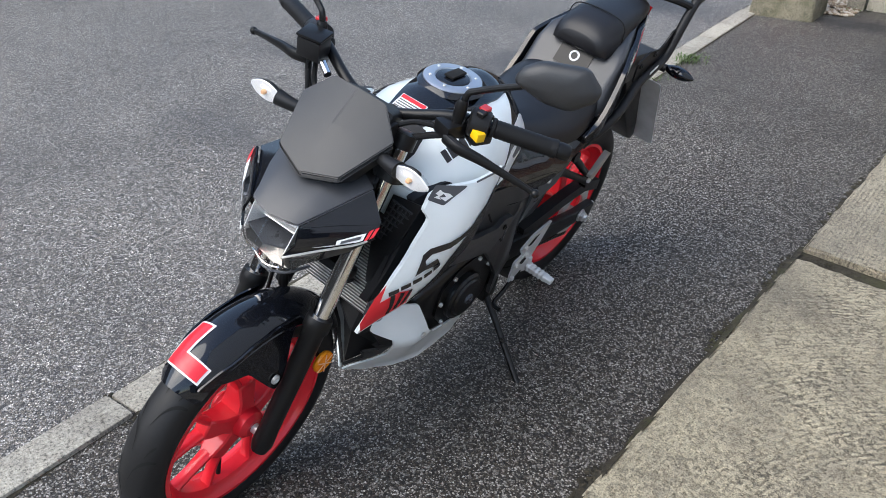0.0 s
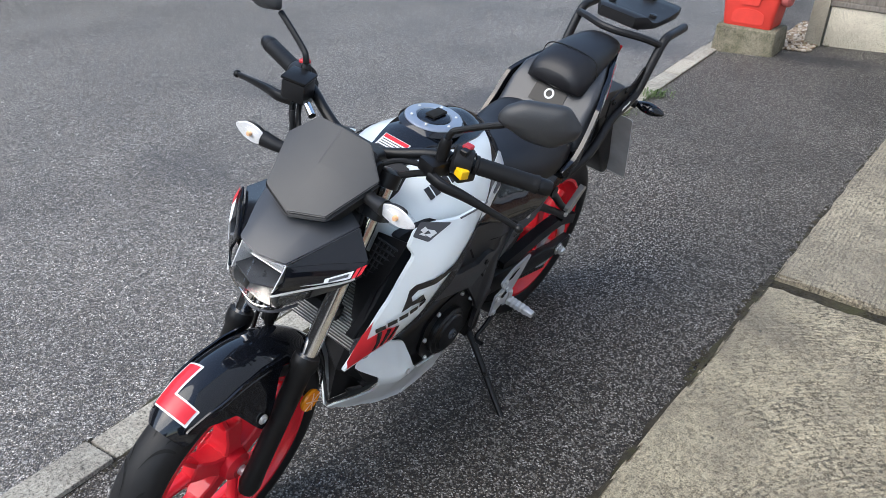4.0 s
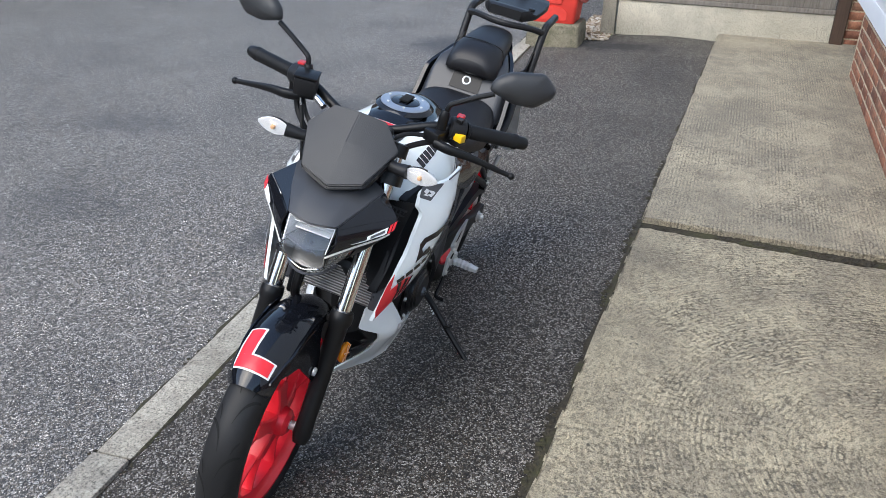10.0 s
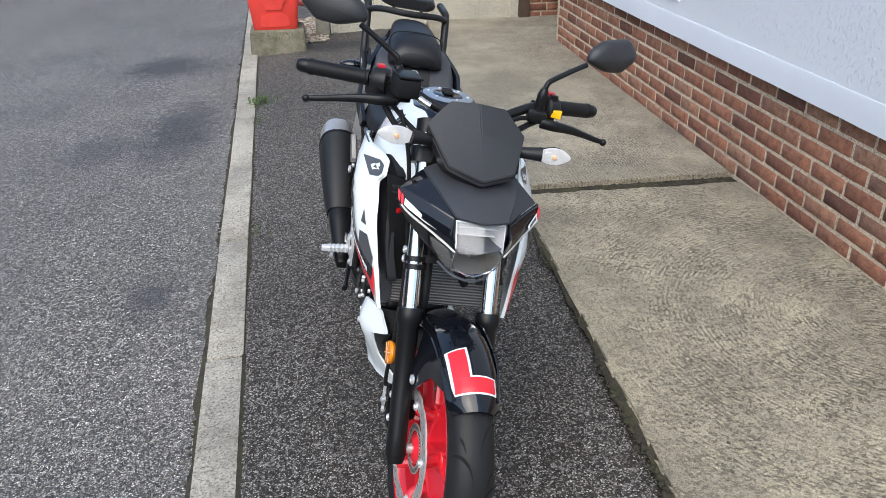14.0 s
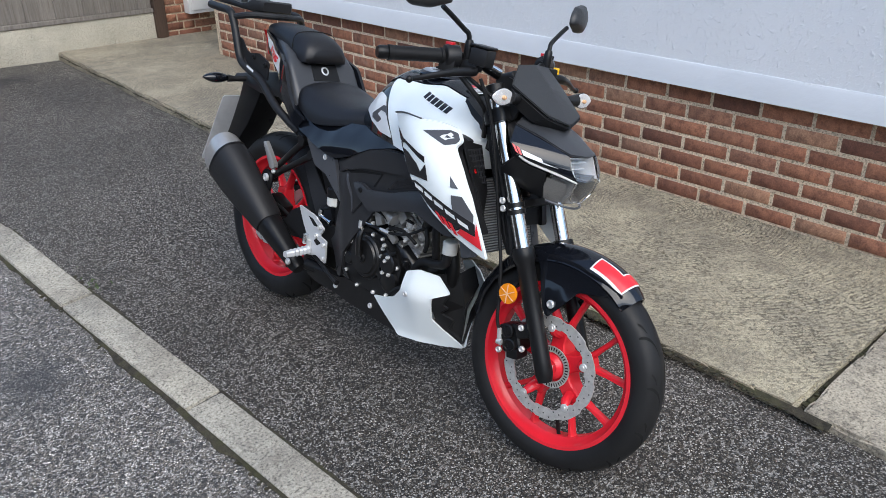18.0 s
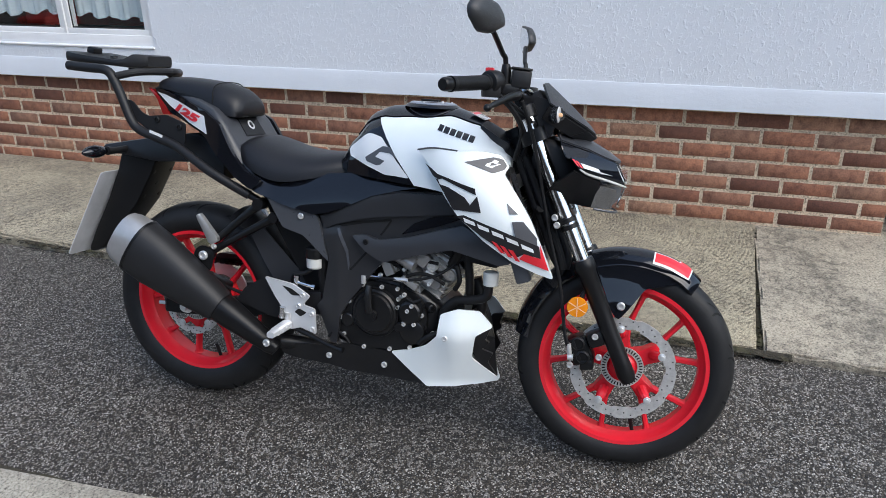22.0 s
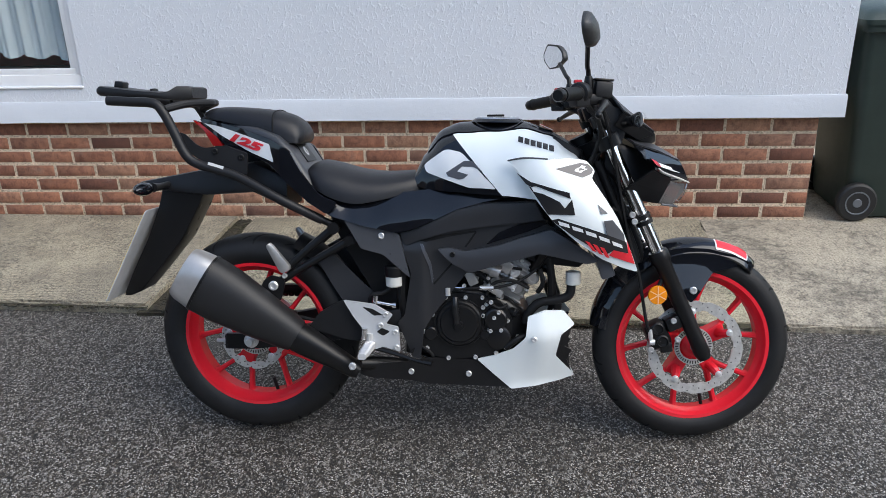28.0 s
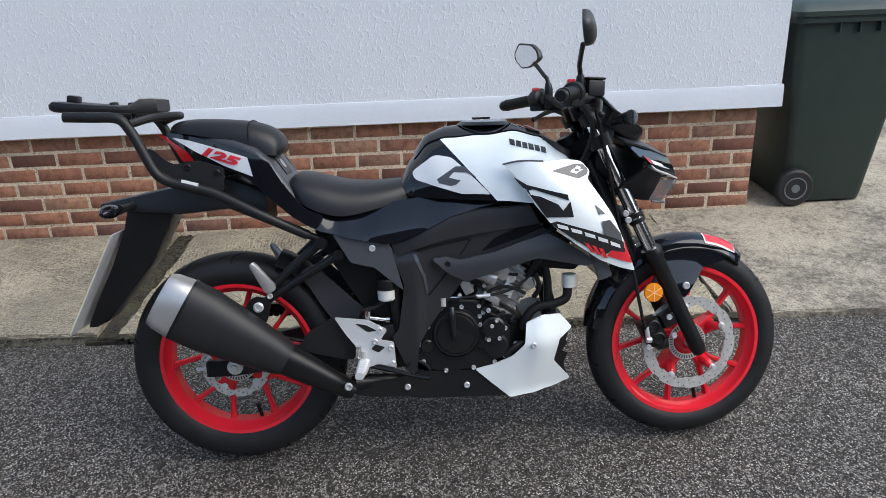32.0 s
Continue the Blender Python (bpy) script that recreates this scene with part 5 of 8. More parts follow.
secs = []
for k in range(25):
    x = 0.53 + 0.355 * k / 24
    w = console_w(x)
    ring = []
    for j in range(13):
        y = w * (1 - j / 6)
        f = 1 - (abs(y) / table(WID, x)) ** (1 / 0.52)
        zt, zb = table(TOP, x), table(LOW, x)
        ring.append((x, y, zb + (zt - zb) * max(0, f) ** 0.4 + 0.004 + 0.006 * (1 - (y / w) ** 2)))
    ring += [(x, y, z - 0.016) for x, y, z in reversed(ring)]
    secs.append(ring)
loft(bm, secs)
console = part("tank_console", bm, "gloss", None, "gloss black console on top of the tank", angle=50)
bm = bmesh.new()
CAPP, CAPN = (0.730, 0, 0.941), (0.02, 0, 1)
lathe(bm, [(0.0, 0.066), (0.010, 0.065), (0.013, 0.060), (0.013, 0.041), (0.010, 0.039), (0.010, 0.0)], CAPP, CAPN, 44)
cap = part("filler_cap", bm, "cap", console, "round brushed filler cap with keyhole flap")
bm = bmesh.new()
lathe(bm, [(0.0100, 0.0385), (0.0125, 0.037), (0.0135, 0.034), (0.0135, 0.0)], CAPP, CAPN, 36)
part("cap_centre", bm, "gloss", console)
bm = bmesh.new()
box(bm, (-0.030, -0.013, 0), (0.020, 0.013, 0.006), 0.003, 2, pose(0.728, 0, 0.956))
part("key_flap", bm, "groove", console)
bm = bmesh.new()
lathe(bm, [(0.009, 0.0665), (0.004, 0.074), (0.0, 0.078)], CAPP, CAPN, 40, closed=True)
part("cap_ring", bm, "gloss", console)
bolts([(0.730 + 0.051 * math.cos(a), 0.051 * math.sin(a), 0.9535) for a in (0.3, 1.35, 2.4, 3.44, 4.5, 5.54)], 0.0035, 0.003, (0, 0, 1), console)
bm = bmesh.new()
box(bm, (-0.020, -0.034, 0), (0.020, 0.034, 0.0012), 0.0, 1, pose(0.868, 0.0, 0.9245, 0, 24, 0))
lab = part("warning_label", bm, "decal_white", console, "white warning label with a red heading and tiny print")
bm = bmesh.new()
box(bm, (-0.0185, -0.032, 0.0013), (-0.009, 0.032, 0.002), 0.0, 1, pose(0.868, 0.0, 0.9245, 0, 24, 0))
part("label_heading", bm, "decal_red", console)
for k in range(4):
    bm = bmesh.new()
    box(bm, (-0.005 + 0.006 * k, -0.030, 0.0013), (-0.003 + 0.006 * k, 0.029 - 0.01 * (k % 2), 0.0019), 0.0, 1, pose(0.868, 0.0, 0.9245, 0, 24, 0))
    part("label_line", bm, "decal_grey", console)
# front instrument surround, black, between tank and yoke
bm = bmesh.new()
loft(bm, [[(x, y, z) for y, z in ((-w, zb), (-w * 0.85, zt), (0, zt + 0.008), (w * 0.85, zt), (w, zb))] for x, w, zb, zt in ((0.885, 0.075, 0.86, 0.905), (0.92, 0.080, 0.83, 0.885), (0.96, 0.075, 0.80, 0.860), (0.985, 0.05, 0.78, 0.83))])
part("tank_nose", bm, "satin", None, "")

# tank graphics
for s in (-1, 1):
    bm = bmesh.new()
    flank(bm, fillet([(0.521, 0.823), (0.534, 0.834), (0.579, 0.866), (0.594, 0.868), (0.629, 0.861), (0.656, 0.836), (0.728, 0.762), (0.690, 0.765), (0.651, 0.765), (0.530, 0.804)], 0.008, 3), tank_y, s, 0.0008, 0.012, 0.0018)
    panel = part("graphic_panel", bm, "decal_white", rear_cover, "white panel on the black tank rear")
    bm = bmesh.new()
    flank(bm, [(0.638, 0.838), (0.661, 0.838), (0.690, 0.809), (0.664, 0.822), (0.632, 0.823), (0.619, 0.809), (0.650, 0.801), (0.637, 0.790), (0.624, 0.787), (0.593, 0.795), (0.587, 0.805)], tank_y, s, 0.0008, 0.012, 0.0028)
    part("emblem", bm, "decal_grey", panel)
    # maker's word as plain bars
    for k in range(6):
        bm = bmesh.new()
        xa = 0.786 + 0.0168 * k
        za = 0.889 - 0.0047 * k
        flank(bm, [(xa, za), (xa + 0.0135, za - 0.0037), (xa + 0.0145, za + 0.0113), (xa + 0.001, za + 0.015)], tank_y, s, 0.0008, 0.012, 0.0015)
        part("word_bar", bm, "decal_black", tank)


# ---- side shrouds
def shroud_y(x, z):
    """A wing with a ridge that runs from the tank down to its tip."""
    across = (x - 0.80) * 0.678 + (z - 0.84) * 0.735
    along = (x - 0.80) * 0.735 - (z - 0.84) * 0.678
    y = table([(-0.05, 0.192), (0.0, 0.202), (0.08, 0.219), (0.15, 0.226), (0.25, 0.214), (0.44, 0.152)], along)
    t = math.hypot(across, 0.018) - 0.018
    return y - t * (0.60 if across > 0 else 0.14)


SHROUD = [(0.757, 0.834), (0.800, 0.838), (0.863, 0.836), (0.925, 0.845), (0.968, 0.842), (0.992, 0.812), (0.981, 0.790), (1.020, 0.735), (1.054, 0.683), (1.090, 0.605), (1.118, 0.538), (1.070, 0.550), (1.014, 0.570), (0.945, 0.612), (0.878, 0.667), (0.840, 0.715), (0.781, 0.810)]
for s in (-1, 1):
    bm = bmesh.new()
    flank(bm, fillet(SHROUD, 0.008, 2), shroud_y, s, 0.009, 0.025, 0.0, 0.17)
    shroud = part("side_shroud", bm, "white", None, "white radiator shroud with black and red graphics", angle=40)
    G = [("logo_patch", "decal_grey", fillet([(0.883, 0.808), (0.951, 0.833), (0.974, 0.831), (0.986, 0.815), (0.981, 0.802), (0.956, 0.788)], 0.004, 2)),
         ("emblem_bar", "decal_white", [(0.938, 0.813), (0.950, 0.820), (0.946, 0.808), (0.962, 0.812), (0.952, 0.802), (0.934, 0.806)]),
         ("emblem_bar", "decal_white", [(0.955, 0.827), (0.966, 0.823), (0.962, 0.817), (0.972, 0.816), (0.958, 0.808), (0.962, 0.814), (0.948, 0.818)]),
         ("arrow", "decal_black", [(0.782, 0.800), (0.818, 0.773), (0.889, 0.749), (0.920, 0.741), (0.924, 0.725), (0.873, 0.744), (0.832, 0.761), (0.820, 0.759), (0.806, 0.768)]),
         ("arrow_block", "decal_black", [(0.813, 0.762), (0.820, 0.759), (0.826, 0.747), (0.851, 0.740), (0.895, 0.717), (0.909, 0.700), (0.927, 0.723), (0.937, 0.683), (0.865, 0.685), (0.852, 0.704), (0.840, 0.723)]),
         ("chip", "decal_grey", [(0.997, 0.717), (1.026, 0.692), (1.007, 0.689)]),
         ("chip", "decal_grey", [(1.014, 0.670), (1.039, 0.676), (1.073, 0.640), (1.076, 0.619), (1.024, 0.631)]),
         ("wedge", "decal_black", [(0.874, 0.670), (0.893, 0.674), (0.953, 0.655), (1.024, 0.634), (1.080, 0.619), (1.086, 0.589), (1.045, 0.594), (1.026, 0.583), (0.999, 0.592), (0.939, 0.625)]),
         ("flash", "decal_red", [(1.045, 0.595), (1.086, 0.588), (1.082, 0.624), (1.107, 0.560), (1.052, 0.575), (1.033, 0.581)])]
    for i in range(3):
        G.append(("flash_stripe", "decal_red", [(0.966 + 0.0205 * i, 0.617 - 0.0075 * i), (0.978 + 0.0205 * i, 0.613 - 0.0065 * i), (0.999 + 0.0185 * i, 0.589 - 0.0075 * i), (0.988 + 0.0185 * i, 0.591 - 0.0075 * i)]))
    for i in range(5):
        xa, za = 0.890 + 0.0365 * i, 0.668 - 0.0122 * i
        G.append(("word_bar", "decal_white", [(xa + 0.002, za), (xa + 0.031, za - 0.0085), (xa + 0.034, za - 0.018), (xa + 0.006, za - 0.0105)]))
    if s > 0:
        # the left side carries its graphics further towards the rear edge
        G = [("logo_patch", "decal_grey", fillet([(0.887, 0.836), (0.955, 0.858), (0.980, 0.834), (0.950, 0.812)], 0.004, 2)),
             ("emblem_bar", "decal_white", [(0.930, 0.832), (0.944, 0.839), (0.940, 0.828), (0.954, 0.831), (0.944, 0.820), (0.926, 0.825)]),
             ("emblem_bar", "decal_white", [(0.948, 0.846), (0.960, 0.842), (0.956, 0.836), (0.966, 0.835), (0.952, 0.826), (0.955, 0.833), (0.942, 0.837)]),
             ("rear_band", "decal_black", [(0.784, 0.806), (0.800, 0.797), (0.862, 0.756), (0.887, 0.738), (0.920, 0.690), (0.949, 0.644), (0.990, 0.605), (1.012, 0.582), (0.948, 0.614), (0.880, 0.668), (0.842, 0.716)]),
             ("arrow", "decal_black", [(1.021, 0.669), (1.003, 0.715), (0.988, 0.725), (0.947, 0.727), (0.887, 0.742), (0.900, 0.724), (0.945, 0.712), (0.986, 0.711), (1.000, 0.700), (0.999, 0.688), (0.974, 0.696), (0.965, 0.679), (1.002, 0.679)]),
             ("flash", "decal_red", [(1.072, 0.662), (1.090, 0.634), (1.116, 0.572), (1.112, 0.549), (1.060, 0.566), (1.014, 0.586), (1.020, 0.630), (1.048, 0.636), (1.082, 0.618)])]
        for i in range(3):
            G.append(("flash_stripe", "decal_black", [(1.020 + 0.018 * i, 0.634 - 0.001 * i), (1.028 + 0.018 * i, 0.635 - 0.002 * i), (1.030 + 0.015 * i, 0.586 - 0.007 * i), (1.022 + 0.015 * i, 0.588 - 0.007 * i)]))
        for i in range(5):
            xa, za = 0.966 + 0.0215 * i, 0.683 - 0.0085 * i
            G.append(("word_bar", "decal_black", [(xa, za), (xa + 0.0175, za - 0.006), (xa + 0.0165, za - 0.016), (xa - 0.001, za - 0.010)]))
    for i, (nm, mat, poly) in enumerate(G):
        bm = bmesh.new()
        flank(bm, poly, shroud_y, s, 0.0006, 0.025, 0.0010 + 0.00035 * i, 0.17)
        part(nm, bm, mat, shroud)
    # edge seam along the top of the shroud
    bm = bmesh.new()
    tube(bm, [(x, s * (shroud_y(x, z) + 0.001), z + 0.33 * (shroud_y(x, z) - 0.17)) for x, z in ((0.757, 0.834), (0.80, 0.839), (0.863, 0.837))], 0.0022, 6)
    part("seam", bm, "decal_grey", shroud)
    # dark duct inside the shroud
    bm = bmesh.new()
    flank(bm, fillet([(0.900, 0.835), (0.985, 0.812), (0.972, 0.790), (1.030, 0.700), (1.080, 0.585), (1.02, 0.585), (0.93, 0.64), (0.86, 0.72), (0.83, 0.80)], 0.01, 2), lambda x, z: shroud_y(x, z) - 0.040, s, 0.02, 0.04)
    duct = part("shroud_duct", bm, "satin", None, "black plastic air duct behind the shroud")
    bm = bmesh.new()
    facets(bm, [(0.985, s * 0.160, 0.815), (0.985, s * 0.085, 0.80), (1.020, s * 0.075, 0.685), (1.035, s * 0.140, 0.700), (1.075, s * 0.135, 0.590), (1.03, s * 0.085, 0.575)], [(0, 1, 2, 3), (3, 2, 5, 4)])
    thicken(bm, 0.004)
    part("duct_front", bm, "satin", duct)
    for k in range(7):
        bm = bmesh.new()
        z = 0.79 - 0.014 * k
        box(bm, (-0.002, -0.028, -0.0022), (0.002, 0.028, 0.0022), 0, 1, pose(0.990 + 0.0043 * k, s * (0.118 - 0.0022 * k), z, 0, 10, -s * 4))
        part("duct_slat", bm, "greyplas", duct)
    for k in range(5):
        bm = bmesh.new()
        box(bm, (-0.002, -0.0015, -0.046), (0.002, 0.0015, 0.046), 0, 1, pose(1.0025, s * (0.092 + 0.0105 * k), 0.748, -s * 9, -17, 0))
        part("duct_slat", bm, "greyplas", duct)

# ---- radiator
bm = bmesh.new()
box(bm, (-0.016, -0.115, -0.10), (0.016, 0.115, 0.10), 0.003, 1, pose(1.005, 0, 0.610, 0, -20, 0))
rad = part("radiator", bm, "fins", None, "grey finned radiator behind the fork")
for y in (-0.128, 0.128):
    bm = bmesh.new()
    box(bm, (-0.020, y - 0.016, -0.105), (0.020, y + 0.016, 0.105), 0.008, 2, pose(1.005, 0, 0.610, 0, -20, 0))
    part("end_tank", bm, "gunmetal", rad)
bm = bmesh.new()
lathe(bm, [(0, 0.016), (0.012, 0.018), (0.02, 0.016), (0.02, 0)], (1.0, -0.128, 0.72), (-0.3, 0, 1), 18)
part("radiator_cap", bm, "taillens", rad)
bm = bmesh.new()
tube(bm, [(1.06, -0.08, 0.70), (1.04, -0.03, 0.66), (1.05, 0.02, 0.63), (1.05, 0.06, 0.58)], 0.010, 10)
part("radiator_hose", bm, "rubber", rad)


# ---- flyscreen, cowl and headlamp
def mirror_facets(name, half, faces, mat, th, label="", parent=None, bev=0.0, angle=24):
    """Facets given for one side (y >= 0), repeated on the other, thickened; one part, or two where the sides do not meet."""
    meet = any(abs(y) < 1e-6 for x, y, z in half)
    made = []
    for sides in (((1, -1),) if meet else ((1,), (-1,))):
        b = bmesh.new()
        for s in sides:
            facets(b, [(x, s * y, z) for x, y, z in half], faces)
        bmesh.ops.remove_doubles(b, verts=b.verts, dist=1e-5)
        bmesh.ops.recalc_face_normals(b, faces=b.faces)
        out = sum(((f.calc_center_median() - Vector((0.95, 0, 0.75))).dot(f.normal) for f in b.faces))
        if out < 0:
            bmesh.ops.reverse_faces(b, faces=b.faces)
        bmesh.ops.solidify(b, geom=b.faces[:], thickness=th)
        if bev:
            bmesh.ops.bevel(b, geom=[e for e in b.edges if len(e.link_faces) == 2 and e.calc_face_angle(0) > 0.2], offset=bev, segments=2, affect="EDGES", clamp_overlap=True)
        made.append(part(name, b, mat, parent, label, True, angle))
    return made[0]


screen = mirror_facets("flyscreen", [(1.042, 0.0, 1.022), (1.038, 0.064, 1.017), (1.064, 0.113, 0.969), (1.161, 0.074, 0.911), (1.181, 0.0, 0.892), (1.103, 0.0, 0.971), (1.090, 0.073, 0.962), (1.171, 0.037, 0.9015)],
                       [(0, 1, 6, 5), (5, 6, 3, 4), (1, 2, 6), (2, 3, 6)], "carbon", 0.005, "black textured flyscreen above the headlamp", bev=0.004, angle=16)
mirror_facets("screen_trim", [(1.062, 0.114, 0.962), (1.162, 0.076, 0.903), (1.173, 0.038, 0.893), (1.183, 0.0, 0.883), (1.158, 0.0, 0.869), (1.145, 0.042, 0.874), (1.115, 0.077, 0.885), (1.042, 0.100, 0.928)],
              [(0, 1, 6, 7), (1, 2, 5, 6), (2, 3, 4, 5)], "satin", 0.006, "", bev=0.003)
mirror_facets("screen_stem", [(1.160, 0.0, 0.872), (1.150, 0.016, 0.874), (1.172, 0.020, 0.850), (1.188, 0.0, 0.848), (1.13, 0.02, 0.85)], [(0, 1, 2, 3), (1, 4, 2)], "greyplas", 0.006, "")
nose = mirror_facets("nose_cowl", [(1.085, 0.0, 0.900), (1.080, 0.062, 0.898), (1.096, 0.112, 0.880), (1.172, 0.0, 0.872), (1.166, 0.046, 0.876), (1.168, 0.088, 0.858), (1.222, 0.0, 0.846), (1.214, 0.040, 0.850), (1.210, 0.069, 0.840), (1.250, 0.0, 0.826), (1.246, 0.032, 0.829), (1.238, 0.058, 0.831)],
                     [(0, 1, 4, 3), (1, 2, 5, 4), (3, 4, 7, 6), (4, 5, 8, 7), (6, 7, 10, 9), (7, 8, 11, 10)], "nosecowl", 0.006, "dark grey nose cowl above the headlamp", bev=0.003)
cowl = mirror_facets("headlamp_cowl", [(1.126, 0.160, 0.843), (1.178, 0.112, 0.838), (1.237, 0.0605, 0.829), (1.148, 0.161, 0.816), (1.200, 0.118, 0.806), (1.252, 0.067, 0.797), (1.172, 0.137, 0.801), (1.222, 0.092, 0.785), (1.267, 0.053, 0.769)],
                     [(0, 1, 4, 3), (1, 2, 5, 4), (3, 4, 7, 6), (4, 5, 8, 7)], "gloss", 0.005, "gloss black headlamp cowl with striped decals", bev=0.003, angle=40)
mirror_facets("cowl_hollow", [(1.096, 0.110, 0.876), (1.168, 0.086, 0.853), (1.237, 0.058, 0.826), (1.120, 0.156, 0.838), (1.176, 0.106, 0.832)],
              [(0, 1, 4, 3), (1, 2, 4)], "gloss", 0.004, "", cowl, angle=40)
mirror_facets("lower_cowl", [(1.140, 0.158, 0.809), (1.170, 0.133, 0.795), (1.206, 0.101, 0.782), (1.090, 0.135, 0.770), (1.150, 0.112, 0.752), (1.192, 0.085, 0.742), (1.060, 0.085, 0.735), (1.130, 0.070, 0.715), (1.182, 0.056, 0.706)],
              [(0, 1, 4, 3), (1, 2, 5, 4), (3, 4, 7, 6), (4, 5, 8, 7)], "satin", 0.006, "", cowl, bev=0.004)

for s in (-1, 1):
    net = [[Vector((x, s * y, z)) for x, y, z in row] for row in (((1.126, 0.160, 0.843), (1.178, 0.112, 0.838), (1.237, 0.0605, 0.829)), ((1.148, 0.161, 0.816), (1.200, 0.118, 0.806), (1.252, 0.067, 0.797)), ((1.172, 0.137, 0.801), (1.222, 0.092, 0.785), (1.267, 0.053, 0.769)))]

    def cw(u, v, lift=0.0016):
        i, j = (0 if u < 0.5 else 1), (0 if v < 0.5 else 1)
        a, b = min(1.0, max(0.0, 2 * u - i)), 2 * v - j
        p = net[j][i].lerp(net[j][i + 1], a).lerp(net[j + 1][i].lerp(net[j + 1][i + 1], a), b)
        return p + Vector((0.5, s * 0.8, 0.35)).normalized() * lift
    for nm, mat, pts, lift in (("stripe", "decal_white", [(0.14, 0.26), (0.5, 0.40), (0.5, 0.50), (0.74, 0.62), (0.5, 0.64), (0.14, 0.47)], 0.0026),
                               ("stripe_tip", "decal_red", [(0.0, 0.10), (0.045, 0.14), (0.055, 0.46), (0.01, 0.40)], 0.0026),
                               ("stripe_tip", "decal_red", [(0.065, 0.16), (0.11, 0.20), (0.12, 0.48), (0.075, 0.47)], 0.0026),
                               ("word_bar", "decal_grey", [(0.19, 0.33), (0.44, 0.42), (0.44, 0.49), (0.19, 0.42)], 0.0034)):
        if nm == "word_bar" and s < 0:
            continue
        bm = bmesh.new()
        ring = []
        for (u0, v0), (u1, v1) in zip(pts, pts[1:] + pts[:1]):
            cut = [0.0] if (u0 - 0.5) * (u1 - 0.5) >= 0 else [0.0, (0.5 - u0) / (u1 - u0)]
            ring += [(u0 + (u1 - u0) * c, v0 + (v1 - v0) * c) for c in cut]
        sheet(bm, ring, lambda u, v: cw(u, v, lift), lambda u, v: (0.5, s * 0.8, 0.3), 0.0005, 0.25)
        part(nm, bm, mat, cowl, "", True)
    bm = bmesh.new()
    tube(bm, [cw(0.0, 0.62, 0.000), cw(0.0, 1.03, -0.001), cw(0.5, 1.05, -0.001), cw(0.98, 1.04, 0.0)], [0.002, 0.0035, 0.0035, 0.002], 6, 4)
    part("clear_strip", bm, "cream", cowl, "", True)
# lamp bowl, lens and bezel
bowl = mirror_facets("lamp_bowl", [(1.195, 0.0, 0.806), (1.190, 0.042, 0.802), (1.232, 0.053, 0.822), (1.244, 0.0, 0.822), (1.186, 0.0, 0.780), (1.188, 0.040, 0.776), (1.260, 0.050, 0.772)],
                     [(3, 2, 1, 0), (0, 1, 5, 4), (1, 2, 6, 5)], "reflector", 0.002, "bright reflector bowl of the headlamp")
mirror_facets("lower_bowl", [(1.186, 0.0, 0.768), (1.188, 0.040, 0.765), (1.256, 0.049, 0.764), (1.254, 0.047, 0.742), (1.228, 0.038, 0.706), (1.234, 0.0, 0.704), (1.186, 0.044, 0.740), (1.188, 0.0, 0.742)],
              [(0, 1, 6, 7), (1, 2, 3, 6), (7, 6, 4, 5), (6, 3, 4)], "lowbowl", 0.002, "", bowl)
for z, w in ((0.806, 0.046), (0.790, 0.042)):
    bm = bmesh.new()
    box(bm, (1.192, -w, z - 0.0015), (1.222, w, z + 0.0015), 0.001, 1)
    part("lamp_rib", bm, "reflector", bowl, "", True)
bm = bmesh.new()
loft(bm, [[(x, y, z) for x, z in ((1.186, 0.768), (1.262 - 0.22 * abs(y), 0.7745 - 0.22 * (0.045 - abs(y))), (1.262 - 0.22 * abs(y), 0.7785 - 0.22 * (0.045 - abs(y))), (1.186, 0.773))] for y in (-0.050, -0.03, -0.012, 0.0, 0.012, 0.03, 0.050)])
part("lamp_divider", bm, "gunmetal", bowl, "", True)
bm = bmesh.new()
lathe(bm, [(0, 0.013), (0.030, 0.012), (0.040, 0.008), (0.042, 0.0)], (1.192, 0, 0.750), (1, 0, 0), 16)
part("bulb_cap", bm, "gunmetal", bowl, "", True)
bm = bmesh.new()
tube(bm, [(1.262, -0.051, 0.764), (1.254, -0.048, 0.735), (1.247, -0.034, 0.718), (1.252, 0.0, 0.709), (1.247, 0.034, 0.718), (1.254, 0.048, 0.735), (1.262, 0.051, 0.764)], 0.0017, 6, 5)
part("lamp_rim", bm, "chrome", bowl, "", True)
lens = mirror_facets("headlamp_lens", [(1.254, 0.0, 0.823), (1.238, 0.0565, 0.826), (1.284, 0.0, 0.777), (1.268, 0.051, 0.768), (1.282, 0.0, 0.742), (1.264, 0.050, 0.738), (1.246, 0.0, 0.697), (1.232, 0.040, 0.702), (1.208, 0.099, 0.778), (1.196, 0.085, 0.742), (1.186, 0.058, 0.706)],
                     [(0, 1, 3, 2), (2, 3, 5, 4), (4, 5, 7, 6), (3, 8, 9, 5), (5, 9, 10, 7)], "lens", 0.003, "clear faceted headlamp lens", bev=0.002)
lens.visible_shadow = False
bm = bmesh.new()
tube(bm, [(1.190, -0.060, 0.706), (1.228, -0.042, 0.700), (1.244, -0.018, 0.696), (1.247, 0.0, 0.695), (1.244, 0.018, 0.696), (1.228, 0.042, 0.700), (1.190, 0.060, 0.706)], 0.0032, 8, 4)
part("lamp_lip", bm, "gunmetal", lens, "", True)
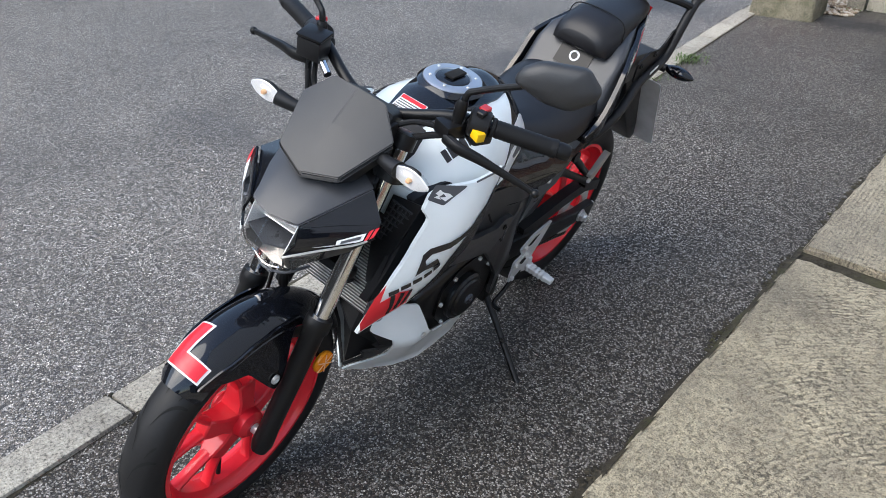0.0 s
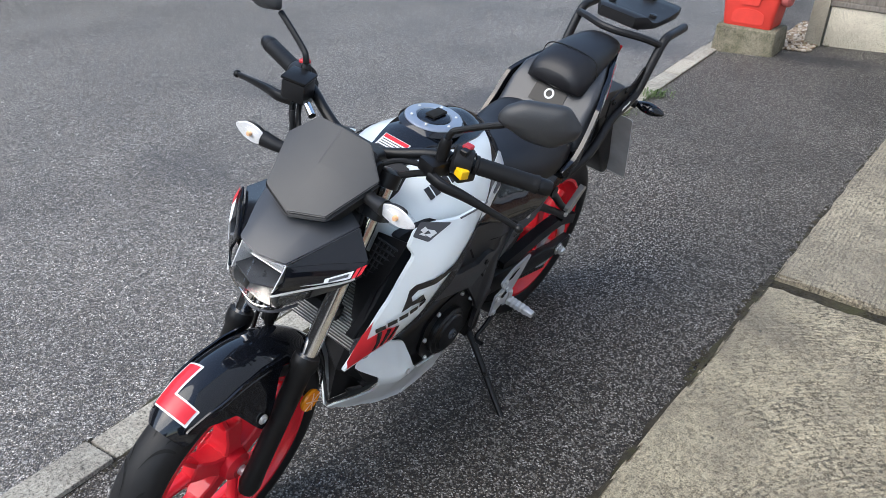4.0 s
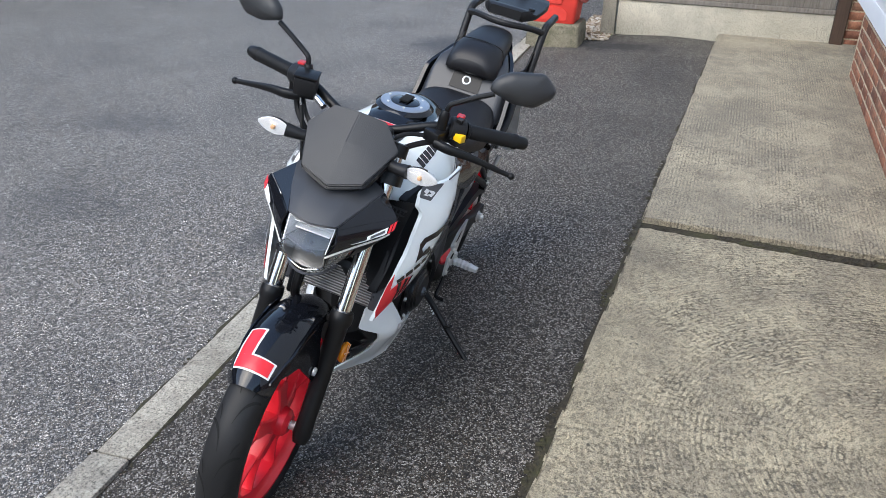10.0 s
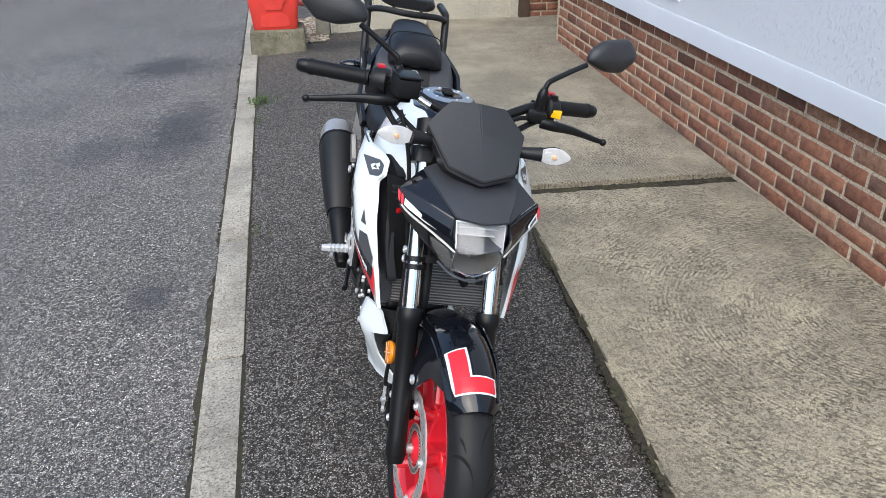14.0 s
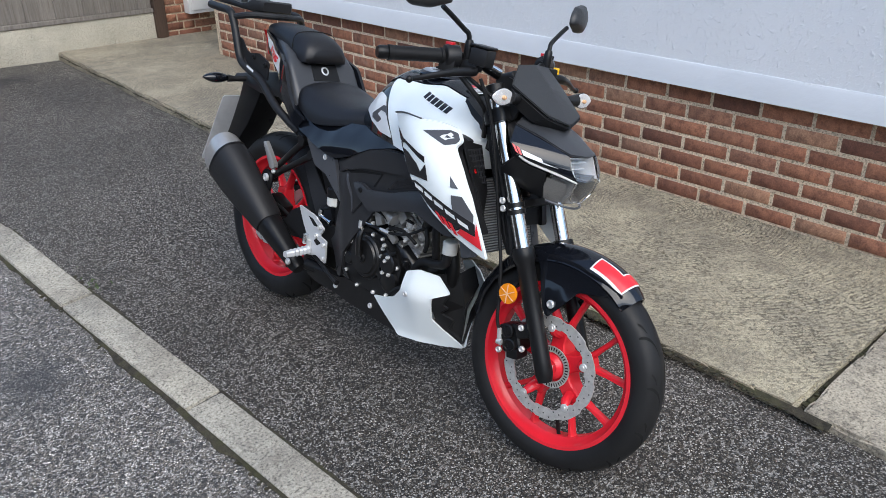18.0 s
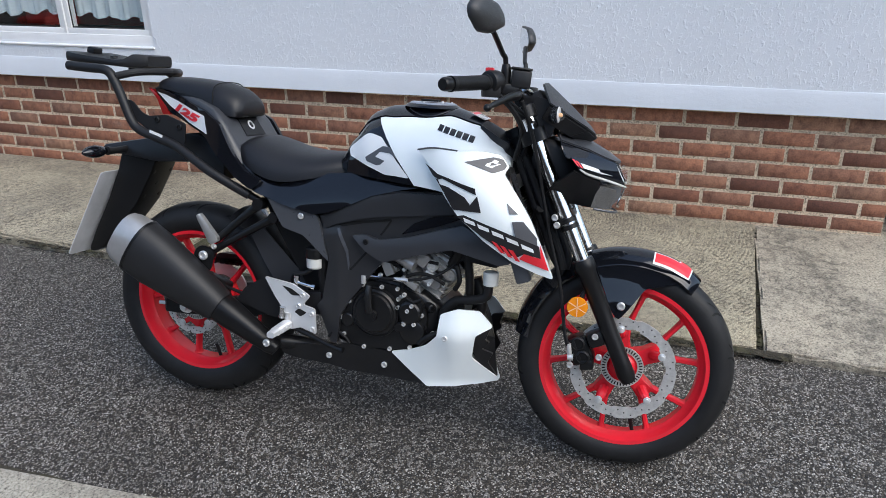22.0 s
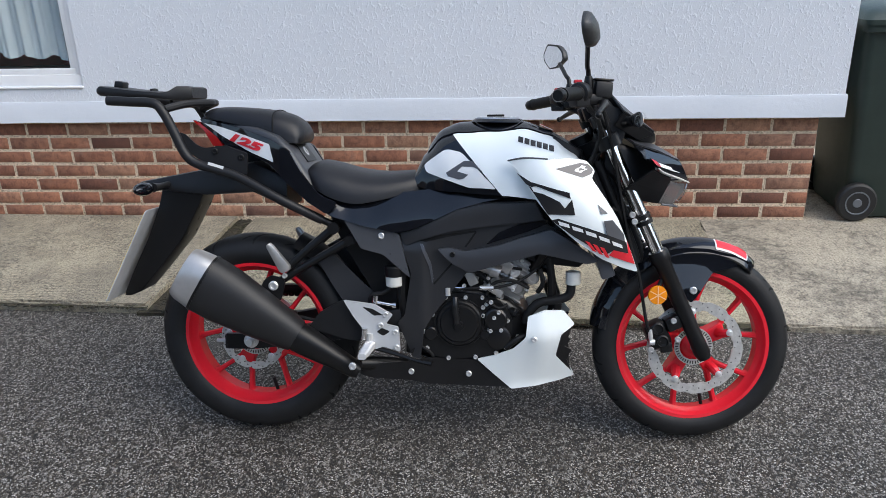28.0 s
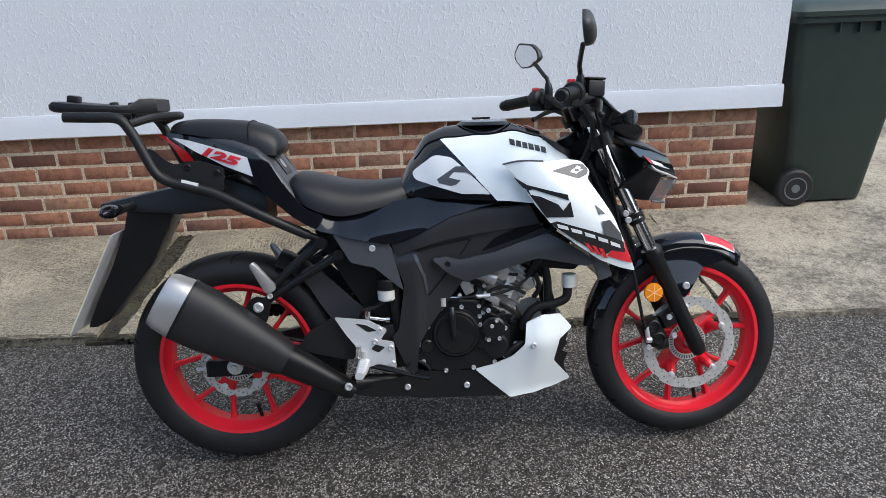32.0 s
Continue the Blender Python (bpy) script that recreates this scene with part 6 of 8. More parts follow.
for s in (-1, 1):
    bm = bmesh.new()
    facets(bm, [(1.242, s * 0.060, 0.758), (1.204, s * 0.092, 0.768), (1.190, s * 0.080, 0.742), (1.182, s * 0.056, 0.708), (1.222, s * 0.042, 0.706), (1.240, s * 0.050, 0.738)], [(0, 1, 2, 5), (2, 3, 4, 5)])
    thicken(bm, 0.003)
    part("lamp_side", bm, "lowbowl", bowl, "", True)
# lamp back and instrument housing
bm = bmesh.new()
loft(bm, [[(x, y, z) for y, z in fillet([(-w, zb), (w, zb), (w, zt), (-w, zt)], 0.02, 3)] for x, w, zb, zt in ((1.025, 0.075, 0.80, 0.885), (1.07, 0.085, 0.765, 0.880), (1.12, 0.080, 0.745, 0.860), (1.17, 0.050, 0.740, 0.835))])
part("lamp_housing", bm, "satin", None, "", True)
bm = bmesh.new()
loft(bm, [[(x, y, z) for y, z in fillet([(-w, zb), (w, zb), (w, zt), (-w, zt)], 0.015, 3)] for x, w, zb, zt in ((0.985, 0.072, 0.955, 0.985), (1.03, 0.080, 0.93, 1.000), (1.07, 0.075, 0.91, 0.955))])
part("instrument_pod", bm, "satin", None, "black instrument housing behind the screen", True)
for s in (-1, 1):
    bm = bmesh.new()
    flank(bm, fillet([(1.020, 0.985), (1.060, 0.975), (1.085, 0.935), (1.070, 0.885), (1.03, 0.86), (1.015, 0.92)], 0.01, 2), lambda x, z: 0.086, s, 0.01, 0.05)
    part("screen_bracket", bm, "satin", None, "", True)
    # front indicators
    bm = bmesh.new()
    tube(bm, [(1.068, s * 0.088, 0.935), (1.082, s * 0.115, 0.938), (1.090, s * 0.150, 0.942)], [0.015, 0.013, 0.017], 12, 4)
    ind = part("front_indicator", bm, "satin", None, "front indicator with clear lens and amber bulb", True)
    c = Vector((1.096, s * 0.180, 0.942))
    bm = bmesh.new()
    secs = []
    for k in range(11):
        f = k / 10
        r = math.sin(math.pi * (0.12 + 0.86 * f)) ** 0.7
        secs.append([c + Vector((-0.006 + 0.018 * math.cos(a) * r * 0.9, s * (-0.036 + 0.078 * f), 0.021 * math.sin(a) * r)) for a in (2 * math.pi * j / 16 for j in range(16))])
    back = [[p if p.x < c.x - 0.004 else Vector((c.x - 0.004, p.y, p.z)) for p in q] for q in secs[:7]]
    front = [[Vector((max(p.x, c.x - 0.0035) + (0.004 if p.x > c.x - 0.0035 else 0), p.y, p.z)) if k < 7 else p for p in q] for k, q in enumerate(secs)]
    loft(bm, back)
    part("indicator_shell", bm, "satin", ind, "", True, angle=50)
    bm = bmesh.new()
    loft(bm, front)
    il = part("indicator_lens", bm, "lens", ind, "clear lens", True, angle=50)
    il.visible_shadow = False
    bm = bmesh.new()
    loft(bm, [[Vector((c.x - 0.0030 + (0.002 if p.x > c.x - 0.003 else 0), p.y * 0.97 + c.y * 0.03, p.z * 0.95 + c.z * 0.05)) for p in q] for q in secs])
    part("indicator_reflector", bm, "reflector", ind, "", True)
    bm = bmesh.new()
    lathe(bm, [(0, 0.005), (0.006, 0.0055), (0.009, 0.004), (0.010, 0)], (c.x - 0.002, c.y, c.z - 0.001), (1, 0, 0), 12)
    part("indicator_bulb", bm, "bulb", ind, "", True)


# ---- handlebar, controls and mirrors
for s in (-1, 1):
    bm = bmesh.new()
    tube(bm, [(0.985, 0, 0.972), (0.985, s * 0.045, 0.972), (0.978, s * 0.085, 0.985), (0.955, s * 0.150, 1.008), (0.932, s * 0.200, 1.010), (0.880, s * 0.315, 1.003)], 0.0112, 12, 5)
    part("handlebar", bm, "black", None, "black tubular handlebar", True)
    a, b = Vector((0.921, s * 0.224, 1.0092)), Vector((0.862, s * (0.352 if s < 0 else 0.338), 0.9995))
    d = (b - a).normalized()
    L = (b - a).length
    bm = bmesh.new()
    prof = [(0.0, 0.012), (0.0, 0.0195), (0.006, 0.0195), (0.008, 0.0168)]
    for k in range(14):
        h = 0.010 + (L - 0.016) * k / 14
        prof += [(h, 0.0168), (h + 0.004, 0.0176)]
    prof += [(L - 0.006, 0.0185), (L, 0.0185), (L, 0.011)]
    lathe(bm, prof, a, d, 22)
    grip = part("grip", bm, "rubber", None, "ribbed black rubber grip", True)
    bm = bmesh.new()
    lathe(bm, [(0.0, 0.011), (0.0, 0.0155), (0.004, 0.0165), (0.020, 0.0160), (0.026, 0.013), (0.026, 0.0)], b + d * 0.001, d, 22)
    part("bar_end", bm, "black", grip, "", True)
    # switch housing
    c = a - d * 0.022
    bm = bmesh.new()
    lathe(bm, [(-0.022, 0.0), (-0.022, 0.022), (-0.018, 0.028), (0.010, 0.029), (0.016, 0.026), (0.018, 0.018), (0.018, 0.0)], c, d, 22)
    box(bm, (-0.026, -0.020, -0.030), (0.016, 0.020, 0.010), 0.006, 2, Matrix.Translation(c + Vector((0.004, 0, -0.006))) @ Matrix.Rotation(-s * 0.42, 4, "Z"))
    sw = part("switch_housing", bm, "satin", None, "black switch housing", True)
    if s > 0:
        bm = bmesh.new()
        box(bm, (-0.010, -0.012, -0.009), (0.008, 0.012, 0.009), 0.002, 2, Matrix.Translation(c + Vector((-0.002, 0.014, -0.008)) + Vector((0.028, 0, 0.0))) @ Matrix.Rotation(-0.42, 4, "Z"))
        part("yellow_switch", bm, "yellow", sw, "yellow passing switch", True)
        bm = bmesh.new()
        box(bm, (-0.009, -0.008, -0.006), (0.009, 0.008, 0.006), 0.002, 1, Matrix.Translation(c + Vector((0.010, 0.004, 0.026))))
        box(bm, (-0.006, -0.006, -0.005), (0.006, 0.006, 0.005), 0.002, 1, Matrix.Translation(c + Vector((-0.024, 0.006, 0.008))))
        part("rocker", bm, "black", sw, "", True)
    bm = bmesh.new()
    box(bm, (-0.010, -0.009, -0.004), (0.010, 0.009, 0.006), 0.002, 1, Matrix.Translation(c + Vector((-0.006, 0, 0.028))))
    part("red_switch", bm, "redswitch", sw, "", True)
    # lever bracket and lever
    bm = bmesh.new()
    box(bm, (-0.014, -0.022, -0.016), (0.034, 0.022, 0.012), 0.006, 2, Matrix.Translation((0.958, s * 0.168, 0.998)) @ Matrix.Rotation(-s * 0.3, 4, "Z"))
    rod(bm, (0.945, s * 0.158, 1.008), (0.945, s * 0.186, 1.008), 0.0165, 14)
    br = part("lever_bracket", bm, "black", None, "", True)
    bm = bmesh.new()
    tube(bm, [(0.988, s * 0.172, 0.985), (0.995, s * 0.205, 0.983), (0.985, s * 0.245, 0.978), (0.972, s * 0.290, 0.968), (0.958, s * 0.330, 0.957), (0.953, s * 0.355, 0.952)], [0.0125, 0.0125, 0.0105, 0.008, 0.0068, 0.006], 10, 4, 0.8)
    lathe(bm, [(-0.009, 0.0), (-0.008, 0.004), (-0.004, 0.008), (0.0, 0.009), (0.004, 0.008), (0.008, 0.004), (0.009, 0.0)], (0.952, s * 0.360, 0.951), (0, s, 0), 12)
    part("brake_lever" if s < 0 else "clutch_lever", bm, "black", None, "black hand lever with ball end", True)
    # mirror: stem and leaf-shaped head
    bm = bmesh.new()
    tube(bm, [(0.958, s * 0.172, 1.005), (0.958, s * 0.172, 1.040), (0.957, s * 0.174, 1.056)], [0.012, 0.0125, 0.009], 12, 3)
    tube(bm, [(0.957, s * 0.174, 1.050), (0.955, s * 0.178, 1.070), (0.950, s * 0.192, 1.080), (0.943, s * 0.235, 1.106), (0.938, s * 0.268, 1.124)], 0.0064, 10, 4)
    stem = part("mirror", bm, "black", None, "black mirror on a thin bent stem", True)
    out = fillet([(-0.076, 0.000), (-0.020, -0.024), (0.030, -0.030), (0.072, -0.010), (0.078, 0.006), (0.050, 0.034), (-0.030, 0.034), (-0.064, 0.020)], 0.011, 4)
    ring = [Vector((u, v, 0)) for u, v in out]
    mo = Vector((0.930, s * 0.325, 1.147))
    e1 = Vector((-0.36, s * 1.0, 0.16)).normalized()
    nb = Vector((-1.0, -s * 0.36, -0.06)).normalized()
    e2 = e1.cross(nb) * (1 if s < 0 else -1)
    if e2.z < 0:
        e2 = -e2
    bm = bmesh.new()
    secs = []
    for k, (sc, dp) in enumerate(((0.90, 0.004), (0.99, 0.004), (1.0, 0.0), (0.985, -0.006), (0.90, -0.014), (0.70, -0.020), (0.35, -0.024), (0.02, -0.025))):
        secs.append([mo + e1 * (p.x * sc) + e2 * (p.y * sc * 1.25) + nb * dp for p in ring])
    loft(bm, secs)
    part("mirror_shell", bm, "carbon", stem, "", True, angle=50)
    bm = bmesh.new()
    sheet(bm, [(p.x * 0.88, p.y * 1.10) for p in ring], lambda u, v: mo + e1 * u + e2 * v + nb * 0.0055, lambda u, v: nb, 0.001, 0.2)
    part("mirror_glass", bm, "mirror", stem, "mirror glass", True)
# fluid reservoir on the right, cables
bm = bmesh.new()
box(bm, (-0.024, -0.026, -0.020), (0.024, 0.026, 0.022), 0.006, 2, pose(0.993, -0.158, 1.020, 0, 4, 12))
resv = part("brake_reservoir", bm, "satin", None, "square black brake fluid reservoir", True)
bm = bmesh.new()
box(bm, (-0.026, -0.028, 0.0), (0.026, 0.028, 0.006), 0.003, 2, pose(0.993, -0.158, 1.043, 0, 4, 12))
part("reservoir_lid", bm, "black", resv, "", True)
bm = bmesh.new()
rod(bm, (1.0, -0.125, 1.0), (1.012, -0.10, 0.99), 0.008)
part("banjo_bolt", bm, "chrome", resv, "", True)
for pts, r in (([(0.975, 0.15, 0.99), (1.0, 0.10, 0.985), (1.03, 0.06, 0.95), (1.02, 0.03, 0.88), (0.98, 0.04, 0.80)], 0.0055), ([(0.95, 0.19, 0.985), (0.985, 0.13, 0.965), (1.01, 0.08, 0.93), (0.99, 0.06, 0.86)], 0.007), ([(0.94, -0.19, 0.985), (0.99, -0.15, 0.95), (1.02, -0.10, 0.91), (1.0, -0.07, 0.83)], 0.0055), ([(0.95, -0.2, 0.98), (0.985, -0.17, 0.94), (1.0, -0.12, 0.89), (0.98, -0.08, 0.82)], 0.007)):
    bm = bmesh.new()
    tube(bm, pts, r, 8, 5)
    part("control_cable", bm, "rubber", None, "", True)
for s in (-1, 1):
    bm = bmesh.new()
    box(bm, (-0.018, -0.014, -0.02), (0.018, 0.014, 0.02), 0.005, 2, pose(0.985, s * 0.04, 0.962, 0, -20, 0))
    part("bar_clamp", bm, "black", None, "", True)


# ---- seats
def cushion(name, rows, label, p=2.6, parent=None):
    """rows: x, half width, lower edge, top at the middle, top's fall to the side."""
    b = bmesh.new()
    secs = []
    for x, w, zl, zt in rows:
        ring = []
        for k in range(21):
            a = math.pi * k / 20
            cy = math.copysign(abs(math.cos(a)) ** (2 / p), math.cos(a))
            ring.append((x, w * cy, zl + (zt - zl) * max(0, math.sin(a)) ** (2 / p)))
        ring += [(x, w * 0.8 * (k / 3 * 2 - 1), zl - 0.004) for k in range(4)]
        secs.append(ring)
    loft(b, secs)
    return part(name, b, "seat", parent, label, angle=55)


def catmull4(rows, n):
    out = []
    for i in range(len(rows) - 1):
        a, b, c, d = (np.array(rows[j]) for j in (max(i - 1, 0), i, i + 1, min(i + 2, len(rows) - 1)))
        for s in range(n):
            t = s / n
            out.append(0.5 * (2 * b + (c - a) * t + (2 * a - 5 * b + 4 * c - d) * t * t + (3 * b - a - 3 * c + d) * t ** 3))
    out.append(np.array(rows[-1]))
    return out


rider = cushion("rider_seat", [tuple(r) for r in catmull4([(0.184, 0.100, 0.800, 0.812), (0.196, 0.120, 0.785, 0.827), (0.222, 0.138, 0.758, 0.833), (0.27, 0.146, 0.733, 0.823), (0.33, 0.144, 0.719, 0.807), (0.40, 0.130, 0.728, 0.799), (0.47, 0.107, 0.744, 0.801), (0.52, 0.082, 0.755, 0.803), (0.545, 0.070, 0.760, 0.790)], 4)], "black vinyl rider seat")
pill = cushion("pillion_seat", [tuple(r) for r in catmull4([(-0.128, 0.040, 0.962, 0.974), (-0.110, 0.058, 0.956, 0.985), (-0.06, 0.070, 0.948, 0.990), (0.02, 0.080, 0.932, 0.986), (0.085, 0.088, 0.912, 0.978), (0.130, 0.089, 0.890, 0.965), (0.158, 0.082, 0.886, 0.947), (0.172, 0.060, 0.896, 0.928)], 4)], "black vinyl pillion seat raised above the rider seat")
bm = bmesh.new()
tube(bm, [(0.088, s * y, z) for s, y, z in ((-1, 0.0885, 0.920), (-1, 0.084, 0.955), (-1, 0.062, 0.9735), (-1, 0.0, 0.9795), (1, 0.062, 0.9735), (1, 0.084, 0.955), (1, 0.0885, 0.920))], 0.0016, 6)
part("seat_seam", bm, "groove", pill)

# ---- tail: centre piece with the seat lock, side panels, lamp
bm = bmesh.new()
loft(bm, [[(x, y, z) for y, z in fillet([(-w, zb), (w, zb), (w * 0.86, zt), (-w * 0.86, zt)], 0.015, 3)] for x, w, zb, zt in ((-0.135, 0.045, 0.935, 0.962), (-0.05, 0.072, 0.885, 0.950), (0.05, 0.116, 0.845, 0.930), (0.11, 0.142, 0.810, 0.908), (0.15, 0.150, 0.780, 0.872), (0.20, 0.146, 0.755, 0.796), (0.25, 0.120, 0.715, 0.738))])
part("tail_centre", bm, "nosecowl", None, "black tail section round the seat lock", angle=40)
bm = bmesh.new()
facets(bm, [(0.136, -0.050, 0.886), (0.136, 0.050, 0.886), (0.175, 0.052, 0.828), (0.175, -0.052, 0.828)], [(0, 1, 2, 3)])
thicken(bm, 0.006)
part("lock_panel", bm, "black")
bm = bmesh.new()
lathe(bm, [(0, 0.016), (0.008, 0.015), (0.009, 0.010), (0.005, 0.009), (0.005, 0.0)], (0.155, 0, 0.856), (0.85, 0, 0.52), 20)
lk = part("seat_lock", bm, "silver", None, "round metal seat lock")
bm = bmesh.new()
lathe(bm, [(0.0052, 0.0085), (0.0058, 0.0085), (0.0058, 0)], (0.155, 0, 0.856), (0.85, 0, 0.52), 16)
part("keyhole", bm, "groove", lk)


def tail_y(x, z):
    return table([(-0.145, 0.050), (-0.05, 0.084), (0.06, 0.126), (0.15, 0.156), (0.22, 0.164), (0.28, 0.158), (0.36, 0.134), (0.6, 0.140), (0.78, 0.150)], x) - 0.10 * max(0.0, z - (0.90 - 0.35 * max(0, x)))


for s in (-1, 1):
    bm = bmesh.new()
    flank(bm, fillet([(-0.143, 0.957), (-0.108, 0.954), (0.0, 0.930), (0.092, 0.900), (0.150, 0.870), (0.190, 0.800), (0.235, 0.745), (0.285, 0.722), (0.255, 0.690), (0.20, 0.727), (0.135, 0.785), (0.090, 0.832), (0.015, 0.862), (-0.055, 0.884), (-0.105, 0.922)], 0.01, 2), tail_y, s, 0.012, 0.03)
    tp = part("tail_panel", bm, "gloss", None, "gloss black tail panel with white and red number decal", angle=40)
    bm = bmesh.new()
    flank(bm, fillet([(-0.125, 0.944), (-0.076, 0.936), (0.019, 0.909), (0.091, 0.886), (0.103, 0.835), (0.023, 0.866), (-0.049, 0.901), (-0.093, 0.926)], 0.003, 2), tail_y, s, 0.0006, 0.03, 0.0012)
    dec = part("number_decal", bm, "decal_white", tp)
    cu = bpy.data.curves.new("number", "FONT")
    cu.body, cu.size, cu.extrude, cu.align_x, cu.align_y, cu.shear = "125", 0.046, 0.0004, "CENTER", "CENTER", 0.35
    cu.space_character, cu.offset = 1.0, 0.0026
    tmp = bpy.data.objects.new("number", cu)
    me = bpy.data.meshes.new_from_object(tmp)
    bpy.data.objects.remove(tmp)
    bm = bmesh.new()
    bm.from_mesh(me)
    bpy.data.meshes.remove(me)
    bmesh.ops.remove_doubles(bm, verts=bm.verts, dist=1e-6)
    ca, sa = math.cos(radians(-18)), math.sin(radians(-18))
    for v in bm.verts:
        u, w = v.co.x * 1.60, v.co.y * 0.72
        if s > 0:
            px, pz = 0.006 - u * ca + w * sa * 0.3, 0.8925 - u * sa + w * ca
        else:
            px, pz = 0.006 + u * ca - w * sa * 0.3, 0.8925 + u * sa + w * ca
        v.co = Vector((px, s * (tail_y(px, pz) + 0.0024 + v.co.z), pz))
    part("number", bm, "decal_red", dec)
    bm = bmesh.new()
    flank(bm, [(-0.161, 0.953), (-0.142, 0.946), (-0.079, 0.904), (-0.062, 0.880), (-0.095, 0.879), (-0.125, 0.922)], lambda x, z: tail_y(x, z) + 0.001, s, 0.02, 0.03)
    part("tail_lamp", bm, "taillens", None, "narrow red tail lamp")
    # gloss strip below the rider seat
    def panel_y(x, z):
        f = min(1.0, max(0.0, (table([(0.18, 0.790), (0.25, 0.742), (0.31, 0.722), (0.36, 0.724), (0.44, 0.744), (0.54, 0.756), (0.8, 0.752)], x) - z) / 0.080))
        base = table([(0.18, 0.128), (0.25, 0.128), (0.33, 0.122), (0.42, 0.108), (0.54, 0.110), (0.66, 0.132), (0.8, 0.148)], x)
        return base + table([(0.18, 0.020), (0.30, 0.038), (0.42, 0.052), (0.55, 0.046), (0.70, 0.022), (0.8, 0.008)], x) * (1 - (1 - f) ** 1.7)

    bm = bmesh.new()
    flank(bm, fillet([(0.210, 0.772), (0.255, 0.740), (0.310, 0.724), (0.36, 0.726), (0.44, 0.746), (0.537, 0.757), (0.66, 0.754), (0.792, 0.744), (0.70, 0.727), (0.619, 0.706), (0.53, 0.664), (0.485, 0.647), (0.444, 0.640), (0.35, 0.660), (0.262, 0.686), (0.200, 0.728)], 0.008, 2), panel_y, s, 0.012, 0.0125)
    part("side_panel", bm, "gloss", None, "gloss black side panel under the seat", angle=40)

    # frame cover
    def cover_y(x, z):
        d = table([(0.45, 0.637), (0.53, 0.664), (0.62, 0.708), (0.70, 0.724), (0.84, 0.728)], x) - z
        fore = smoothstep(0.50, 0.60, x)
        y = 0.128 + 0.018 * smoothstep(0.45, 0.56, x) - 0.014 * smoothstep(0.45, 0.28, z) - 0.006 * smoothstep(0.62, 0.50, z)
        return y - fore * 0.006 * smoothstep(0.0, 0.070, d) + 0.010 * smoothstep(0.545, 0.515, x) * smoothstep(0.62, 0.58, z)
    bm = bmesh.new()
    flank(bm, fillet([(0.450, 0.637), (0.486, 0.645), (0.53, 0.664), (0.619, 0.708), (0.70, 0.724), (0.835, 0.728), (0.864, 0.666), (0.905, 0.640), (0.955, 0.605), (0.93, 0.590), (0.849, 0.590), (0.760, 0.566), (0.652, 0.533), (0.546, 0.395), (0.520, 0.352), (0.509, 0.266), (0.487, 0.266), (0.443, 0.371), (0.464, 0.394), (0.486, 0.518)], 0.006, 2), cover_y, s, 0.012, 0.0125)
    fc = part("frame_cover", bm, "cover", None, "satin black frame cover", angle=40)
    bm = bmesh.new()
    flank(bm, fillet([(0.563, 0.594), (0.600, 0.598), (0.64, 0.588), (0.735, 0.606), (0.80, 0.628), (0.878, 0.650), (0.945, 0.612), (1.010, 0.565), (0.979, 0.556), (0.849, 0.584), (0.760, 0.560), (0.655, 0.528), (0.605, 0.553)], 0.006, 2), lambda x, z: 0.163 + 0.006 * smoothstep(0.60, 0.75, x) - 0.25 * max(0.0, z - 0.575 - 0.18 * max(0.0, x - 0.68)), s, 0.014, 0.015)
    part("cover_wing", bm, "greyplas", fc, "raised dark grey wing on the frame cover")
    bm = bmesh.new()
    flank(bm, fillet([(0.456, 0.634), (0.486, 0.642), (0.53, 0.660), (0.619, 0.704), (0.70, 0.720), (0.833, 0.724), (0.858, 0.677), (0.753, 0.664), (0.652, 0.652), (0.595, 0.643), (0.511, 0.618), (0.474, 0.600)], 0.004, 2), lambda x, z: 0.137 + 0.018 * smoothstep(0.45, 0.56, x) - 0.10 * max(0.0, z - table([(0.45, 0.620), (0.53, 0.643), (0.62, 0.688), (0.70, 0.704), (0.84, 0.708)], x)), s, 0.010, 0.0125)
    part("cover_beam", bm, "cover", fc)
    for nm, mt, poly, lf in (("cover_groove", "groove", [(0.513, 0.615), (0.560, 0.629), (0.670, 0.645), (0.672, 0.640), (0.590, 0.626), (0.530, 0.612)], 0.0016),
                             ("cover_slash", "gloss", fillet([(0.700, 0.606), (0.735, 0.640), (0.789, 0.662), (0.870, 0.676), (0.868, 0.664), (0.810, 0.640)], 0.004, 2), 0.0030),
                             ("cover_crease", "gunmetal", [(0.513, 0.606), (0.522, 0.606), (0.545, 0.545), (0.550, 0.505), (0.546, 0.490), (0.538, 0.540)], 0.0024),
                             ("cover_groove", "groove", [(0.549, 0.492), (0.605, 0.556), (0.609, 0.553), (0.553, 0.488)], 0.0020),
                             ("cover_groove", "groove", [(0.668, 0.641), (0.648, 0.612), (0.638, 0.598), (0.643, 0.597), (0.654, 0.611), (0.673, 0.640)], 0.0020)):
        bm = bmesh.new()
        flank(bm, poly, cover_y, s, 0.0012, 0.0125, lf)
        part(nm, bm, mt, fc)
    bolts([(0.606, s * 0.162, 0.580)], 0.008, 0.004, (0, s, 0), fc, "black")
    # second cover behind it
    bm = bmesh.new()
    flank(bm, fillet([(0.300, 0.676), (0.360, 0.663), (0.444, 0.640), (0.455, 0.632), (0.478, 0.530), (0.484, 0.505), (0.440, 0.545), (0.408, 0.575), (0.345, 0.592)], 0.006, 2), lambda x, z: 0.152 - 0.10 * max(0.0, 0.66 - z), s, 0.012, 0.02)
    sc = part("rear_frame_cover", bm, "gunmetal", None, "")
    bolts([(0.405, s * 0.150, 0.630)], 0.009, 0.004, (0, s, 0), sc, "steel")
    bm = bmesh.new()
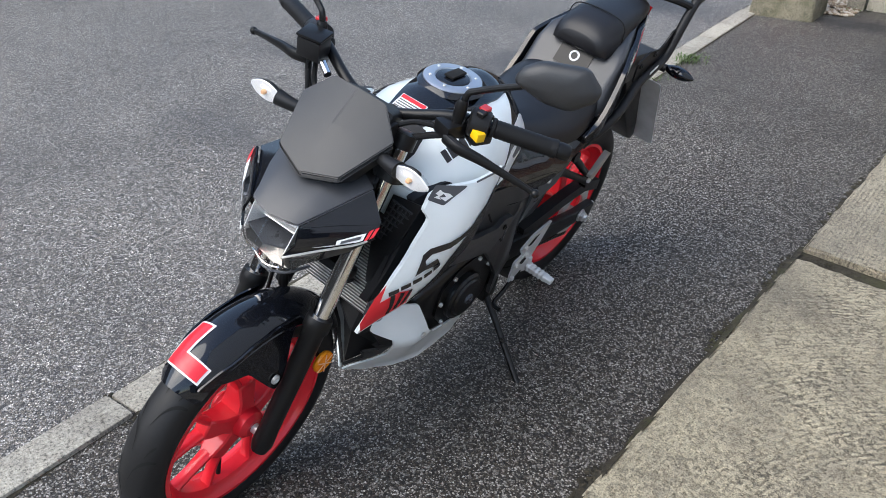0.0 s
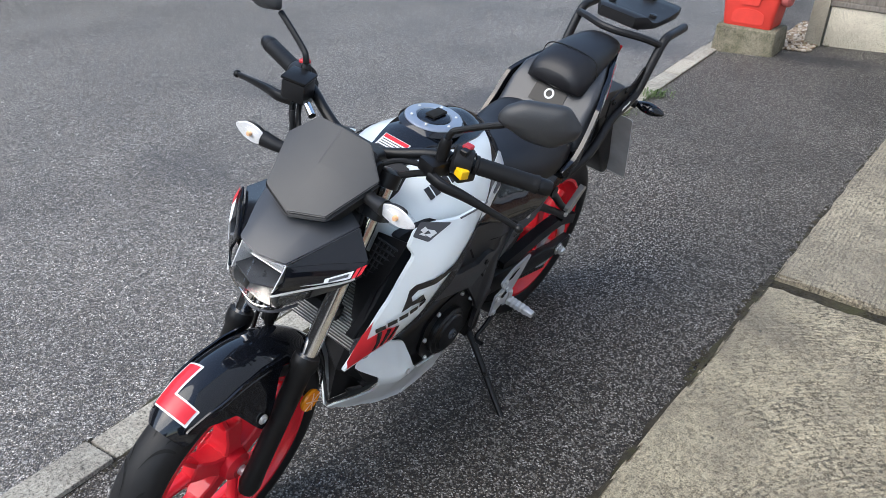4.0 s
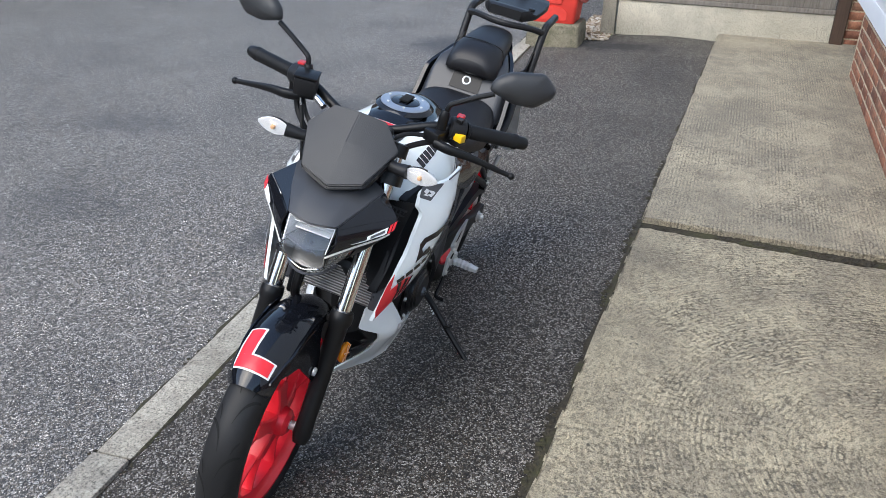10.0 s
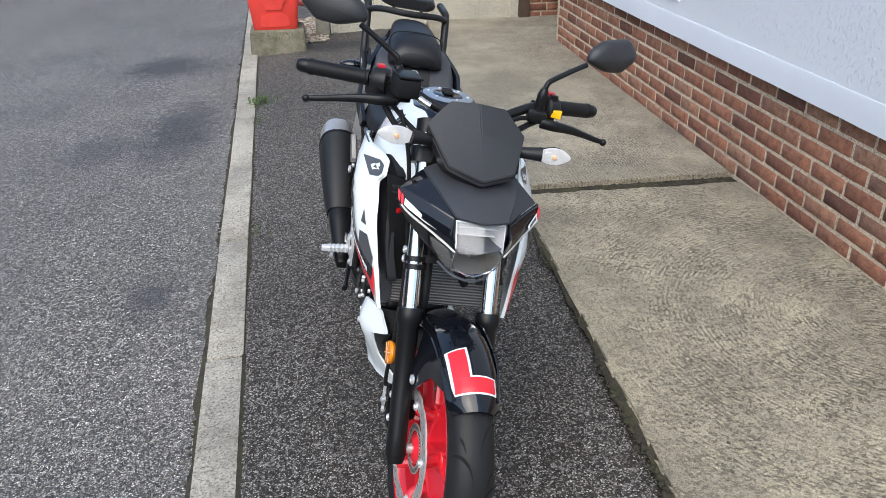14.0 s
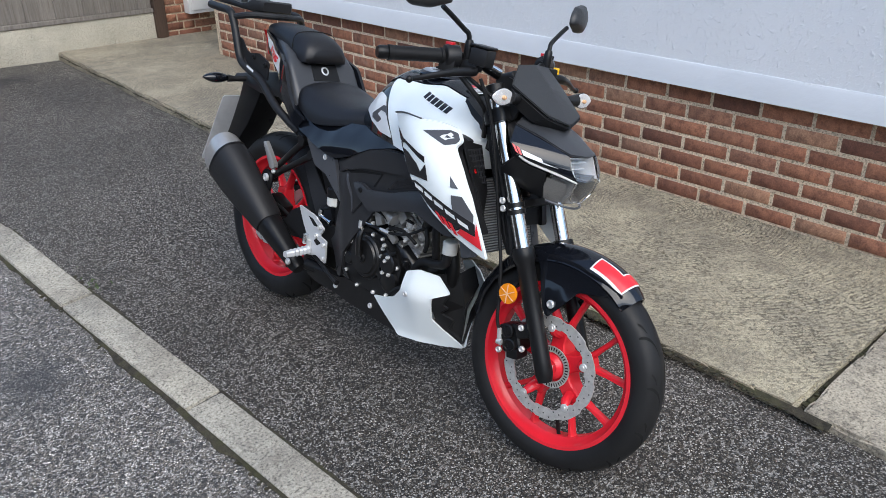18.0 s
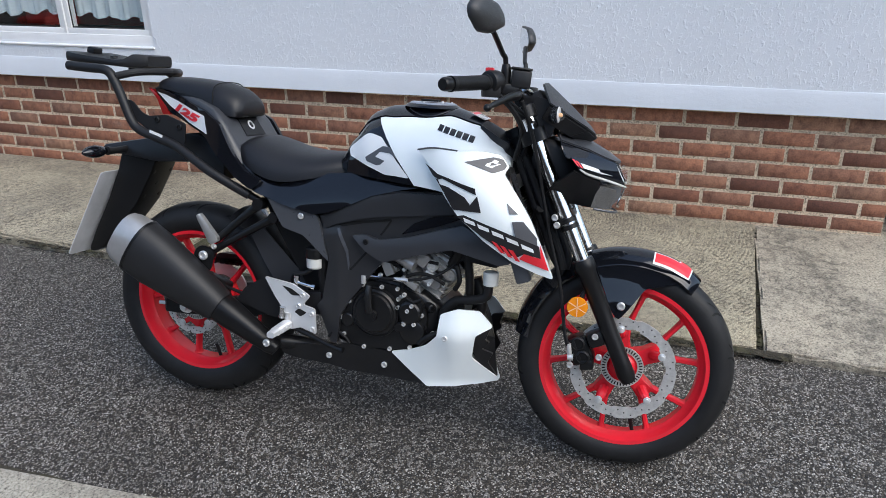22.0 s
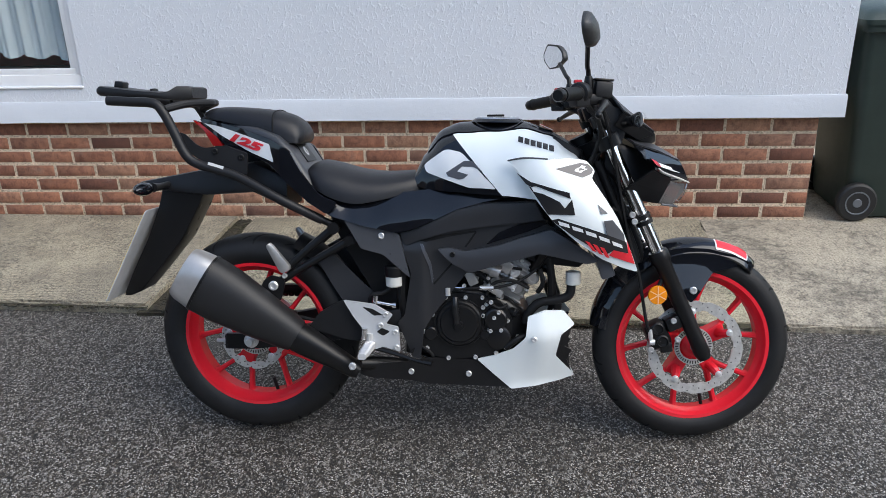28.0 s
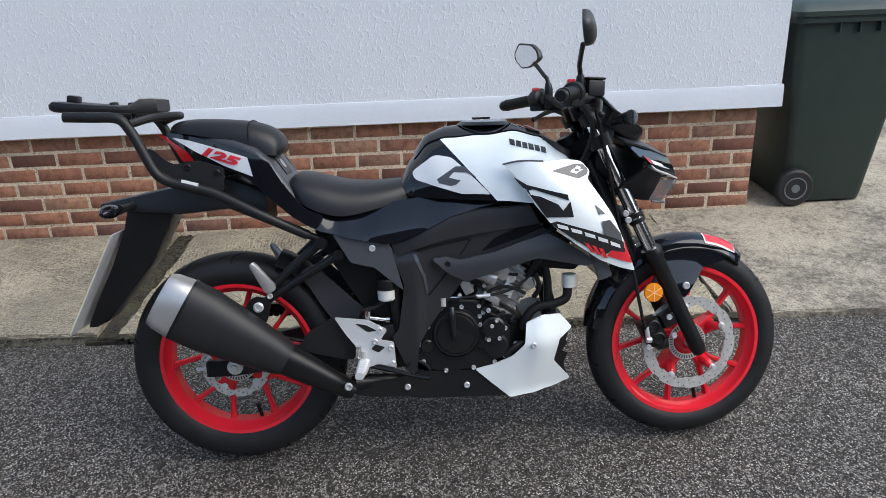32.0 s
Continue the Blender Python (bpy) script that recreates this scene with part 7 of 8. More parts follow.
    flank(bm, fillet([(0.245, 0.68), (0.30, 0.69), (0.44, 0.645), (0.47, 0.52), (0.45, 0.40), (0.40, 0.40), (0.34, 0.50), (0.28, 0.60)], 0.01, 2), lambda x, z: 0.085, s, 0.03, 0.1)
    part("inner_frame", bm, "black", None, "")

# ---- rack tubes, plate and gussets
rack_line = [(-0.365, 1.010), (-0.300, 1.006), (-0.232, 1.001), (-0.205, 0.975), (-0.180, 0.925), (-0.150, 0.860), (-0.118, 0.833), (-0.060, 0.815), (0.005, 0.793), (0.124, 0.731), (0.235, 0.672)]
for s in (-1, 1):
    bm = bmesh.new()
    tube(bm, [(x, s * (0.142 + 0.014 * smoothstep(0.0, 0.12, x) - 0.020 * smoothstep(0.18, 0.235, x)), z) for x, z in rack_line], 0.0135, 14, 4)
    rt = part("rack_tube", bm, "satin", None, "matt black steel rack tube")
    bm = bmesh.new()
    flank(bm, fillet([(-0.170, 0.922), (-0.150, 0.916), (-0.120, 0.886), (-0.098, 0.876), (-0.036, 0.883), (0.028, 0.861), (0.024, 0.800), (-0.10, 0.836), (-0.150, 0.868)], 0.008, 2), lambda x, z: 0.135, s, 0.005, 0.1)
    gp = part("gusset", bm, "satin", rt)
    bolts([(-0.066, s * 0.135, 0.867), (0.009, s * 0.135, 0.850)], 0.009, 0.005, (0, s, 0), rt, "black")
    bm = bmesh.new()
    flank(bm, [(-0.083, 0.8285), (-0.040, 0.8155), (-0.037, 0.825), (-0.080, 0.838)] if s < 0 else [(-0.083, 0.8285), (-0.040, 0.8155), (-0.037, 0.825), (-0.080, 0.838)], lambda x, z: 0.1525, s, 0.0008, 0.1)
    part("word_bar", bm, "decal_white", rt)
    bm = bmesh.new()
    rod(bm, (0.235, s * 0.134, 0.672), (0.272, s * 0.132, 0.655), 0.0105, 14)
    rod(bm, (0.268, s * 0.118, 0.650), (0.268, s * 0.150, 0.650), 0.017, 16)
    part("rack_clamp", bm, "black", rt)
    bm = bmesh.new()
    tube(bm, [(-0.20, s * 0.138, 0.985), (-0.155, s * 0.10, 0.999), (-0.118, s * 0.03, 1.002), (-0.115, 0, 1.002)], 0.011, 10, 4)
    part("rack_crosstube", bm, "satin", rt)
bm = bmesh.new()
secs = []
for x, w, zb, zt in ((-0.425, 0.085, 1.030, 1.046), (-0.41, 0.100, 1.024, 1.052), (-0.375, 0.106, 1.020, 1.047), (-0.31, 0.106, 1.018, 1.040), (-0.235, 0.100, 1.013, 1.033), (-0.212, 0.092, 1.011, 1.036), (-0.192, 0.080, 1.009, 1.050), (-0.165, 0.068, 1.010, 1.050), (-0.152, 0.058, 1.016, 1.046)):
    secs.append([(x, y, z) for y, z in fillet([(-w, zb), (w, zb), (w, zt), (-w, zt)], 0.008, 2)])
loft(bm, secs)
rp = part("rack_plate", bm, "satin", None, "black plastic luggage rack plate", angle=40)
bm = bmesh.new()
box(bm, (-0.012, -0.020, 0.0), (0.016, 0.020, 0.024), 0.006, 2, pose(-0.395, 0, 1.044, 0, 10, 0))
part("rack_catch", bm, "black", rp)
for x, y in ((-0.35, 0.06), (-0.35, -0.06), (-0.26, 0.07), (-0.26, -0.07)):
    bm = bmesh.new()
    lathe(bm, [(0, 0.012), (0.006, 0.011), (0.008, 0)], (x, y, 1.037), (0, 0, 1), 14)
    part("rack_stud", bm, "black", rp)
for y in (-0.05, 0.05):
    bm = bmesh.new()
    rod(bm, (-0.22, y, 1.02), (-0.22, y, 0.996), 0.006, 10)
    part("rack_bolt", bm, "black", rp)

# ---- plate holder, rear indicators
bm = bmesh.new()
loft(bm, [[(x, y, z) for y, z in fillet([(-w, zb), (w, zb), (w * 0.8, zt), (-w * 0.8, zt)], 0.01, 2)] for x, w, zb, zt in ((-0.338, 0.050, 0.752, 0.772), (-0.24, 0.062, 0.745, 0.790), (-0.12, 0.075, 0.735, 0.812), (0.02, 0.085, 0.745, 0.83), (0.12, 0.09, 0.70, 0.79))])
part("under_tail", bm, "satin", None, "black undertail and plate hanger")
bm = bmesh.new()
loft(bm, [[(x, y, z) for x, y in fillet([(a, -w), (b, -w), (b, w), (a, w)], 0.01, 2)] for z, a, b, w in ((0.765, -0.262, -0.125, 0.055), (0.70, -0.280, -0.155, 0.056), (0.60, -0.322, -0.212, 0.058), (0.50, -0.375, -0.298, 0.058), (0.44, -0.405, -0.352, 0.054), (0.425, -0.41, -0.385, 0.050))])
ph = part("plate_holder", bm, "black", None, "black plastic plate holder", angle=40)
for z, y in ((0.70, -0.04), (0.70, 0.04), (0.66, 0.0), (0.62, -0.035), (0.62, 0.035)):
    bm = bmesh.new()
    x = -0.155 - (0.70 - z) * 0.57 - 0.004
    lathe(bm, [(-0.004, 0.008), (0.004, 0.007), (0.005, 0)], (x, y, z), (0.9, 0, -0.4), 12)
    part("holder_stud", bm, "black", ph)
pd = Vector((-0.293 + 0.438, 0, 0.695 - 0.420))
bm = bmesh.new()
po = Vector((-0.438, 0, 0.420))
sheet(bm, fillet([(-0.115, 0.0), (0.115, 0.0), (0.115, 1.0), (-0.115, 1.0)], 0.02, 2), lambda u, v: po + Vector((0, u, 0)) + pd * v, lambda u, v: Vector((-pd.z, 0, pd.x)).normalized(), 0.003, 2)
npl = part("number_plate", bm, "plate_back", None, "pale plastic number plate seen from behind")
bm = bmesh.new()
sheet(bm, fillet([(-0.113, 0.01), (0.113, 0.01), (0.113, 0.99), (-0.113, 0.99)], 0.02, 2), lambda u, v: po + Vector((0, u, 0)) + pd * v + Vector((-pd.z, 0, pd.x)).normalized() * 0.0015, lambda u, v: Vector((-pd.z, 0, pd.x)).normalized(), 0.001, 2)
part("plate_face", bm, "plate_yellow", npl)
for s in (-1, 1):
    bm = bmesh.new()
    tube(bm, [(-0.245, s * 0.05, 0.765), (-0.255, s * 0.09, 0.762), (-0.262, s * 0.118, 0.762)], [0.011, 0.010, 0.014], 12, 3)
    ri = part("rear_indicator", bm, "satin", None, "black rear indicator on a short stalk")
    c = Vector((-0.272, s * 0.160, 0.762))
    bm = bmesh.new()
    secs = []
    for k in range(11):
        f = k / 10
        r = math.sin(math.pi * (0.10 + 0.88 * f)) ** 0.7
        secs.append([c + Vector((0.024 * math.cos(a) * r, s * (-0.045 + 0.095 * f), 0.019 * math.sin(a) * r)) for a in (2 * math.pi * j / 16 for j in range(16))])
    loft(bm, secs)
    part("indicator_shell", bm, "gloss", ri, "", angle=50)
    bm = bmesh.new()
    loft(bm, [[Vector((min(p.x, c.x - 0.003) - 0.003, p.y, p.z)) for p in q] for q in secs])
    part("indicator_lens", bm, "lens", ri, "clear lens", angle=50)

# ---- hugger and swingarm
bm = bmesh.new()


def arc(r, deg, w):
    q = radians(deg)
    return [(RW[0] + (r - 0.03 * abs(t) ** 2.5) * math.cos(q), t * w, RW[1] + (r - 0.03 * abs(t) ** 2.5) * math.sin(q)) for t in [k / 5 - 1 for k in range(11)]]


loft(bm, [arc(0.338, a, 0.075) + list(reversed(arc(0.332, a, 0.075))) for a in [15 + 50 * k / 14 for k in range(15)]])
part("rear_hugger", bm, "satin", None, "black hugger over the rear tyre")
for s in (-1, 1):
    bm = bmesh.new()
    flank(bm, fillet([(0.195, 0.560), (0.235, 0.580), (0.340, 0.475), (0.405, 0.420), (0.36, 0.36), (0.29, 0.40), (0.245, 0.47)], 0.01, 2), lambda x, z: 0.078, s, 0.004, 0.1)
    part("hugger_side", bm, "greyplas", None, "")
    bm = bmesh.new()
    secs = [[(x, s * y0 + dy, z + dz) for dy, dz in fillet([(-0.014, -h), (0.014, -h), (0.014, h), (-0.014, h)], 0.006, 2)] for x, y0, z, h in ((0.46, 0.10, 0.375, 0.036), (0.36, 0.102, 0.360, 0.034), (0.15, 0.104, 0.325, 0.028), (0.03, 0.104, 0.307, 0.024), (-0.075, 0.104, 0.303, 0.022))]
    loft(bm, secs)
    sa_ = part("swingarm", bm, "satin", None, "black box-section swingarm")
    bm = bmesh.new()
    lathe(bm, [(0, 0.022), (0.004, 0.022), (0.005, 0.016), (0.016, 0.016), (0.017, 0.012), (0.024, 0.010), (0.024, 0)], (0.005, s * 0.119, 0.309), (0, s, 0), 16)
    part("axle_nut", bm, "steel", sa_, "steel rear axle nut")
    bm = bmesh.new()
    box(bm, (-0.070, s * 0.1185 - 0.002, 0.283), (0.014, s * 0.1185 + 0.002, 0.328), 0.001, 1)
    part("adjuster_plate", bm, "black", sa_)
    bm = bmesh.new()
    rod(bm, (-0.105, s * 0.104, 0.303), (-0.070, s * 0.104, 0.304), 0.006, 10)
    part("adjuster_bolt", bm, "steel", sa_)
bm = bmesh.new()
rod(bm, (0, -0.11, 0.307), (0, 0.11, 0.307), 0.012)
part("rear_axle", bm, "steel")
# right side plate ahead of the wheel, rear caliper
bm = bmesh.new()
flank(bm, fillet([(0.180, 0.352), (0.215, 0.400), (0.285, 0.438), (0.325, 0.420), (0.345, 0.37), (0.34, 0.315), (0.30, 0.318)], 0.012, 3), lambda x, z: 0.128, -1, 0.010, 0.1)
part("chain_guard_panel", bm, "satin")
bm = bmesh.new()
box(bm, (-0.045, -0.022, -0.028), (0.045, 0.022, 0.028), 0.010, 2, pose(0.085, -0.083, 0.375, 0, 20, 0))
part("rear_caliper", bm, "black", None, "black rear brake caliper")
bm = bmesh.new()
tube(bm, [(0.08, -0.105, 0.385), (0.14, -0.115, 0.385), (0.22, -0.118, 0.372), (0.30, -0.10, 0.39), (0.36, -0.10, 0.42)], 0.005, 8)
part("rear_brake_hose", bm, "rubber")
# left: chain, guard and sprocket
bm = bmesh.new()
lathe(bm, [(-0.004, 0.055), (-0.004, 0.092), (0.004, 0.092), (0.004, 0.055)], (0, 0.082, 0.307), n=60, closed=True)
part("sprocket", bm, "steel", None, "steel rear sprocket")
bm = bmesh.new()
for sg in (-1, 1):
    for k in range(26):
        x = 0.0 + 0.47 * k / 25
        z = 0.307 + sg * (0.096 - 0.058 * k / 25) + 0.055 * k / 25
        box(bm, (x - 0.008, 0.075, z - 0.006), (x + 0.008, 0.089, z + 0.006), 0.002, 1)
tagged(part("drive_chain", bm, "black", None, "black drive chain"), kind="stuff")
bm = bmesh.new()
loft(bm, [[(x, 0.096 + dy, z + dz) for dy, dz in ((-0.022, -0.006), (0.006, -0.030), (0.010, -0.030), (0.010, 0.008), (-0.022, 0.010))] for x, z in ((-0.09, 0.395), (0.0, 0.425), (0.12, 0.425), (0.25, 0.412), (0.36, 0.405))])
part("chain_guard", bm, "satin", None, "black chain guard")

# ---- exhaust
axis_a, axis_b = Vector((-0.150, -0.200, 0.532)), Vector((0.162, -0.172, 0.338))
ad = (axis_b - axis_a).normalized()
au = Vector((0, 1, 0)) - ad * ad.y
au.normalize()
av = ad.cross(au)


def mring(f, ry, rz, n=28, off=0.0):
    c = axis_a.lerp(axis_b, f)
    return [c + au * (math.copysign(abs(math.cos(a)) ** 0.8, math.cos(a)) * ry) + av * (math.copysign(abs(math.sin(a)) ** 0.8, math.sin(a)) * rz + off) for a in (2 * math.pi * k / n for k in range(n))]


bm = bmesh.new()
loft(bm, [mring(f, a, b) for f, a, b in ((0.155, 0.060, 0.083), (0.16, 0.063, 0.086), (0.35, 0.063, 0.084), (0.65, 0.058, 0.068), (0.93, 0.050, 0.050), (0.985, 0.046, 0.044))])
muf = part("muffler", bm, "muffler", None, "matt black muffler", angle=50)
bm = bmesh.new()
loft(bm, [mring(f, a, b) for f, a, b in ((-0.02, 0.040, 0.060), (-0.015, 0.050, 0.072), (0.03, 0.057, 0.079), (0.16, 0.0615, 0.085))])
part("muffler_cap", bm, "tip", muf, "brushed metal end cap", angle=50)
bm = bmesh.new()
loft(bm, [mring(f, a, b) for f, a, b in ((0.155, 0.0645, 0.0875), (0.175, 0.0645, 0.0875))])
part("muffler_band", bm, "black", muf, "", angle=50)
bm = bmesh.new()
loft(bm, [mring(-0.021, 0.022, 0.026), mring(-0.028, 0.022, 0.026), mring(-0.028, 0.018, 0.022), mring(0.02, 0.018, 0.022)])
part("outlet", bm, "groove", muf, "", angle=50)
bm = bmesh.new()
loft(bm, [mring(f, a, b) for f, a, b in ((0.965, 0.040, 0.040), (1.0, 0.042, 0.042), (1.10, 0.040, 0.040), (1.35, 0.032, 0.030), (1.50, 0.027, 0.025), (1.545, 0.022, 0.020))])
part("link_pipe", bm, "black", None, "satin black exhaust pipe shield", angle=50)
bm = bmesh.new()
tube(bm, [(0.33, -0.130, 0.248), (0.42, -0.095, 0.236), (0.60, -0.080, 0.215), (0.75, -0.05, 0.22), (0.86, -0.03, 0.30), (0.90, -0.03, 0.40), (0.88, -0.03, 0.48)], 0.021, 12, 4)
part("header_pipe", bm, "black", None, "black exhaust header pipe")
bm = bmesh.new()
flank(bm, fillet([(0.060, 0.500), (0.085, 0.515), (0.125, 0.500), (0.110, 0.440), (0.07, 0.41), (0.04, 0.43)], 0.012, 2), lambda x, z: 0.150, -1, 0.006, 0.1)
part("muffler_bracket", bm, "black")
bolts([(0.090, -0.152, 0.484)], 0.014, 0.008)
bolts([(0.322, -0.196, 0.262)], 0.011, 0.008)

# ---- pegs and hangers on both sides
for s in (-1, 1):
    # pillion hanger
    bm = bmesh.new()
    tube(bm, [(0.268, s * 0.128, 0.650), (0.20, s * 0.130, 0.596), (0.145, s * 0.132, 0.548), (0.120, s * 0.132, 0.530)], [0.013, 0.0115, 0.011, 0.011], 12, 3)
    tube(bm, [(0.312, s * 0.126, 0.614), (0.24, s * 0.130, 0.572), (0.155, s * 0.132, 0.524), (0.10, s * 0.132, 0.490)], [0.013, 0.0115, 0.011, 0.012], 12, 3)
    rod(bm, (0.312, s * 0.105, 0.614), (0.312, s * 0.142, 0.614), 0.015, 14)
    rod(bm, (0.090, s * 0.118, 0.484), (0.090, s * 0.140, 0.484), 0.020, 16)
    hg = part("pillion_hanger", bm, "black", None, "black tubular pillion peg hanger")
    bm = bmesh.new()
    a, b = Vector((0.130, s * 0.150, 0.526)), Vector((0.082, s * 0.158, 0.606))
    d = (b - a).normalized()
    n1 = d.cross(Vector((0, 1, 0))).normalized()
    loft(bm, [[a.lerp(b, f) + n1 * u * w + Vector((0, v * 0.010, 0)) for u, v in ((-1, -0.7), (-0.4, -1), (0.4, -1), (1, -0.7), (1, 0.7), (0.4, 1), (-0.4, 1), (-1, 0.7))] for f, w in ((0, 0.011), (0.1, 0.017), (0.4, 0.014), (0.9, 0.009), (1.0, 0.006))])
    part("pillion_peg", bm, "alloy", hg, "folded silver pillion peg")
    bolts([(0.122, s * 0.145, 0.512)], 0.008, 0.008, (0, s, 0), hg, "steel")
    # rider peg hanger with heel guard
    bm = bmesh.new()
    flank(bm, fillet([(0.290, 0.443), (0.380, 0.431), (0.433, 0.401), (0.412, 0.373), (0.449, 0.365), (0.453, 0.291), (0.405, 0.306), (0.362, 0.292), (0.358, 0.342), (0.322, 0.389)], 0.006, 2), lambda x, z: 0.150, s, 0.007, 0.1)
    hp = part("heel_plate", bm, "silver", None, "silver alloy heel plate and peg bracket")
    bm = bmesh.new()
    flank(bm, fillet([(0.345, 0.424), (0.375, 0.418), (0.405, 0.400), (0.378, 0.398)], 0.003, 1), lambda x, z: 0.1508, s, 0.0006, 0.1)
    part("cutout", bm, "groove", hp)
    bm = bmesh.new()
    flank(bm, fillet([(0.385, 0.350), (0.40, 0.362), (0.425, 0.352), (0.405, 0.338)], 0.003, 1), lambda x, z: 0.1508, s, 0.0006, 0.1)
    part("cutout", bm, "groove", hp)
    bolts([(0.412, s * 0.150, 0.402), (0.440, s * 0.150, 0.350), (0.443, s * 0.150, 0.305), (0.398, s * 0.150, 0.370)], 0.008, 0.006, (0, s, 0), hp, "steel")
    bm = bmesh.new()
    a, b = Vector((0.366, s * 0.152, 0.312)), Vector((0.356, s * 0.236, 0.302))
    d = (b - a)
    loft(bm, [[a + d * f + Vector((u * w, 0, v * w * 0.8)) for u, v in ((-1, -0.6), (-0.6, -1), (0.6, -1), (1, -0.6), (1, 0.6), (0.6, 1), (-0.6, 1), (-1, 0.6))] for f, w in ((0, 0.013), (0.08, 0.016), (0.14, 0.013), (0.22, 0.0155), (0.30, 0.0125), (0.38, 0.0155), (0.46, 0.0125), (0.54, 0.015), (0.62, 0.012), (0.70, 0.0145), (0.8, 0.012), (1.0, 0.011))])
    part("foot_peg", bm, "silver", hp, "ribbed silver foot peg")
    bm = bmesh.new()
    rod(bm, (0.366, s * 0.150, 0.345), (0.362, s * 0.152, 0.300), 0.009, 10)
    part("peg_pin", bm, "steel", hp)
# brake pedal (right) and gear lever (left)
bm = bmesh.new()
tube(bm, [(0.375, -0.140, 0.300), (0.44, -0.150, 0.285), (0.50, -0.158, 0.268), (0.545, -0.165, 0.262)], [0.008, 0.007, 0.006, 0.009], 8, 3)
part("brake_pedal", bm, "black", None, "black rear brake pedal")
bm = bmesh.new()
tube(bm, [(0.40, 0.145, 0.310), (0.47, 0.150, 0.270), (0.52, 0.155, 0.255), (0.525, 0.185, 0.255)], 0.007, 8, 3)
part("gear_lever", bm, "black", None, "black gear lever")
# fluid reservoir ahead of the rear wheel, shock
bm = bmesh.new()
lathe(bm, [(0, 0.020), (0.004, 0.024), (0.030, 0.025), (0.030, 0)], (0.435, -0.120, 0.478), (0, 0, 1), 18)
rr = part("rear_reservoir", bm, "cream", None, "milky rear brake reservoir with black cap")
bm = bmesh.new()
lathe(bm, [(0.0305, 0.0265), (0.056, 0.0265), (0.060, 0.022), (0.060, 0)], (0.435, -0.120, 0.478), (0, 0, 1), 18)
part("reservoir_lid", bm, "black", rr)
bm = bmesh.new()
tube(bm, [(0.430, -0.12, 0.478), (0.405, -0.12, 0.460), (0.37, -0.12, 0.452), (0.36, -0.115, 0.43)], 0.006, 8)
part("reservoir_hose", bm, "rubber", rr)
bm = bmesh.new()
for k in range(9):
    lathe(bm, [(-0.004, 0.026), (0, 0.031), (0.004, 0.026)], (0.365 - 0.004 * k, 0, 0.42 + 0.018 * k), (-0.2, 0, 1), 20)
rod(bm, (0.37, 0, 0.38), (0.325, 0, 0.62), 0.018)
part("rear_shock", bm, "black", None, "black rear shock absorber with coil")

# ---- engine
bm = bmesh.new()
secs = []
for x, zb, zt, w in ((0.470, 0.300, 0.420, 0.075), (0.500, 0.262, 0.470, 0.098), (0.580, 0.242, 0.480, 0.108), (0.680, 0.238, 0.470, 0.110), (0.760, 0.245, 0.440, 0.105), (0.815, 0.275, 0.40, 0.09), (0.830, 0.31, 0.37, 0.07)):
    secs.append([(x, y, z) for y, z in fillet([(-w, zb), (w, zb), (w, zt), (-w, zt)], 0.025, 3)])
loft(bm, secs)
part("crankcase", bm, "engine", None, "black engine crankcase", angle=40)
for s in (-1, 1):
    cx, cz = (0.622, 0.373) if s < 0 else (0.650, 0.345)
    bm = bmesh.new()
    lathe(bm, [(0, 0.074), (0.022, 0.072), (0.030, 0.066), (0.034, 0.062), (0.034, 0.056), (0.040, 0.052), (0.042, 0.0)], (cx, s * 0.100, cz), (0, s, 0), 40)
    cc = part("clutch_cover" if s < 0 else "generator_cover", bm, "engine", None, "round black engine cover", angle=30)
    bm = bmesh.new()
    lathe(bm, [(0.040, 0.016), (0.048, 0.014), (0.048, 0.008), (0.052, 0.008), (0.052, 0)], (cx, s * 0.100, cz - (0.004 if s < 0 else 0)), (0, s, 0), 18)
    part("cover_boss", bm, "engine" if s < 0 else "gunmetal", cc)
    for r0 in (0.070, 0.049):
        bm = bmesh.new()
        lathe(bm, [(0.0335 if r0 < 0.06 else 0.022, r0 - 0.003), (0.0385 if r0 < 0.06 else 0.0285, r0 - 0.0015), (0.0385 if r0 < 0.06 else 0.0285, r0 + 0.0015), (0.0335 if r0 < 0.06 else 0.022, r0 + 0.003)], (cx, s * 0.100, cz), (0, s, 0), 40, closed=True)
        part("cover_ring", bm, "engine", cc)
    if s < 0:
        bm = bmesh.new()
        tube(bm, [(cx - 0.006, -0.150, cz + 0.005), (cx - 0.010, -0.152, cz + 0.055), (cx - 0.010, -0.145, cz + 0.080)], [0.010, 0.010, 0.009], 10, 3)
        part("clutch_arm", bm, "engine", cc)
bm = bmesh.new()
flank(bm, fillet([(0.510, 0.40), (0.545, 0.44), (0.60, 0.462), (0.68, 0.455), (0.745, 0.435), (0.775, 0.385), (0.77, 0.32), (0.72, 0.275), (0.60, 0.262), (0.525, 0.275), (0.505, 0.33)], 0.02, 3), lambda x, z: 0.118, -1, 0.02, 0.2)
part("side_cover", bm, "engine")
bm = bmesh.new()
flank(bm, fillet([(0.510, 0.40), (0.545, 0.44), (0.60, 0.452), (0.68, 0.445), (0.745, 0.405), (0.755, 0.32), (0.70, 0.255), (0.60, 0.25), (0.525, 0.275)], 0.02, 3), lambda x, z: 0.114, 1, 0.02, 0.2)
part("side_cover", bm, "engine")
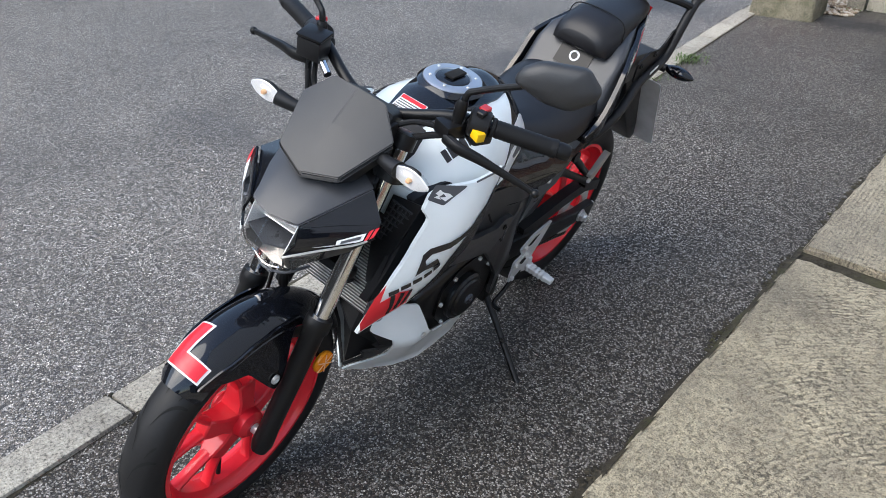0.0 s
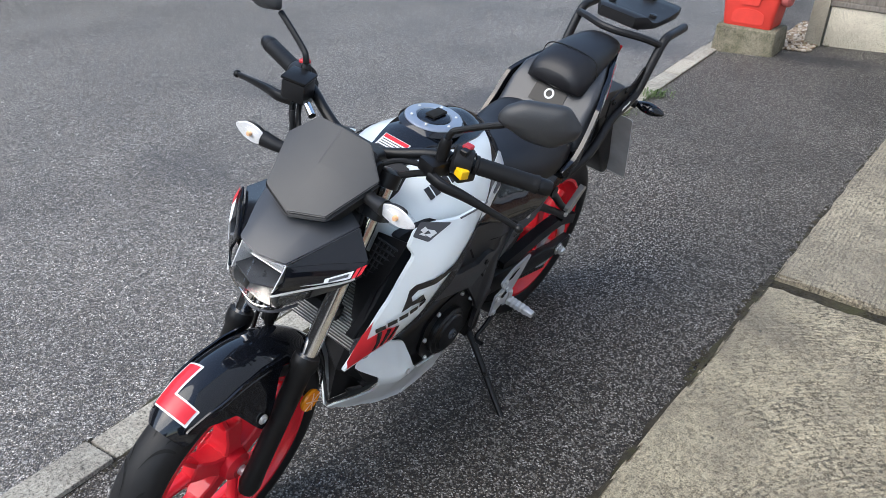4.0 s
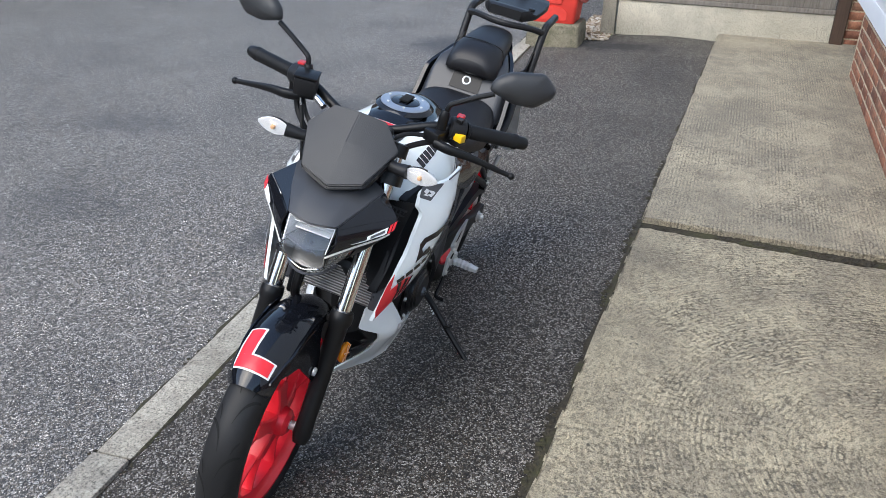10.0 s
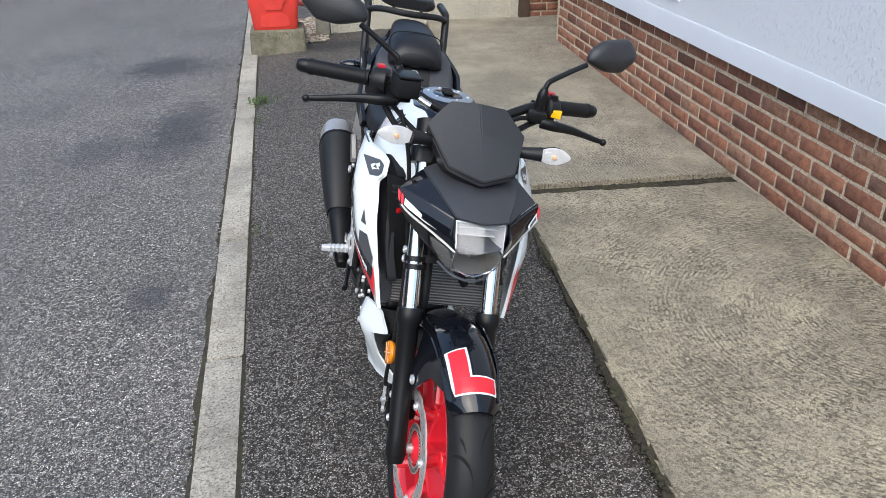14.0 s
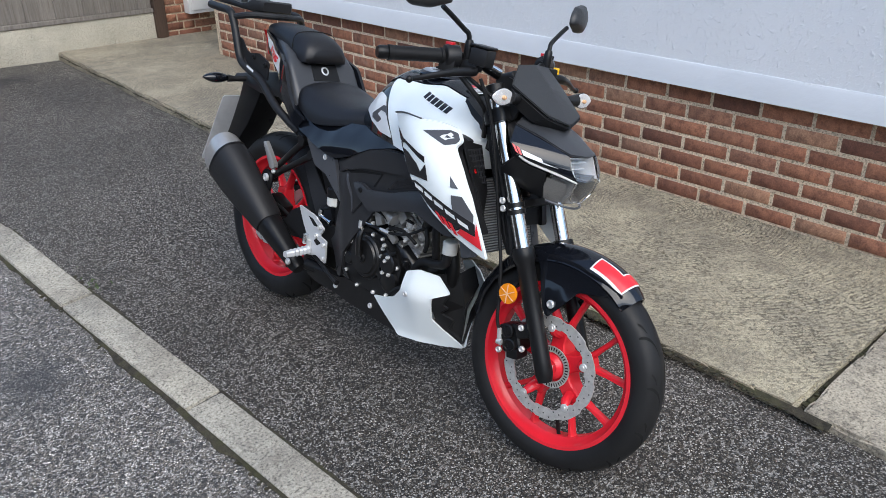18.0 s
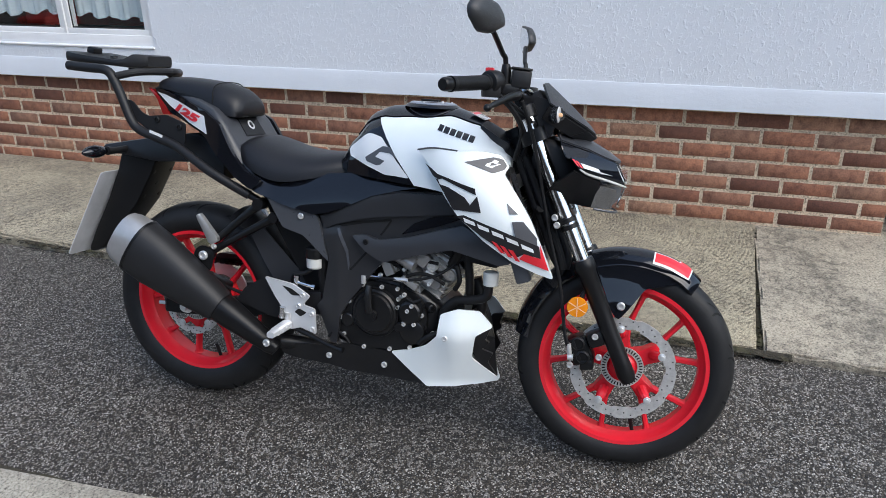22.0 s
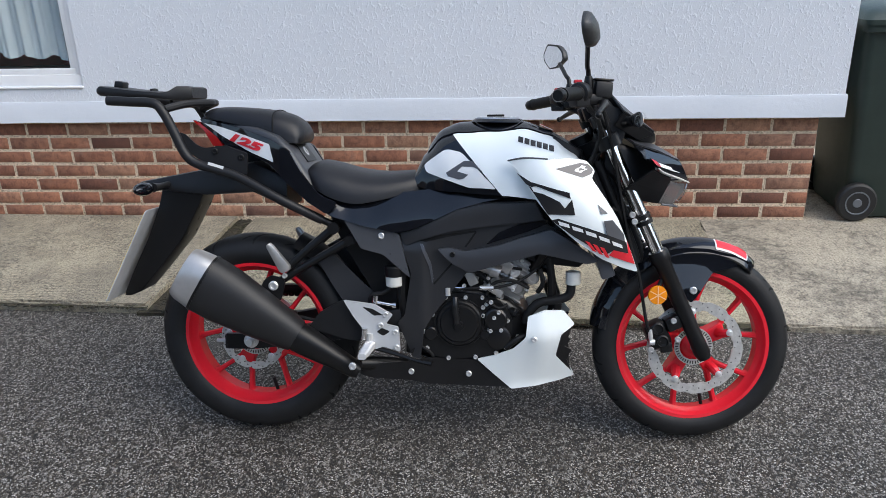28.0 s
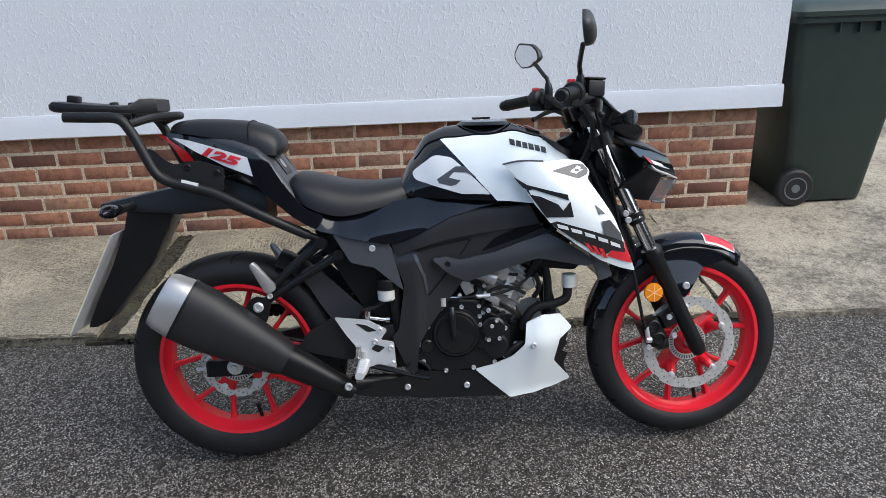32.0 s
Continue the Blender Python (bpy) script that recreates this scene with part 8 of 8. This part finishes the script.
for c, r, h in (((0.727, -0.116, 0.385), 0.034, 0.020), ((0.735, -0.116, 0.330), 0.036, 0.014), ((0.540, -0.116, 0.340), 0.020, 0.012), ((0.695, -0.116, 0.338), 0.014, 0.014)):
    bm = bmesh.new()
    lathe(bm, [(0, r), (h * 0.8, r * 0.96), (h, r * 0.8), (h, 0)], c, (0, -1, 0), 26)
    part("pump_cover", bm, "engine")
bolts([(0.545, -0.119, 0.395), (0.583, -0.119, 0.447), (0.640, -0.119, 0.447), (0.690, -0.119, 0.418), (0.700, -0.119, 0.428), (0.708, -0.119, 0.352), (0.753, -0.119, 0.348), (0.760, -0.119, 0.380), (0.757, -0.119, 0.300), (0.728, -0.119, 0.283), (0.668, -0.119, 0.270), (0.590, -0.119, 0.266), (0.528, -0.119, 0.295), (0.519, -0.119, 0.345), (0.790, -0.108, 0.330)], 0.0065, 0.007)
bolts([(0.545, 0.115, 0.395), (0.60, 0.115, 0.442), (0.70, 0.115, 0.425), (0.742, 0.115, 0.36), (0.72, 0.115, 0.285), (0.61, 0.115, 0.262)], 0.0065, 0.007, (0, 1, 0))
# cylinder and head, leaning ahead
HM = Matrix.Translation((0.745, 0, 0.455)) @ Matrix.Rotation(radians(32), 4, "Y")
bm = bmesh.new()
box(bm, (-0.060, -0.075, -0.06), (0.060, 0.075, 0.055), 0.012, 2, HM)
part("cylinder", bm, "alloy", None, "cast alloy cylinder")
bm = bmesh.new()
box(bm, (-0.070, -0.085, 0.058), (0.066, 0.085, 0.120), 0.014, 2, HM)
box(bm, (-0.050, -0.098, 0.070), (0.046, -0.080, 0.112), 0.010, 2, HM)
hd = part("cylinder_head", bm, "alloy", None, "cast alloy cylinder head")
bm = bmesh.new()
box(bm, (-0.060, -0.078, 0.122), (0.058, 0.078, 0.165), 0.016, 2, HM)
part("head_cover", bm, "engine", hd)
for u, w, r, h in ((-0.035, 0.02, 0.020, 0.03), (0.030, 0.035, 0.018, 0.028), (0.0, -0.02, 0.016, 0.026), (-0.045, 0.085, 0.017, 0.04), (0.02, 0.090, 0.024, 0.016)):
    bm = bmesh.new()
    p = HM @ Vector((u, -0.074, w))
    lathe(bm, [(0, r), (h * 0.7, r), (h, r * 0.75), (h, 0)], p, (0, -1, 0), 16)
    part("head_boss", bm, "alloy", hd)
bolts([HM @ Vector((u, -0.0755 - (0.02 if w > 0.06 else 0), w)) for u, w in ((-0.045, -0.045), (0.045, -0.045), (-0.05, 0.045), (0.05, 0.045), (-0.03, 0.105), (0.035, 0.105), (0.0, 0.06))], 0.007, 0.008, parent=hd)
for pts, r, mt in (([(0.60, -0.125, 0.47), (0.66, -0.135, 0.478), (0.73, -0.130, 0.480), (0.80, -0.120, 0.50), (0.86, -0.10, 0.545)], 0.004, "rubber"), ([(0.60, -0.125, 0.470), (0.645, -0.132, 0.476)], 0.004, "steel"), ([(0.68, -0.133, 0.4785), (0.72, -0.132, 0.4795)], 0.0055, "steel"),
                   ([(0.640, -0.10, 0.50), (0.665, -0.11, 0.515), (0.70, -0.115, 0.50), (0.72, -0.12, 0.46)], 0.006, "rubber"), ([(0.58, -0.10, 0.45), (0.60, -0.11, 0.50), (0.66, -0.10, 0.53)], 0.008, "rubber"),
                   ([(0.545, -0.12, 0.27), (0.53, -0.125, 0.29), (0.50, -0.12, 0.30), (0.48, -0.12, 0.28)], 0.005, "rubber"), ([(0.700, -0.13, 0.44), (0.735, -0.132, 0.42), (0.76, -0.128, 0.43)], 0.005, "rubber"), ([(0.755, -0.125, 0.30), (0.785, -0.128, 0.325), (0.81, -0.12, 0.335)], 0.009, "rubber")):
    bm = bmesh.new()
    tube(bm, pts, r, 8, 4 if len(pts) > 2 else 0)
    part("engine_cable", bm, mt)
for k in range(5):
    bm = bmesh.new()
    box(bm, (-0.064, -0.079, -0.045 + 0.020 * k), (0.064, 0.079, -0.039 + 0.020 * k), 0.002, 1, HM)
    part("cylinder_rib", bm, "alloy", hd)
for a_, b_, r, mt in (((0.690, -0.06, 0.535), (0.690, -0.118, 0.540), 0.024, "alloy"), ((0.660, -0.07, 0.50), (0.660, -0.112, 0.505), 0.018, "silver"), ((0.735, -0.08, 0.555), (0.715, -0.118, 0.562), 0.014, "silver"), ((0.640, -0.06, 0.555), (0.640, -0.105, 0.555), 0.020, "black"),
                      ((0.780, -0.085, 0.520), (0.780, -0.114, 0.520), 0.016, "steel"), ((0.830, -0.075, 0.505), (0.830, -0.108, 0.500), 0.020, "alloy"), ((0.855, -0.07, 0.545), (0.880, -0.085, 0.520), 0.016, "black"), ((0.585, -0.08, 0.475), (0.585, -0.120, 0.478), 0.012, "steel"), ((0.760, -0.09, 0.405), (0.790, -0.112, 0.398), 0.013, "black")):
    bm = bmesh.new()
    d_ = Vector(b_) - Vector(a_)
    lathe(bm, [(0, r), (d_.length * 0.8, r), (d_.length * 0.85, r * 0.8), (d_.length, r * 0.75), (d_.length, r * 0.4), (d_.length * 0.9, r * 0.35), (d_.length * 0.9, 0)], a_, d_, 16)
    part("engine_fitting", bm, mt)
for pts, r in (([(0.61, -0.11, 0.50), (0.64, -0.125, 0.525), (0.69, -0.122, 0.520), (0.74, -0.12, 0.535), (0.80, -0.115, 0.53)], 0.0045), ([(0.70, -0.12, 0.455), (0.72, -0.128, 0.49), (0.77, -0.125, 0.50), (0.82, -0.115, 0.475)], 0.005), ([(0.60, -0.10, 0.53), (0.65, -0.118, 0.56), (0.70, -0.115, 0.575), (0.76, -0.11, 0.565)], 0.0055), ([(0.845, -0.10, 0.46), (0.86, -0.11, 0.49), (0.85, -0.11, 0.53)], 0.007)):
    bm = bmesh.new()
    tube(bm, pts, r, 8, 4)
    part("engine_cable", bm, "rubber")
bolts([(0.640, -0.115, 0.515), (0.672, -0.120, 0.545), (0.705, -0.120, 0.505), (0.745, -0.116, 0.545), (0.800, -0.112, 0.555), (0.815, -0.105, 0.470), (0.775, -0.112, 0.470), (0.865, -0.09, 0.50), (0.612, -0.118, 0.490)], 0.006, 0.007)
bm = bmesh.new()
tube(bm, [(0.940, -0.105, 0.486), (0.936, -0.105, 0.455), (0.905, -0.105, 0.440), (0.850, -0.105, 0.430), (0.822, -0.105, 0.400), (0.812, -0.10, 0.37)], 0.013, 12, 4)
part("coolant_hose", bm, "rubber", None, "thick black coolant hose")
bm = bmesh.new()
lathe(bm, [(0, 0.018), (0.002, 0.021), (0.036, 0.021), (0.038, 0.018), (0.038, 0)], (0.945, -0.105, 0.485), (0.0, 0, 1), 16)
part("coolant_bottle", bm, "cream", None, "milky coolant bottle")
bm = bmesh.new()
tube(bm, [(0.875, -0.10, 0.56), (0.885, -0.10, 0.50), (0.885, -0.09, 0.44)], 0.012, 10, 3)
part("coolant_pipe", bm, "black")
bm = bmesh.new()
box(bm, (0.60, -0.07, 0.46), (0.72, 0.07, 0.62), 0.02, 2)
box(bm, (0.55, -0.09, 0.60), (0.90, 0.09, 0.74), 0.02, 2)
part("airbox", bm, "satin", None, "black airbox and throttle body")
bm = bmesh.new()
flank(bm, fillet([(0.80, 0.60), (0.95, 0.575), (0.985, 0.56), (0.96, 0.535), (0.84, 0.548), (0.80, 0.565)], 0.008, 2), lambda x, z: 0.110, -1, 0.03, 0.2)
part("lower_duct", bm, "black")
bm = bmesh.new()
flank(bm, fillet([(0.80, 0.60), (0.95, 0.575), (0.985, 0.56), (0.96, 0.535), (0.84, 0.548), (0.80, 0.565)], 0.008, 2), lambda x, z: 0.110, 1, 0.03, 0.2)
part("lower_duct", bm, "black")
for s in (-1, 1):
    bm = bmesh.new()
    tube(bm, [(0.955, s * 0.045, 0.86), (0.93, s * 0.10, 0.74), (0.88, s * 0.115, 0.62), (0.83, s * 0.09, 0.52)], 0.016, 10, 4)
    part("frame_rail", bm, "black", None, "black steel frame tube")
    bm = bmesh.new()
    tube(bm, [(0.955, s * 0.03, 0.80), (0.75, s * 0.10, 0.72), (0.52, s * 0.11, 0.66), (0.46, s * 0.11, 0.50), (0.47, s * 0.10, 0.36)], 0.018, 10, 4)
    part("frame_rail", bm, "black", None, "black steel frame tube")


# ---- more small engine pieces on the right
for p, r in (((0.552, -0.121, 0.470), 0.0065), ((0.600, -0.122, 0.487), 0.006), ((0.636, -0.121, 0.482), 0.0065), ((0.688, -0.121, 0.448), 0.006), ((0.713, -0.135, 0.438), 0.0065), ((0.735, -0.135, 0.408), 0.006), ((0.690, -0.121, 0.395), 0.006), ((0.722, -0.133, 0.392), 0.006), ((0.742, -0.131, 0.355), 0.006), ((0.712, -0.129, 0.352), 0.006), ((0.530, -0.121, 0.432), 0.006), ((0.508, -0.118, 0.392), 0.006)):
    bolts([p], r, 0.009)
for lo, hi, m, mt in (((-0.030, -0.012, -0.018), (0.030, 0.012, 0.018), pose(0.745, -0.112, 0.545, 0, 35, 0), "alloy"), ((-0.022, -0.010, -0.012), (0.022, 0.010, 0.012), pose(0.700, -0.118, 0.560, 0, 20, 0), "silver"), ((-0.014, -0.008, -0.026), (0.014, 0.008, 0.026), pose(0.655, -0.118, 0.508, 0, -25, 0), "alloy"), ((-0.026, -0.008, -0.010), (0.026, 0.008, 0.010), pose(0.722, -0.122, 0.470, 0, 30, 0), "alloy"), ((-0.016, -0.008, -0.016), (0.016, 0.008, 0.016), pose(0.772, -0.108, 0.488, 0, 30, 0), "silver"), ((-0.02, -0.006, -0.008), (0.02, 0.006, 0.008), pose(0.615, -0.12, 0.515, 0, 10, 0), "steel")):
    bm = bmesh.new()
    box(bm, lo, hi, 0.004, 2, m)
    part("engine_fitting", bm, mt)
for a_, b_, r, mt in (((0.672, -0.122, 0.548), (0.722, -0.128, 0.528), 0.017, "alloy"), ((0.715, -0.126, 0.532), (0.738, -0.128, 0.522), 0.020, "tip"), ((0.605, -0.130, 0.478), (0.700, -0.134, 0.476), 0.0032, "chrome"), ((0.685, -0.131, 0.4765), (0.720, -0.132, 0.4755), 0.0052, "chrome"), ((0.590, -0.132, 0.455), (0.590, -0.132, 0.478), 0.0075, "steel")):
    bm = bmesh.new()
    rod(bm, a_, b_, r, 16)
    part("engine_fitting", bm, mt)
for z in (0.53, 0.545, 0.56, 0.575):
    bm = bmesh.new()
    box(bm, (-0.045, -0.003, -0.0025), (0.045, 0.003, 0.0025), 0.001, 1, pose(0.800, -0.100, z - 0.02, 0, 30, 0))
    part("cylinder_rib", bm, "alloy")
# hose clips and fittings by the heel plate
for a_, b_, r in (((0.378, -0.128, 0.418), (0.382, -0.128, 0.452), 0.009), ((0.386, -0.130, 0.432), (0.430, -0.128, 0.424), 0.006), ((0.430, -0.128, 0.424), (0.440, -0.128, 0.423), 0.009), ((0.348, -0.158, 0.330), (0.352, -0.158, 0.362), 0.009)):
    bm = bmesh.new()
    rod(bm, a_, b_, r, 12)
    part("hose_fitting", bm, "chrome")


# ---- belly pan
def belly_y(x, z):
    low = table([(0.60, 0.112), (0.77, 0.096), (0.83, 0.080), (0.90, 0.046), (0.964, 0.004)], x)
    high = table([(0.60, 0.128), (0.78, 0.150), (0.86, 0.157), (0.92, 0.126), (0.955, 0.100)], x)
    return low + (high - low) * min(1.0, max(0.0, (z - 0.178) / 0.17))


for s in (-1, 1):
    def pan_y(x, z):
        return belly_y(x, z) - (0.75 if s > 0 else 0.25) * max(0.0, z - 0.325)

    bm = bmesh.new()
    flank(bm, fillet([(0.672, 0.264), (0.724, 0.277), (0.778, 0.301), (0.812, 0.336), (0.818, 0.396), (0.864, 0.415), (0.920, 0.408), (0.955, 0.364), (0.914, 0.342), (0.900, 0.270), (0.962, 0.186), (0.960, 0.180), (0.860, 0.170), (0.772, 0.166)], 0.006, 2), pan_y, s, 0.006, 0.02)
    bp = part("belly_pan", bm, "white", None, "white belly pan with pointed front", angle=40)
    bolts([(0.836, s * pan_y(0.836, 0.335), 0.333)], 0.008, 0.005, (0, s, 0), bp, "steel")
    bm = bmesh.new()
    flank(bm, fillet([(0.905, 0.340), (0.950, 0.362), (0.935, 0.325), (0.945, 0.315), (0.925, 0.295), (0.950, 0.275), (0.935, 0.245), (0.956, 0.190), (0.905, 0.262)], 0.003, 1), lambda x, z: pan_y(x, z) - 0.010, s, 0.01, 0.02)
    part("belly_insert", bm, "satin", bp, "black insert at the front of the belly pan")
    bm = bmesh.new()
    flank(bm, fillet([(0.330, 0.240), (0.376, 0.246), (0.500, 0.257), (0.527, 0.266), (0.668, 0.261), (0.765, 0.172), (0.530, 0.178), (0.474, 0.192), (0.374, 0.200), (0.330, 0.212)], 0.006, 2), lambda x, z: belly_y(0.7, z) - 0.006 + 0.020 * smoothstep(0.58, 0.36, x), s, 0.006, 0.02) if s < 0 else flank(bm, fillet([(0.60, 0.262), (0.674, 0.262), (0.772, 0.167), (0.70, 0.166), (0.62, 0.172)], 0.008, 2), lambda x, z: belly_y(0.7, z) - 0.004, s, 0.006, 0.02)
    bc = part("belly_cover", bm, "satin" if s < 0 else "white", None, "satin black lower cover" if s < 0 else "white rear tab of the belly pan", angle=40)
    if s < 0:
        bolts([(0.480, -belly_y(0.7, 0.222) - 0.004, 0.222), (0.648, -belly_y(0.7, 0.215) + 0.004, 0.215)], 0.009, 0.006, (0, -1, 0), bc, "steel")
bm = bmesh.new()
facets(bm, [(0.950, 0, 0.200), (0.895, 0.066, 0.272), (0.895, -0.066, 0.272), (0.905, 0.090, 0.345), (0.905, -0.090, 0.345), (0.942, 0, 0.305), (0.905, 0, 0.400), (0.885, 0.080, 0.402), (0.885, -0.112, 0.402)], [(0, 1, 5), (0, 5, 2), (1, 3, 5), (2, 5, 4), (3, 7, 6, 5), (4, 5, 6, 8)])
thicken(bm, 0.004)
part("belly_nose", bm, "satin", None, "black wedge between the belly pan sides", angle=20)

# ---- side stand
bm = bmesh.new()
tube(bm, [(0.470, 0.085, 0.235), (0.482, 0.135, 0.200), (0.505, 0.205, 0.147), (0.535, 0.290, 0.086), (0.545, 0.315, 0.070)], [0.013, 0.011, 0.010, 0.0095, 0.009], 12, 4)
st = part("side_stand", bm, "black", None, "black side stand swung out to the ground")
bm = bmesh.new()
box(bm, (-0.026, -0.020, -0.006), (0.026, 0.022, 0.004), 0.004, 2, Matrix.Translation((0.552, 0.322, 0.066)) @ Matrix.Rotation(LEANED, 4, "X"))
part("stand_foot", bm, "black", st)
bm = bmesh.new()
tube(bm, [(0.510, 0.208, 0.146), (0.525, 0.225, 0.160), (0.535, 0.232, 0.175)], 0.005, 8, 3)
part("stand_tang", bm, "black", st)
bm = bmesh.new()
a, b = Vector((0.462, 0.10, 0.225)), Vector((0.492, 0.160, 0.165))
tube(bm, [a.lerp(b, k / 60) + Vector((math.cos(k * 0.9), 0, math.sin(k * 0.9))) * 0.009 for k in range(61)], 0.0022, 6, 0)
part("stand_spring", bm, "steel", st, "coiled stand spring")
bm = bmesh.new()
box(bm, (0.44, 0.075, 0.215), (0.50, 0.112, 0.285), 0.006, 2)
part("stand_bracket", bm, "black")


# ---------------------------------------------------------------- bricks
full = brick_mesh(0.10, 0.211, 0.0605)
half_brick = brick_mesh(0.10, 0.099, 0.0605)
random.seed(3)
for row in range(7):
    z = WTOP - 0.0445 - 0.075 * row
    y = WY0
    end = WY1
    first = row % 2 == 1
    while y < end - 0.03:
        short = first or end - y < 0.2
        l = 0.1025 if short else 0.215
        if y + l > end + 0.01:
            break
        o = new("brick", half_brick if short else full)
        o.parent = wall_plinth
        o.matrix_local = pose(WX + 0.05 + random.uniform(-0.0015, 0.0015), y + l / 2, z + random.uniform(-0.001, 0.001), random.uniform(-0.3, 0.3), 0, random.uniform(-0.3, 0.3))
        y += l + 0.010
        first = False
for row in range(9):
    z = 0.085 + 0.075 * row
    for k in range(3):
        o = new("brick", full if (row + k) % 2 else half_brick)
        o.parent = wall_recess
        o.matrix_local = pose(0.665 + 0.169 * k - (0.0 if (row + k) % 2 else 0.0), FY + 0.057, z, 0, 0, 90)
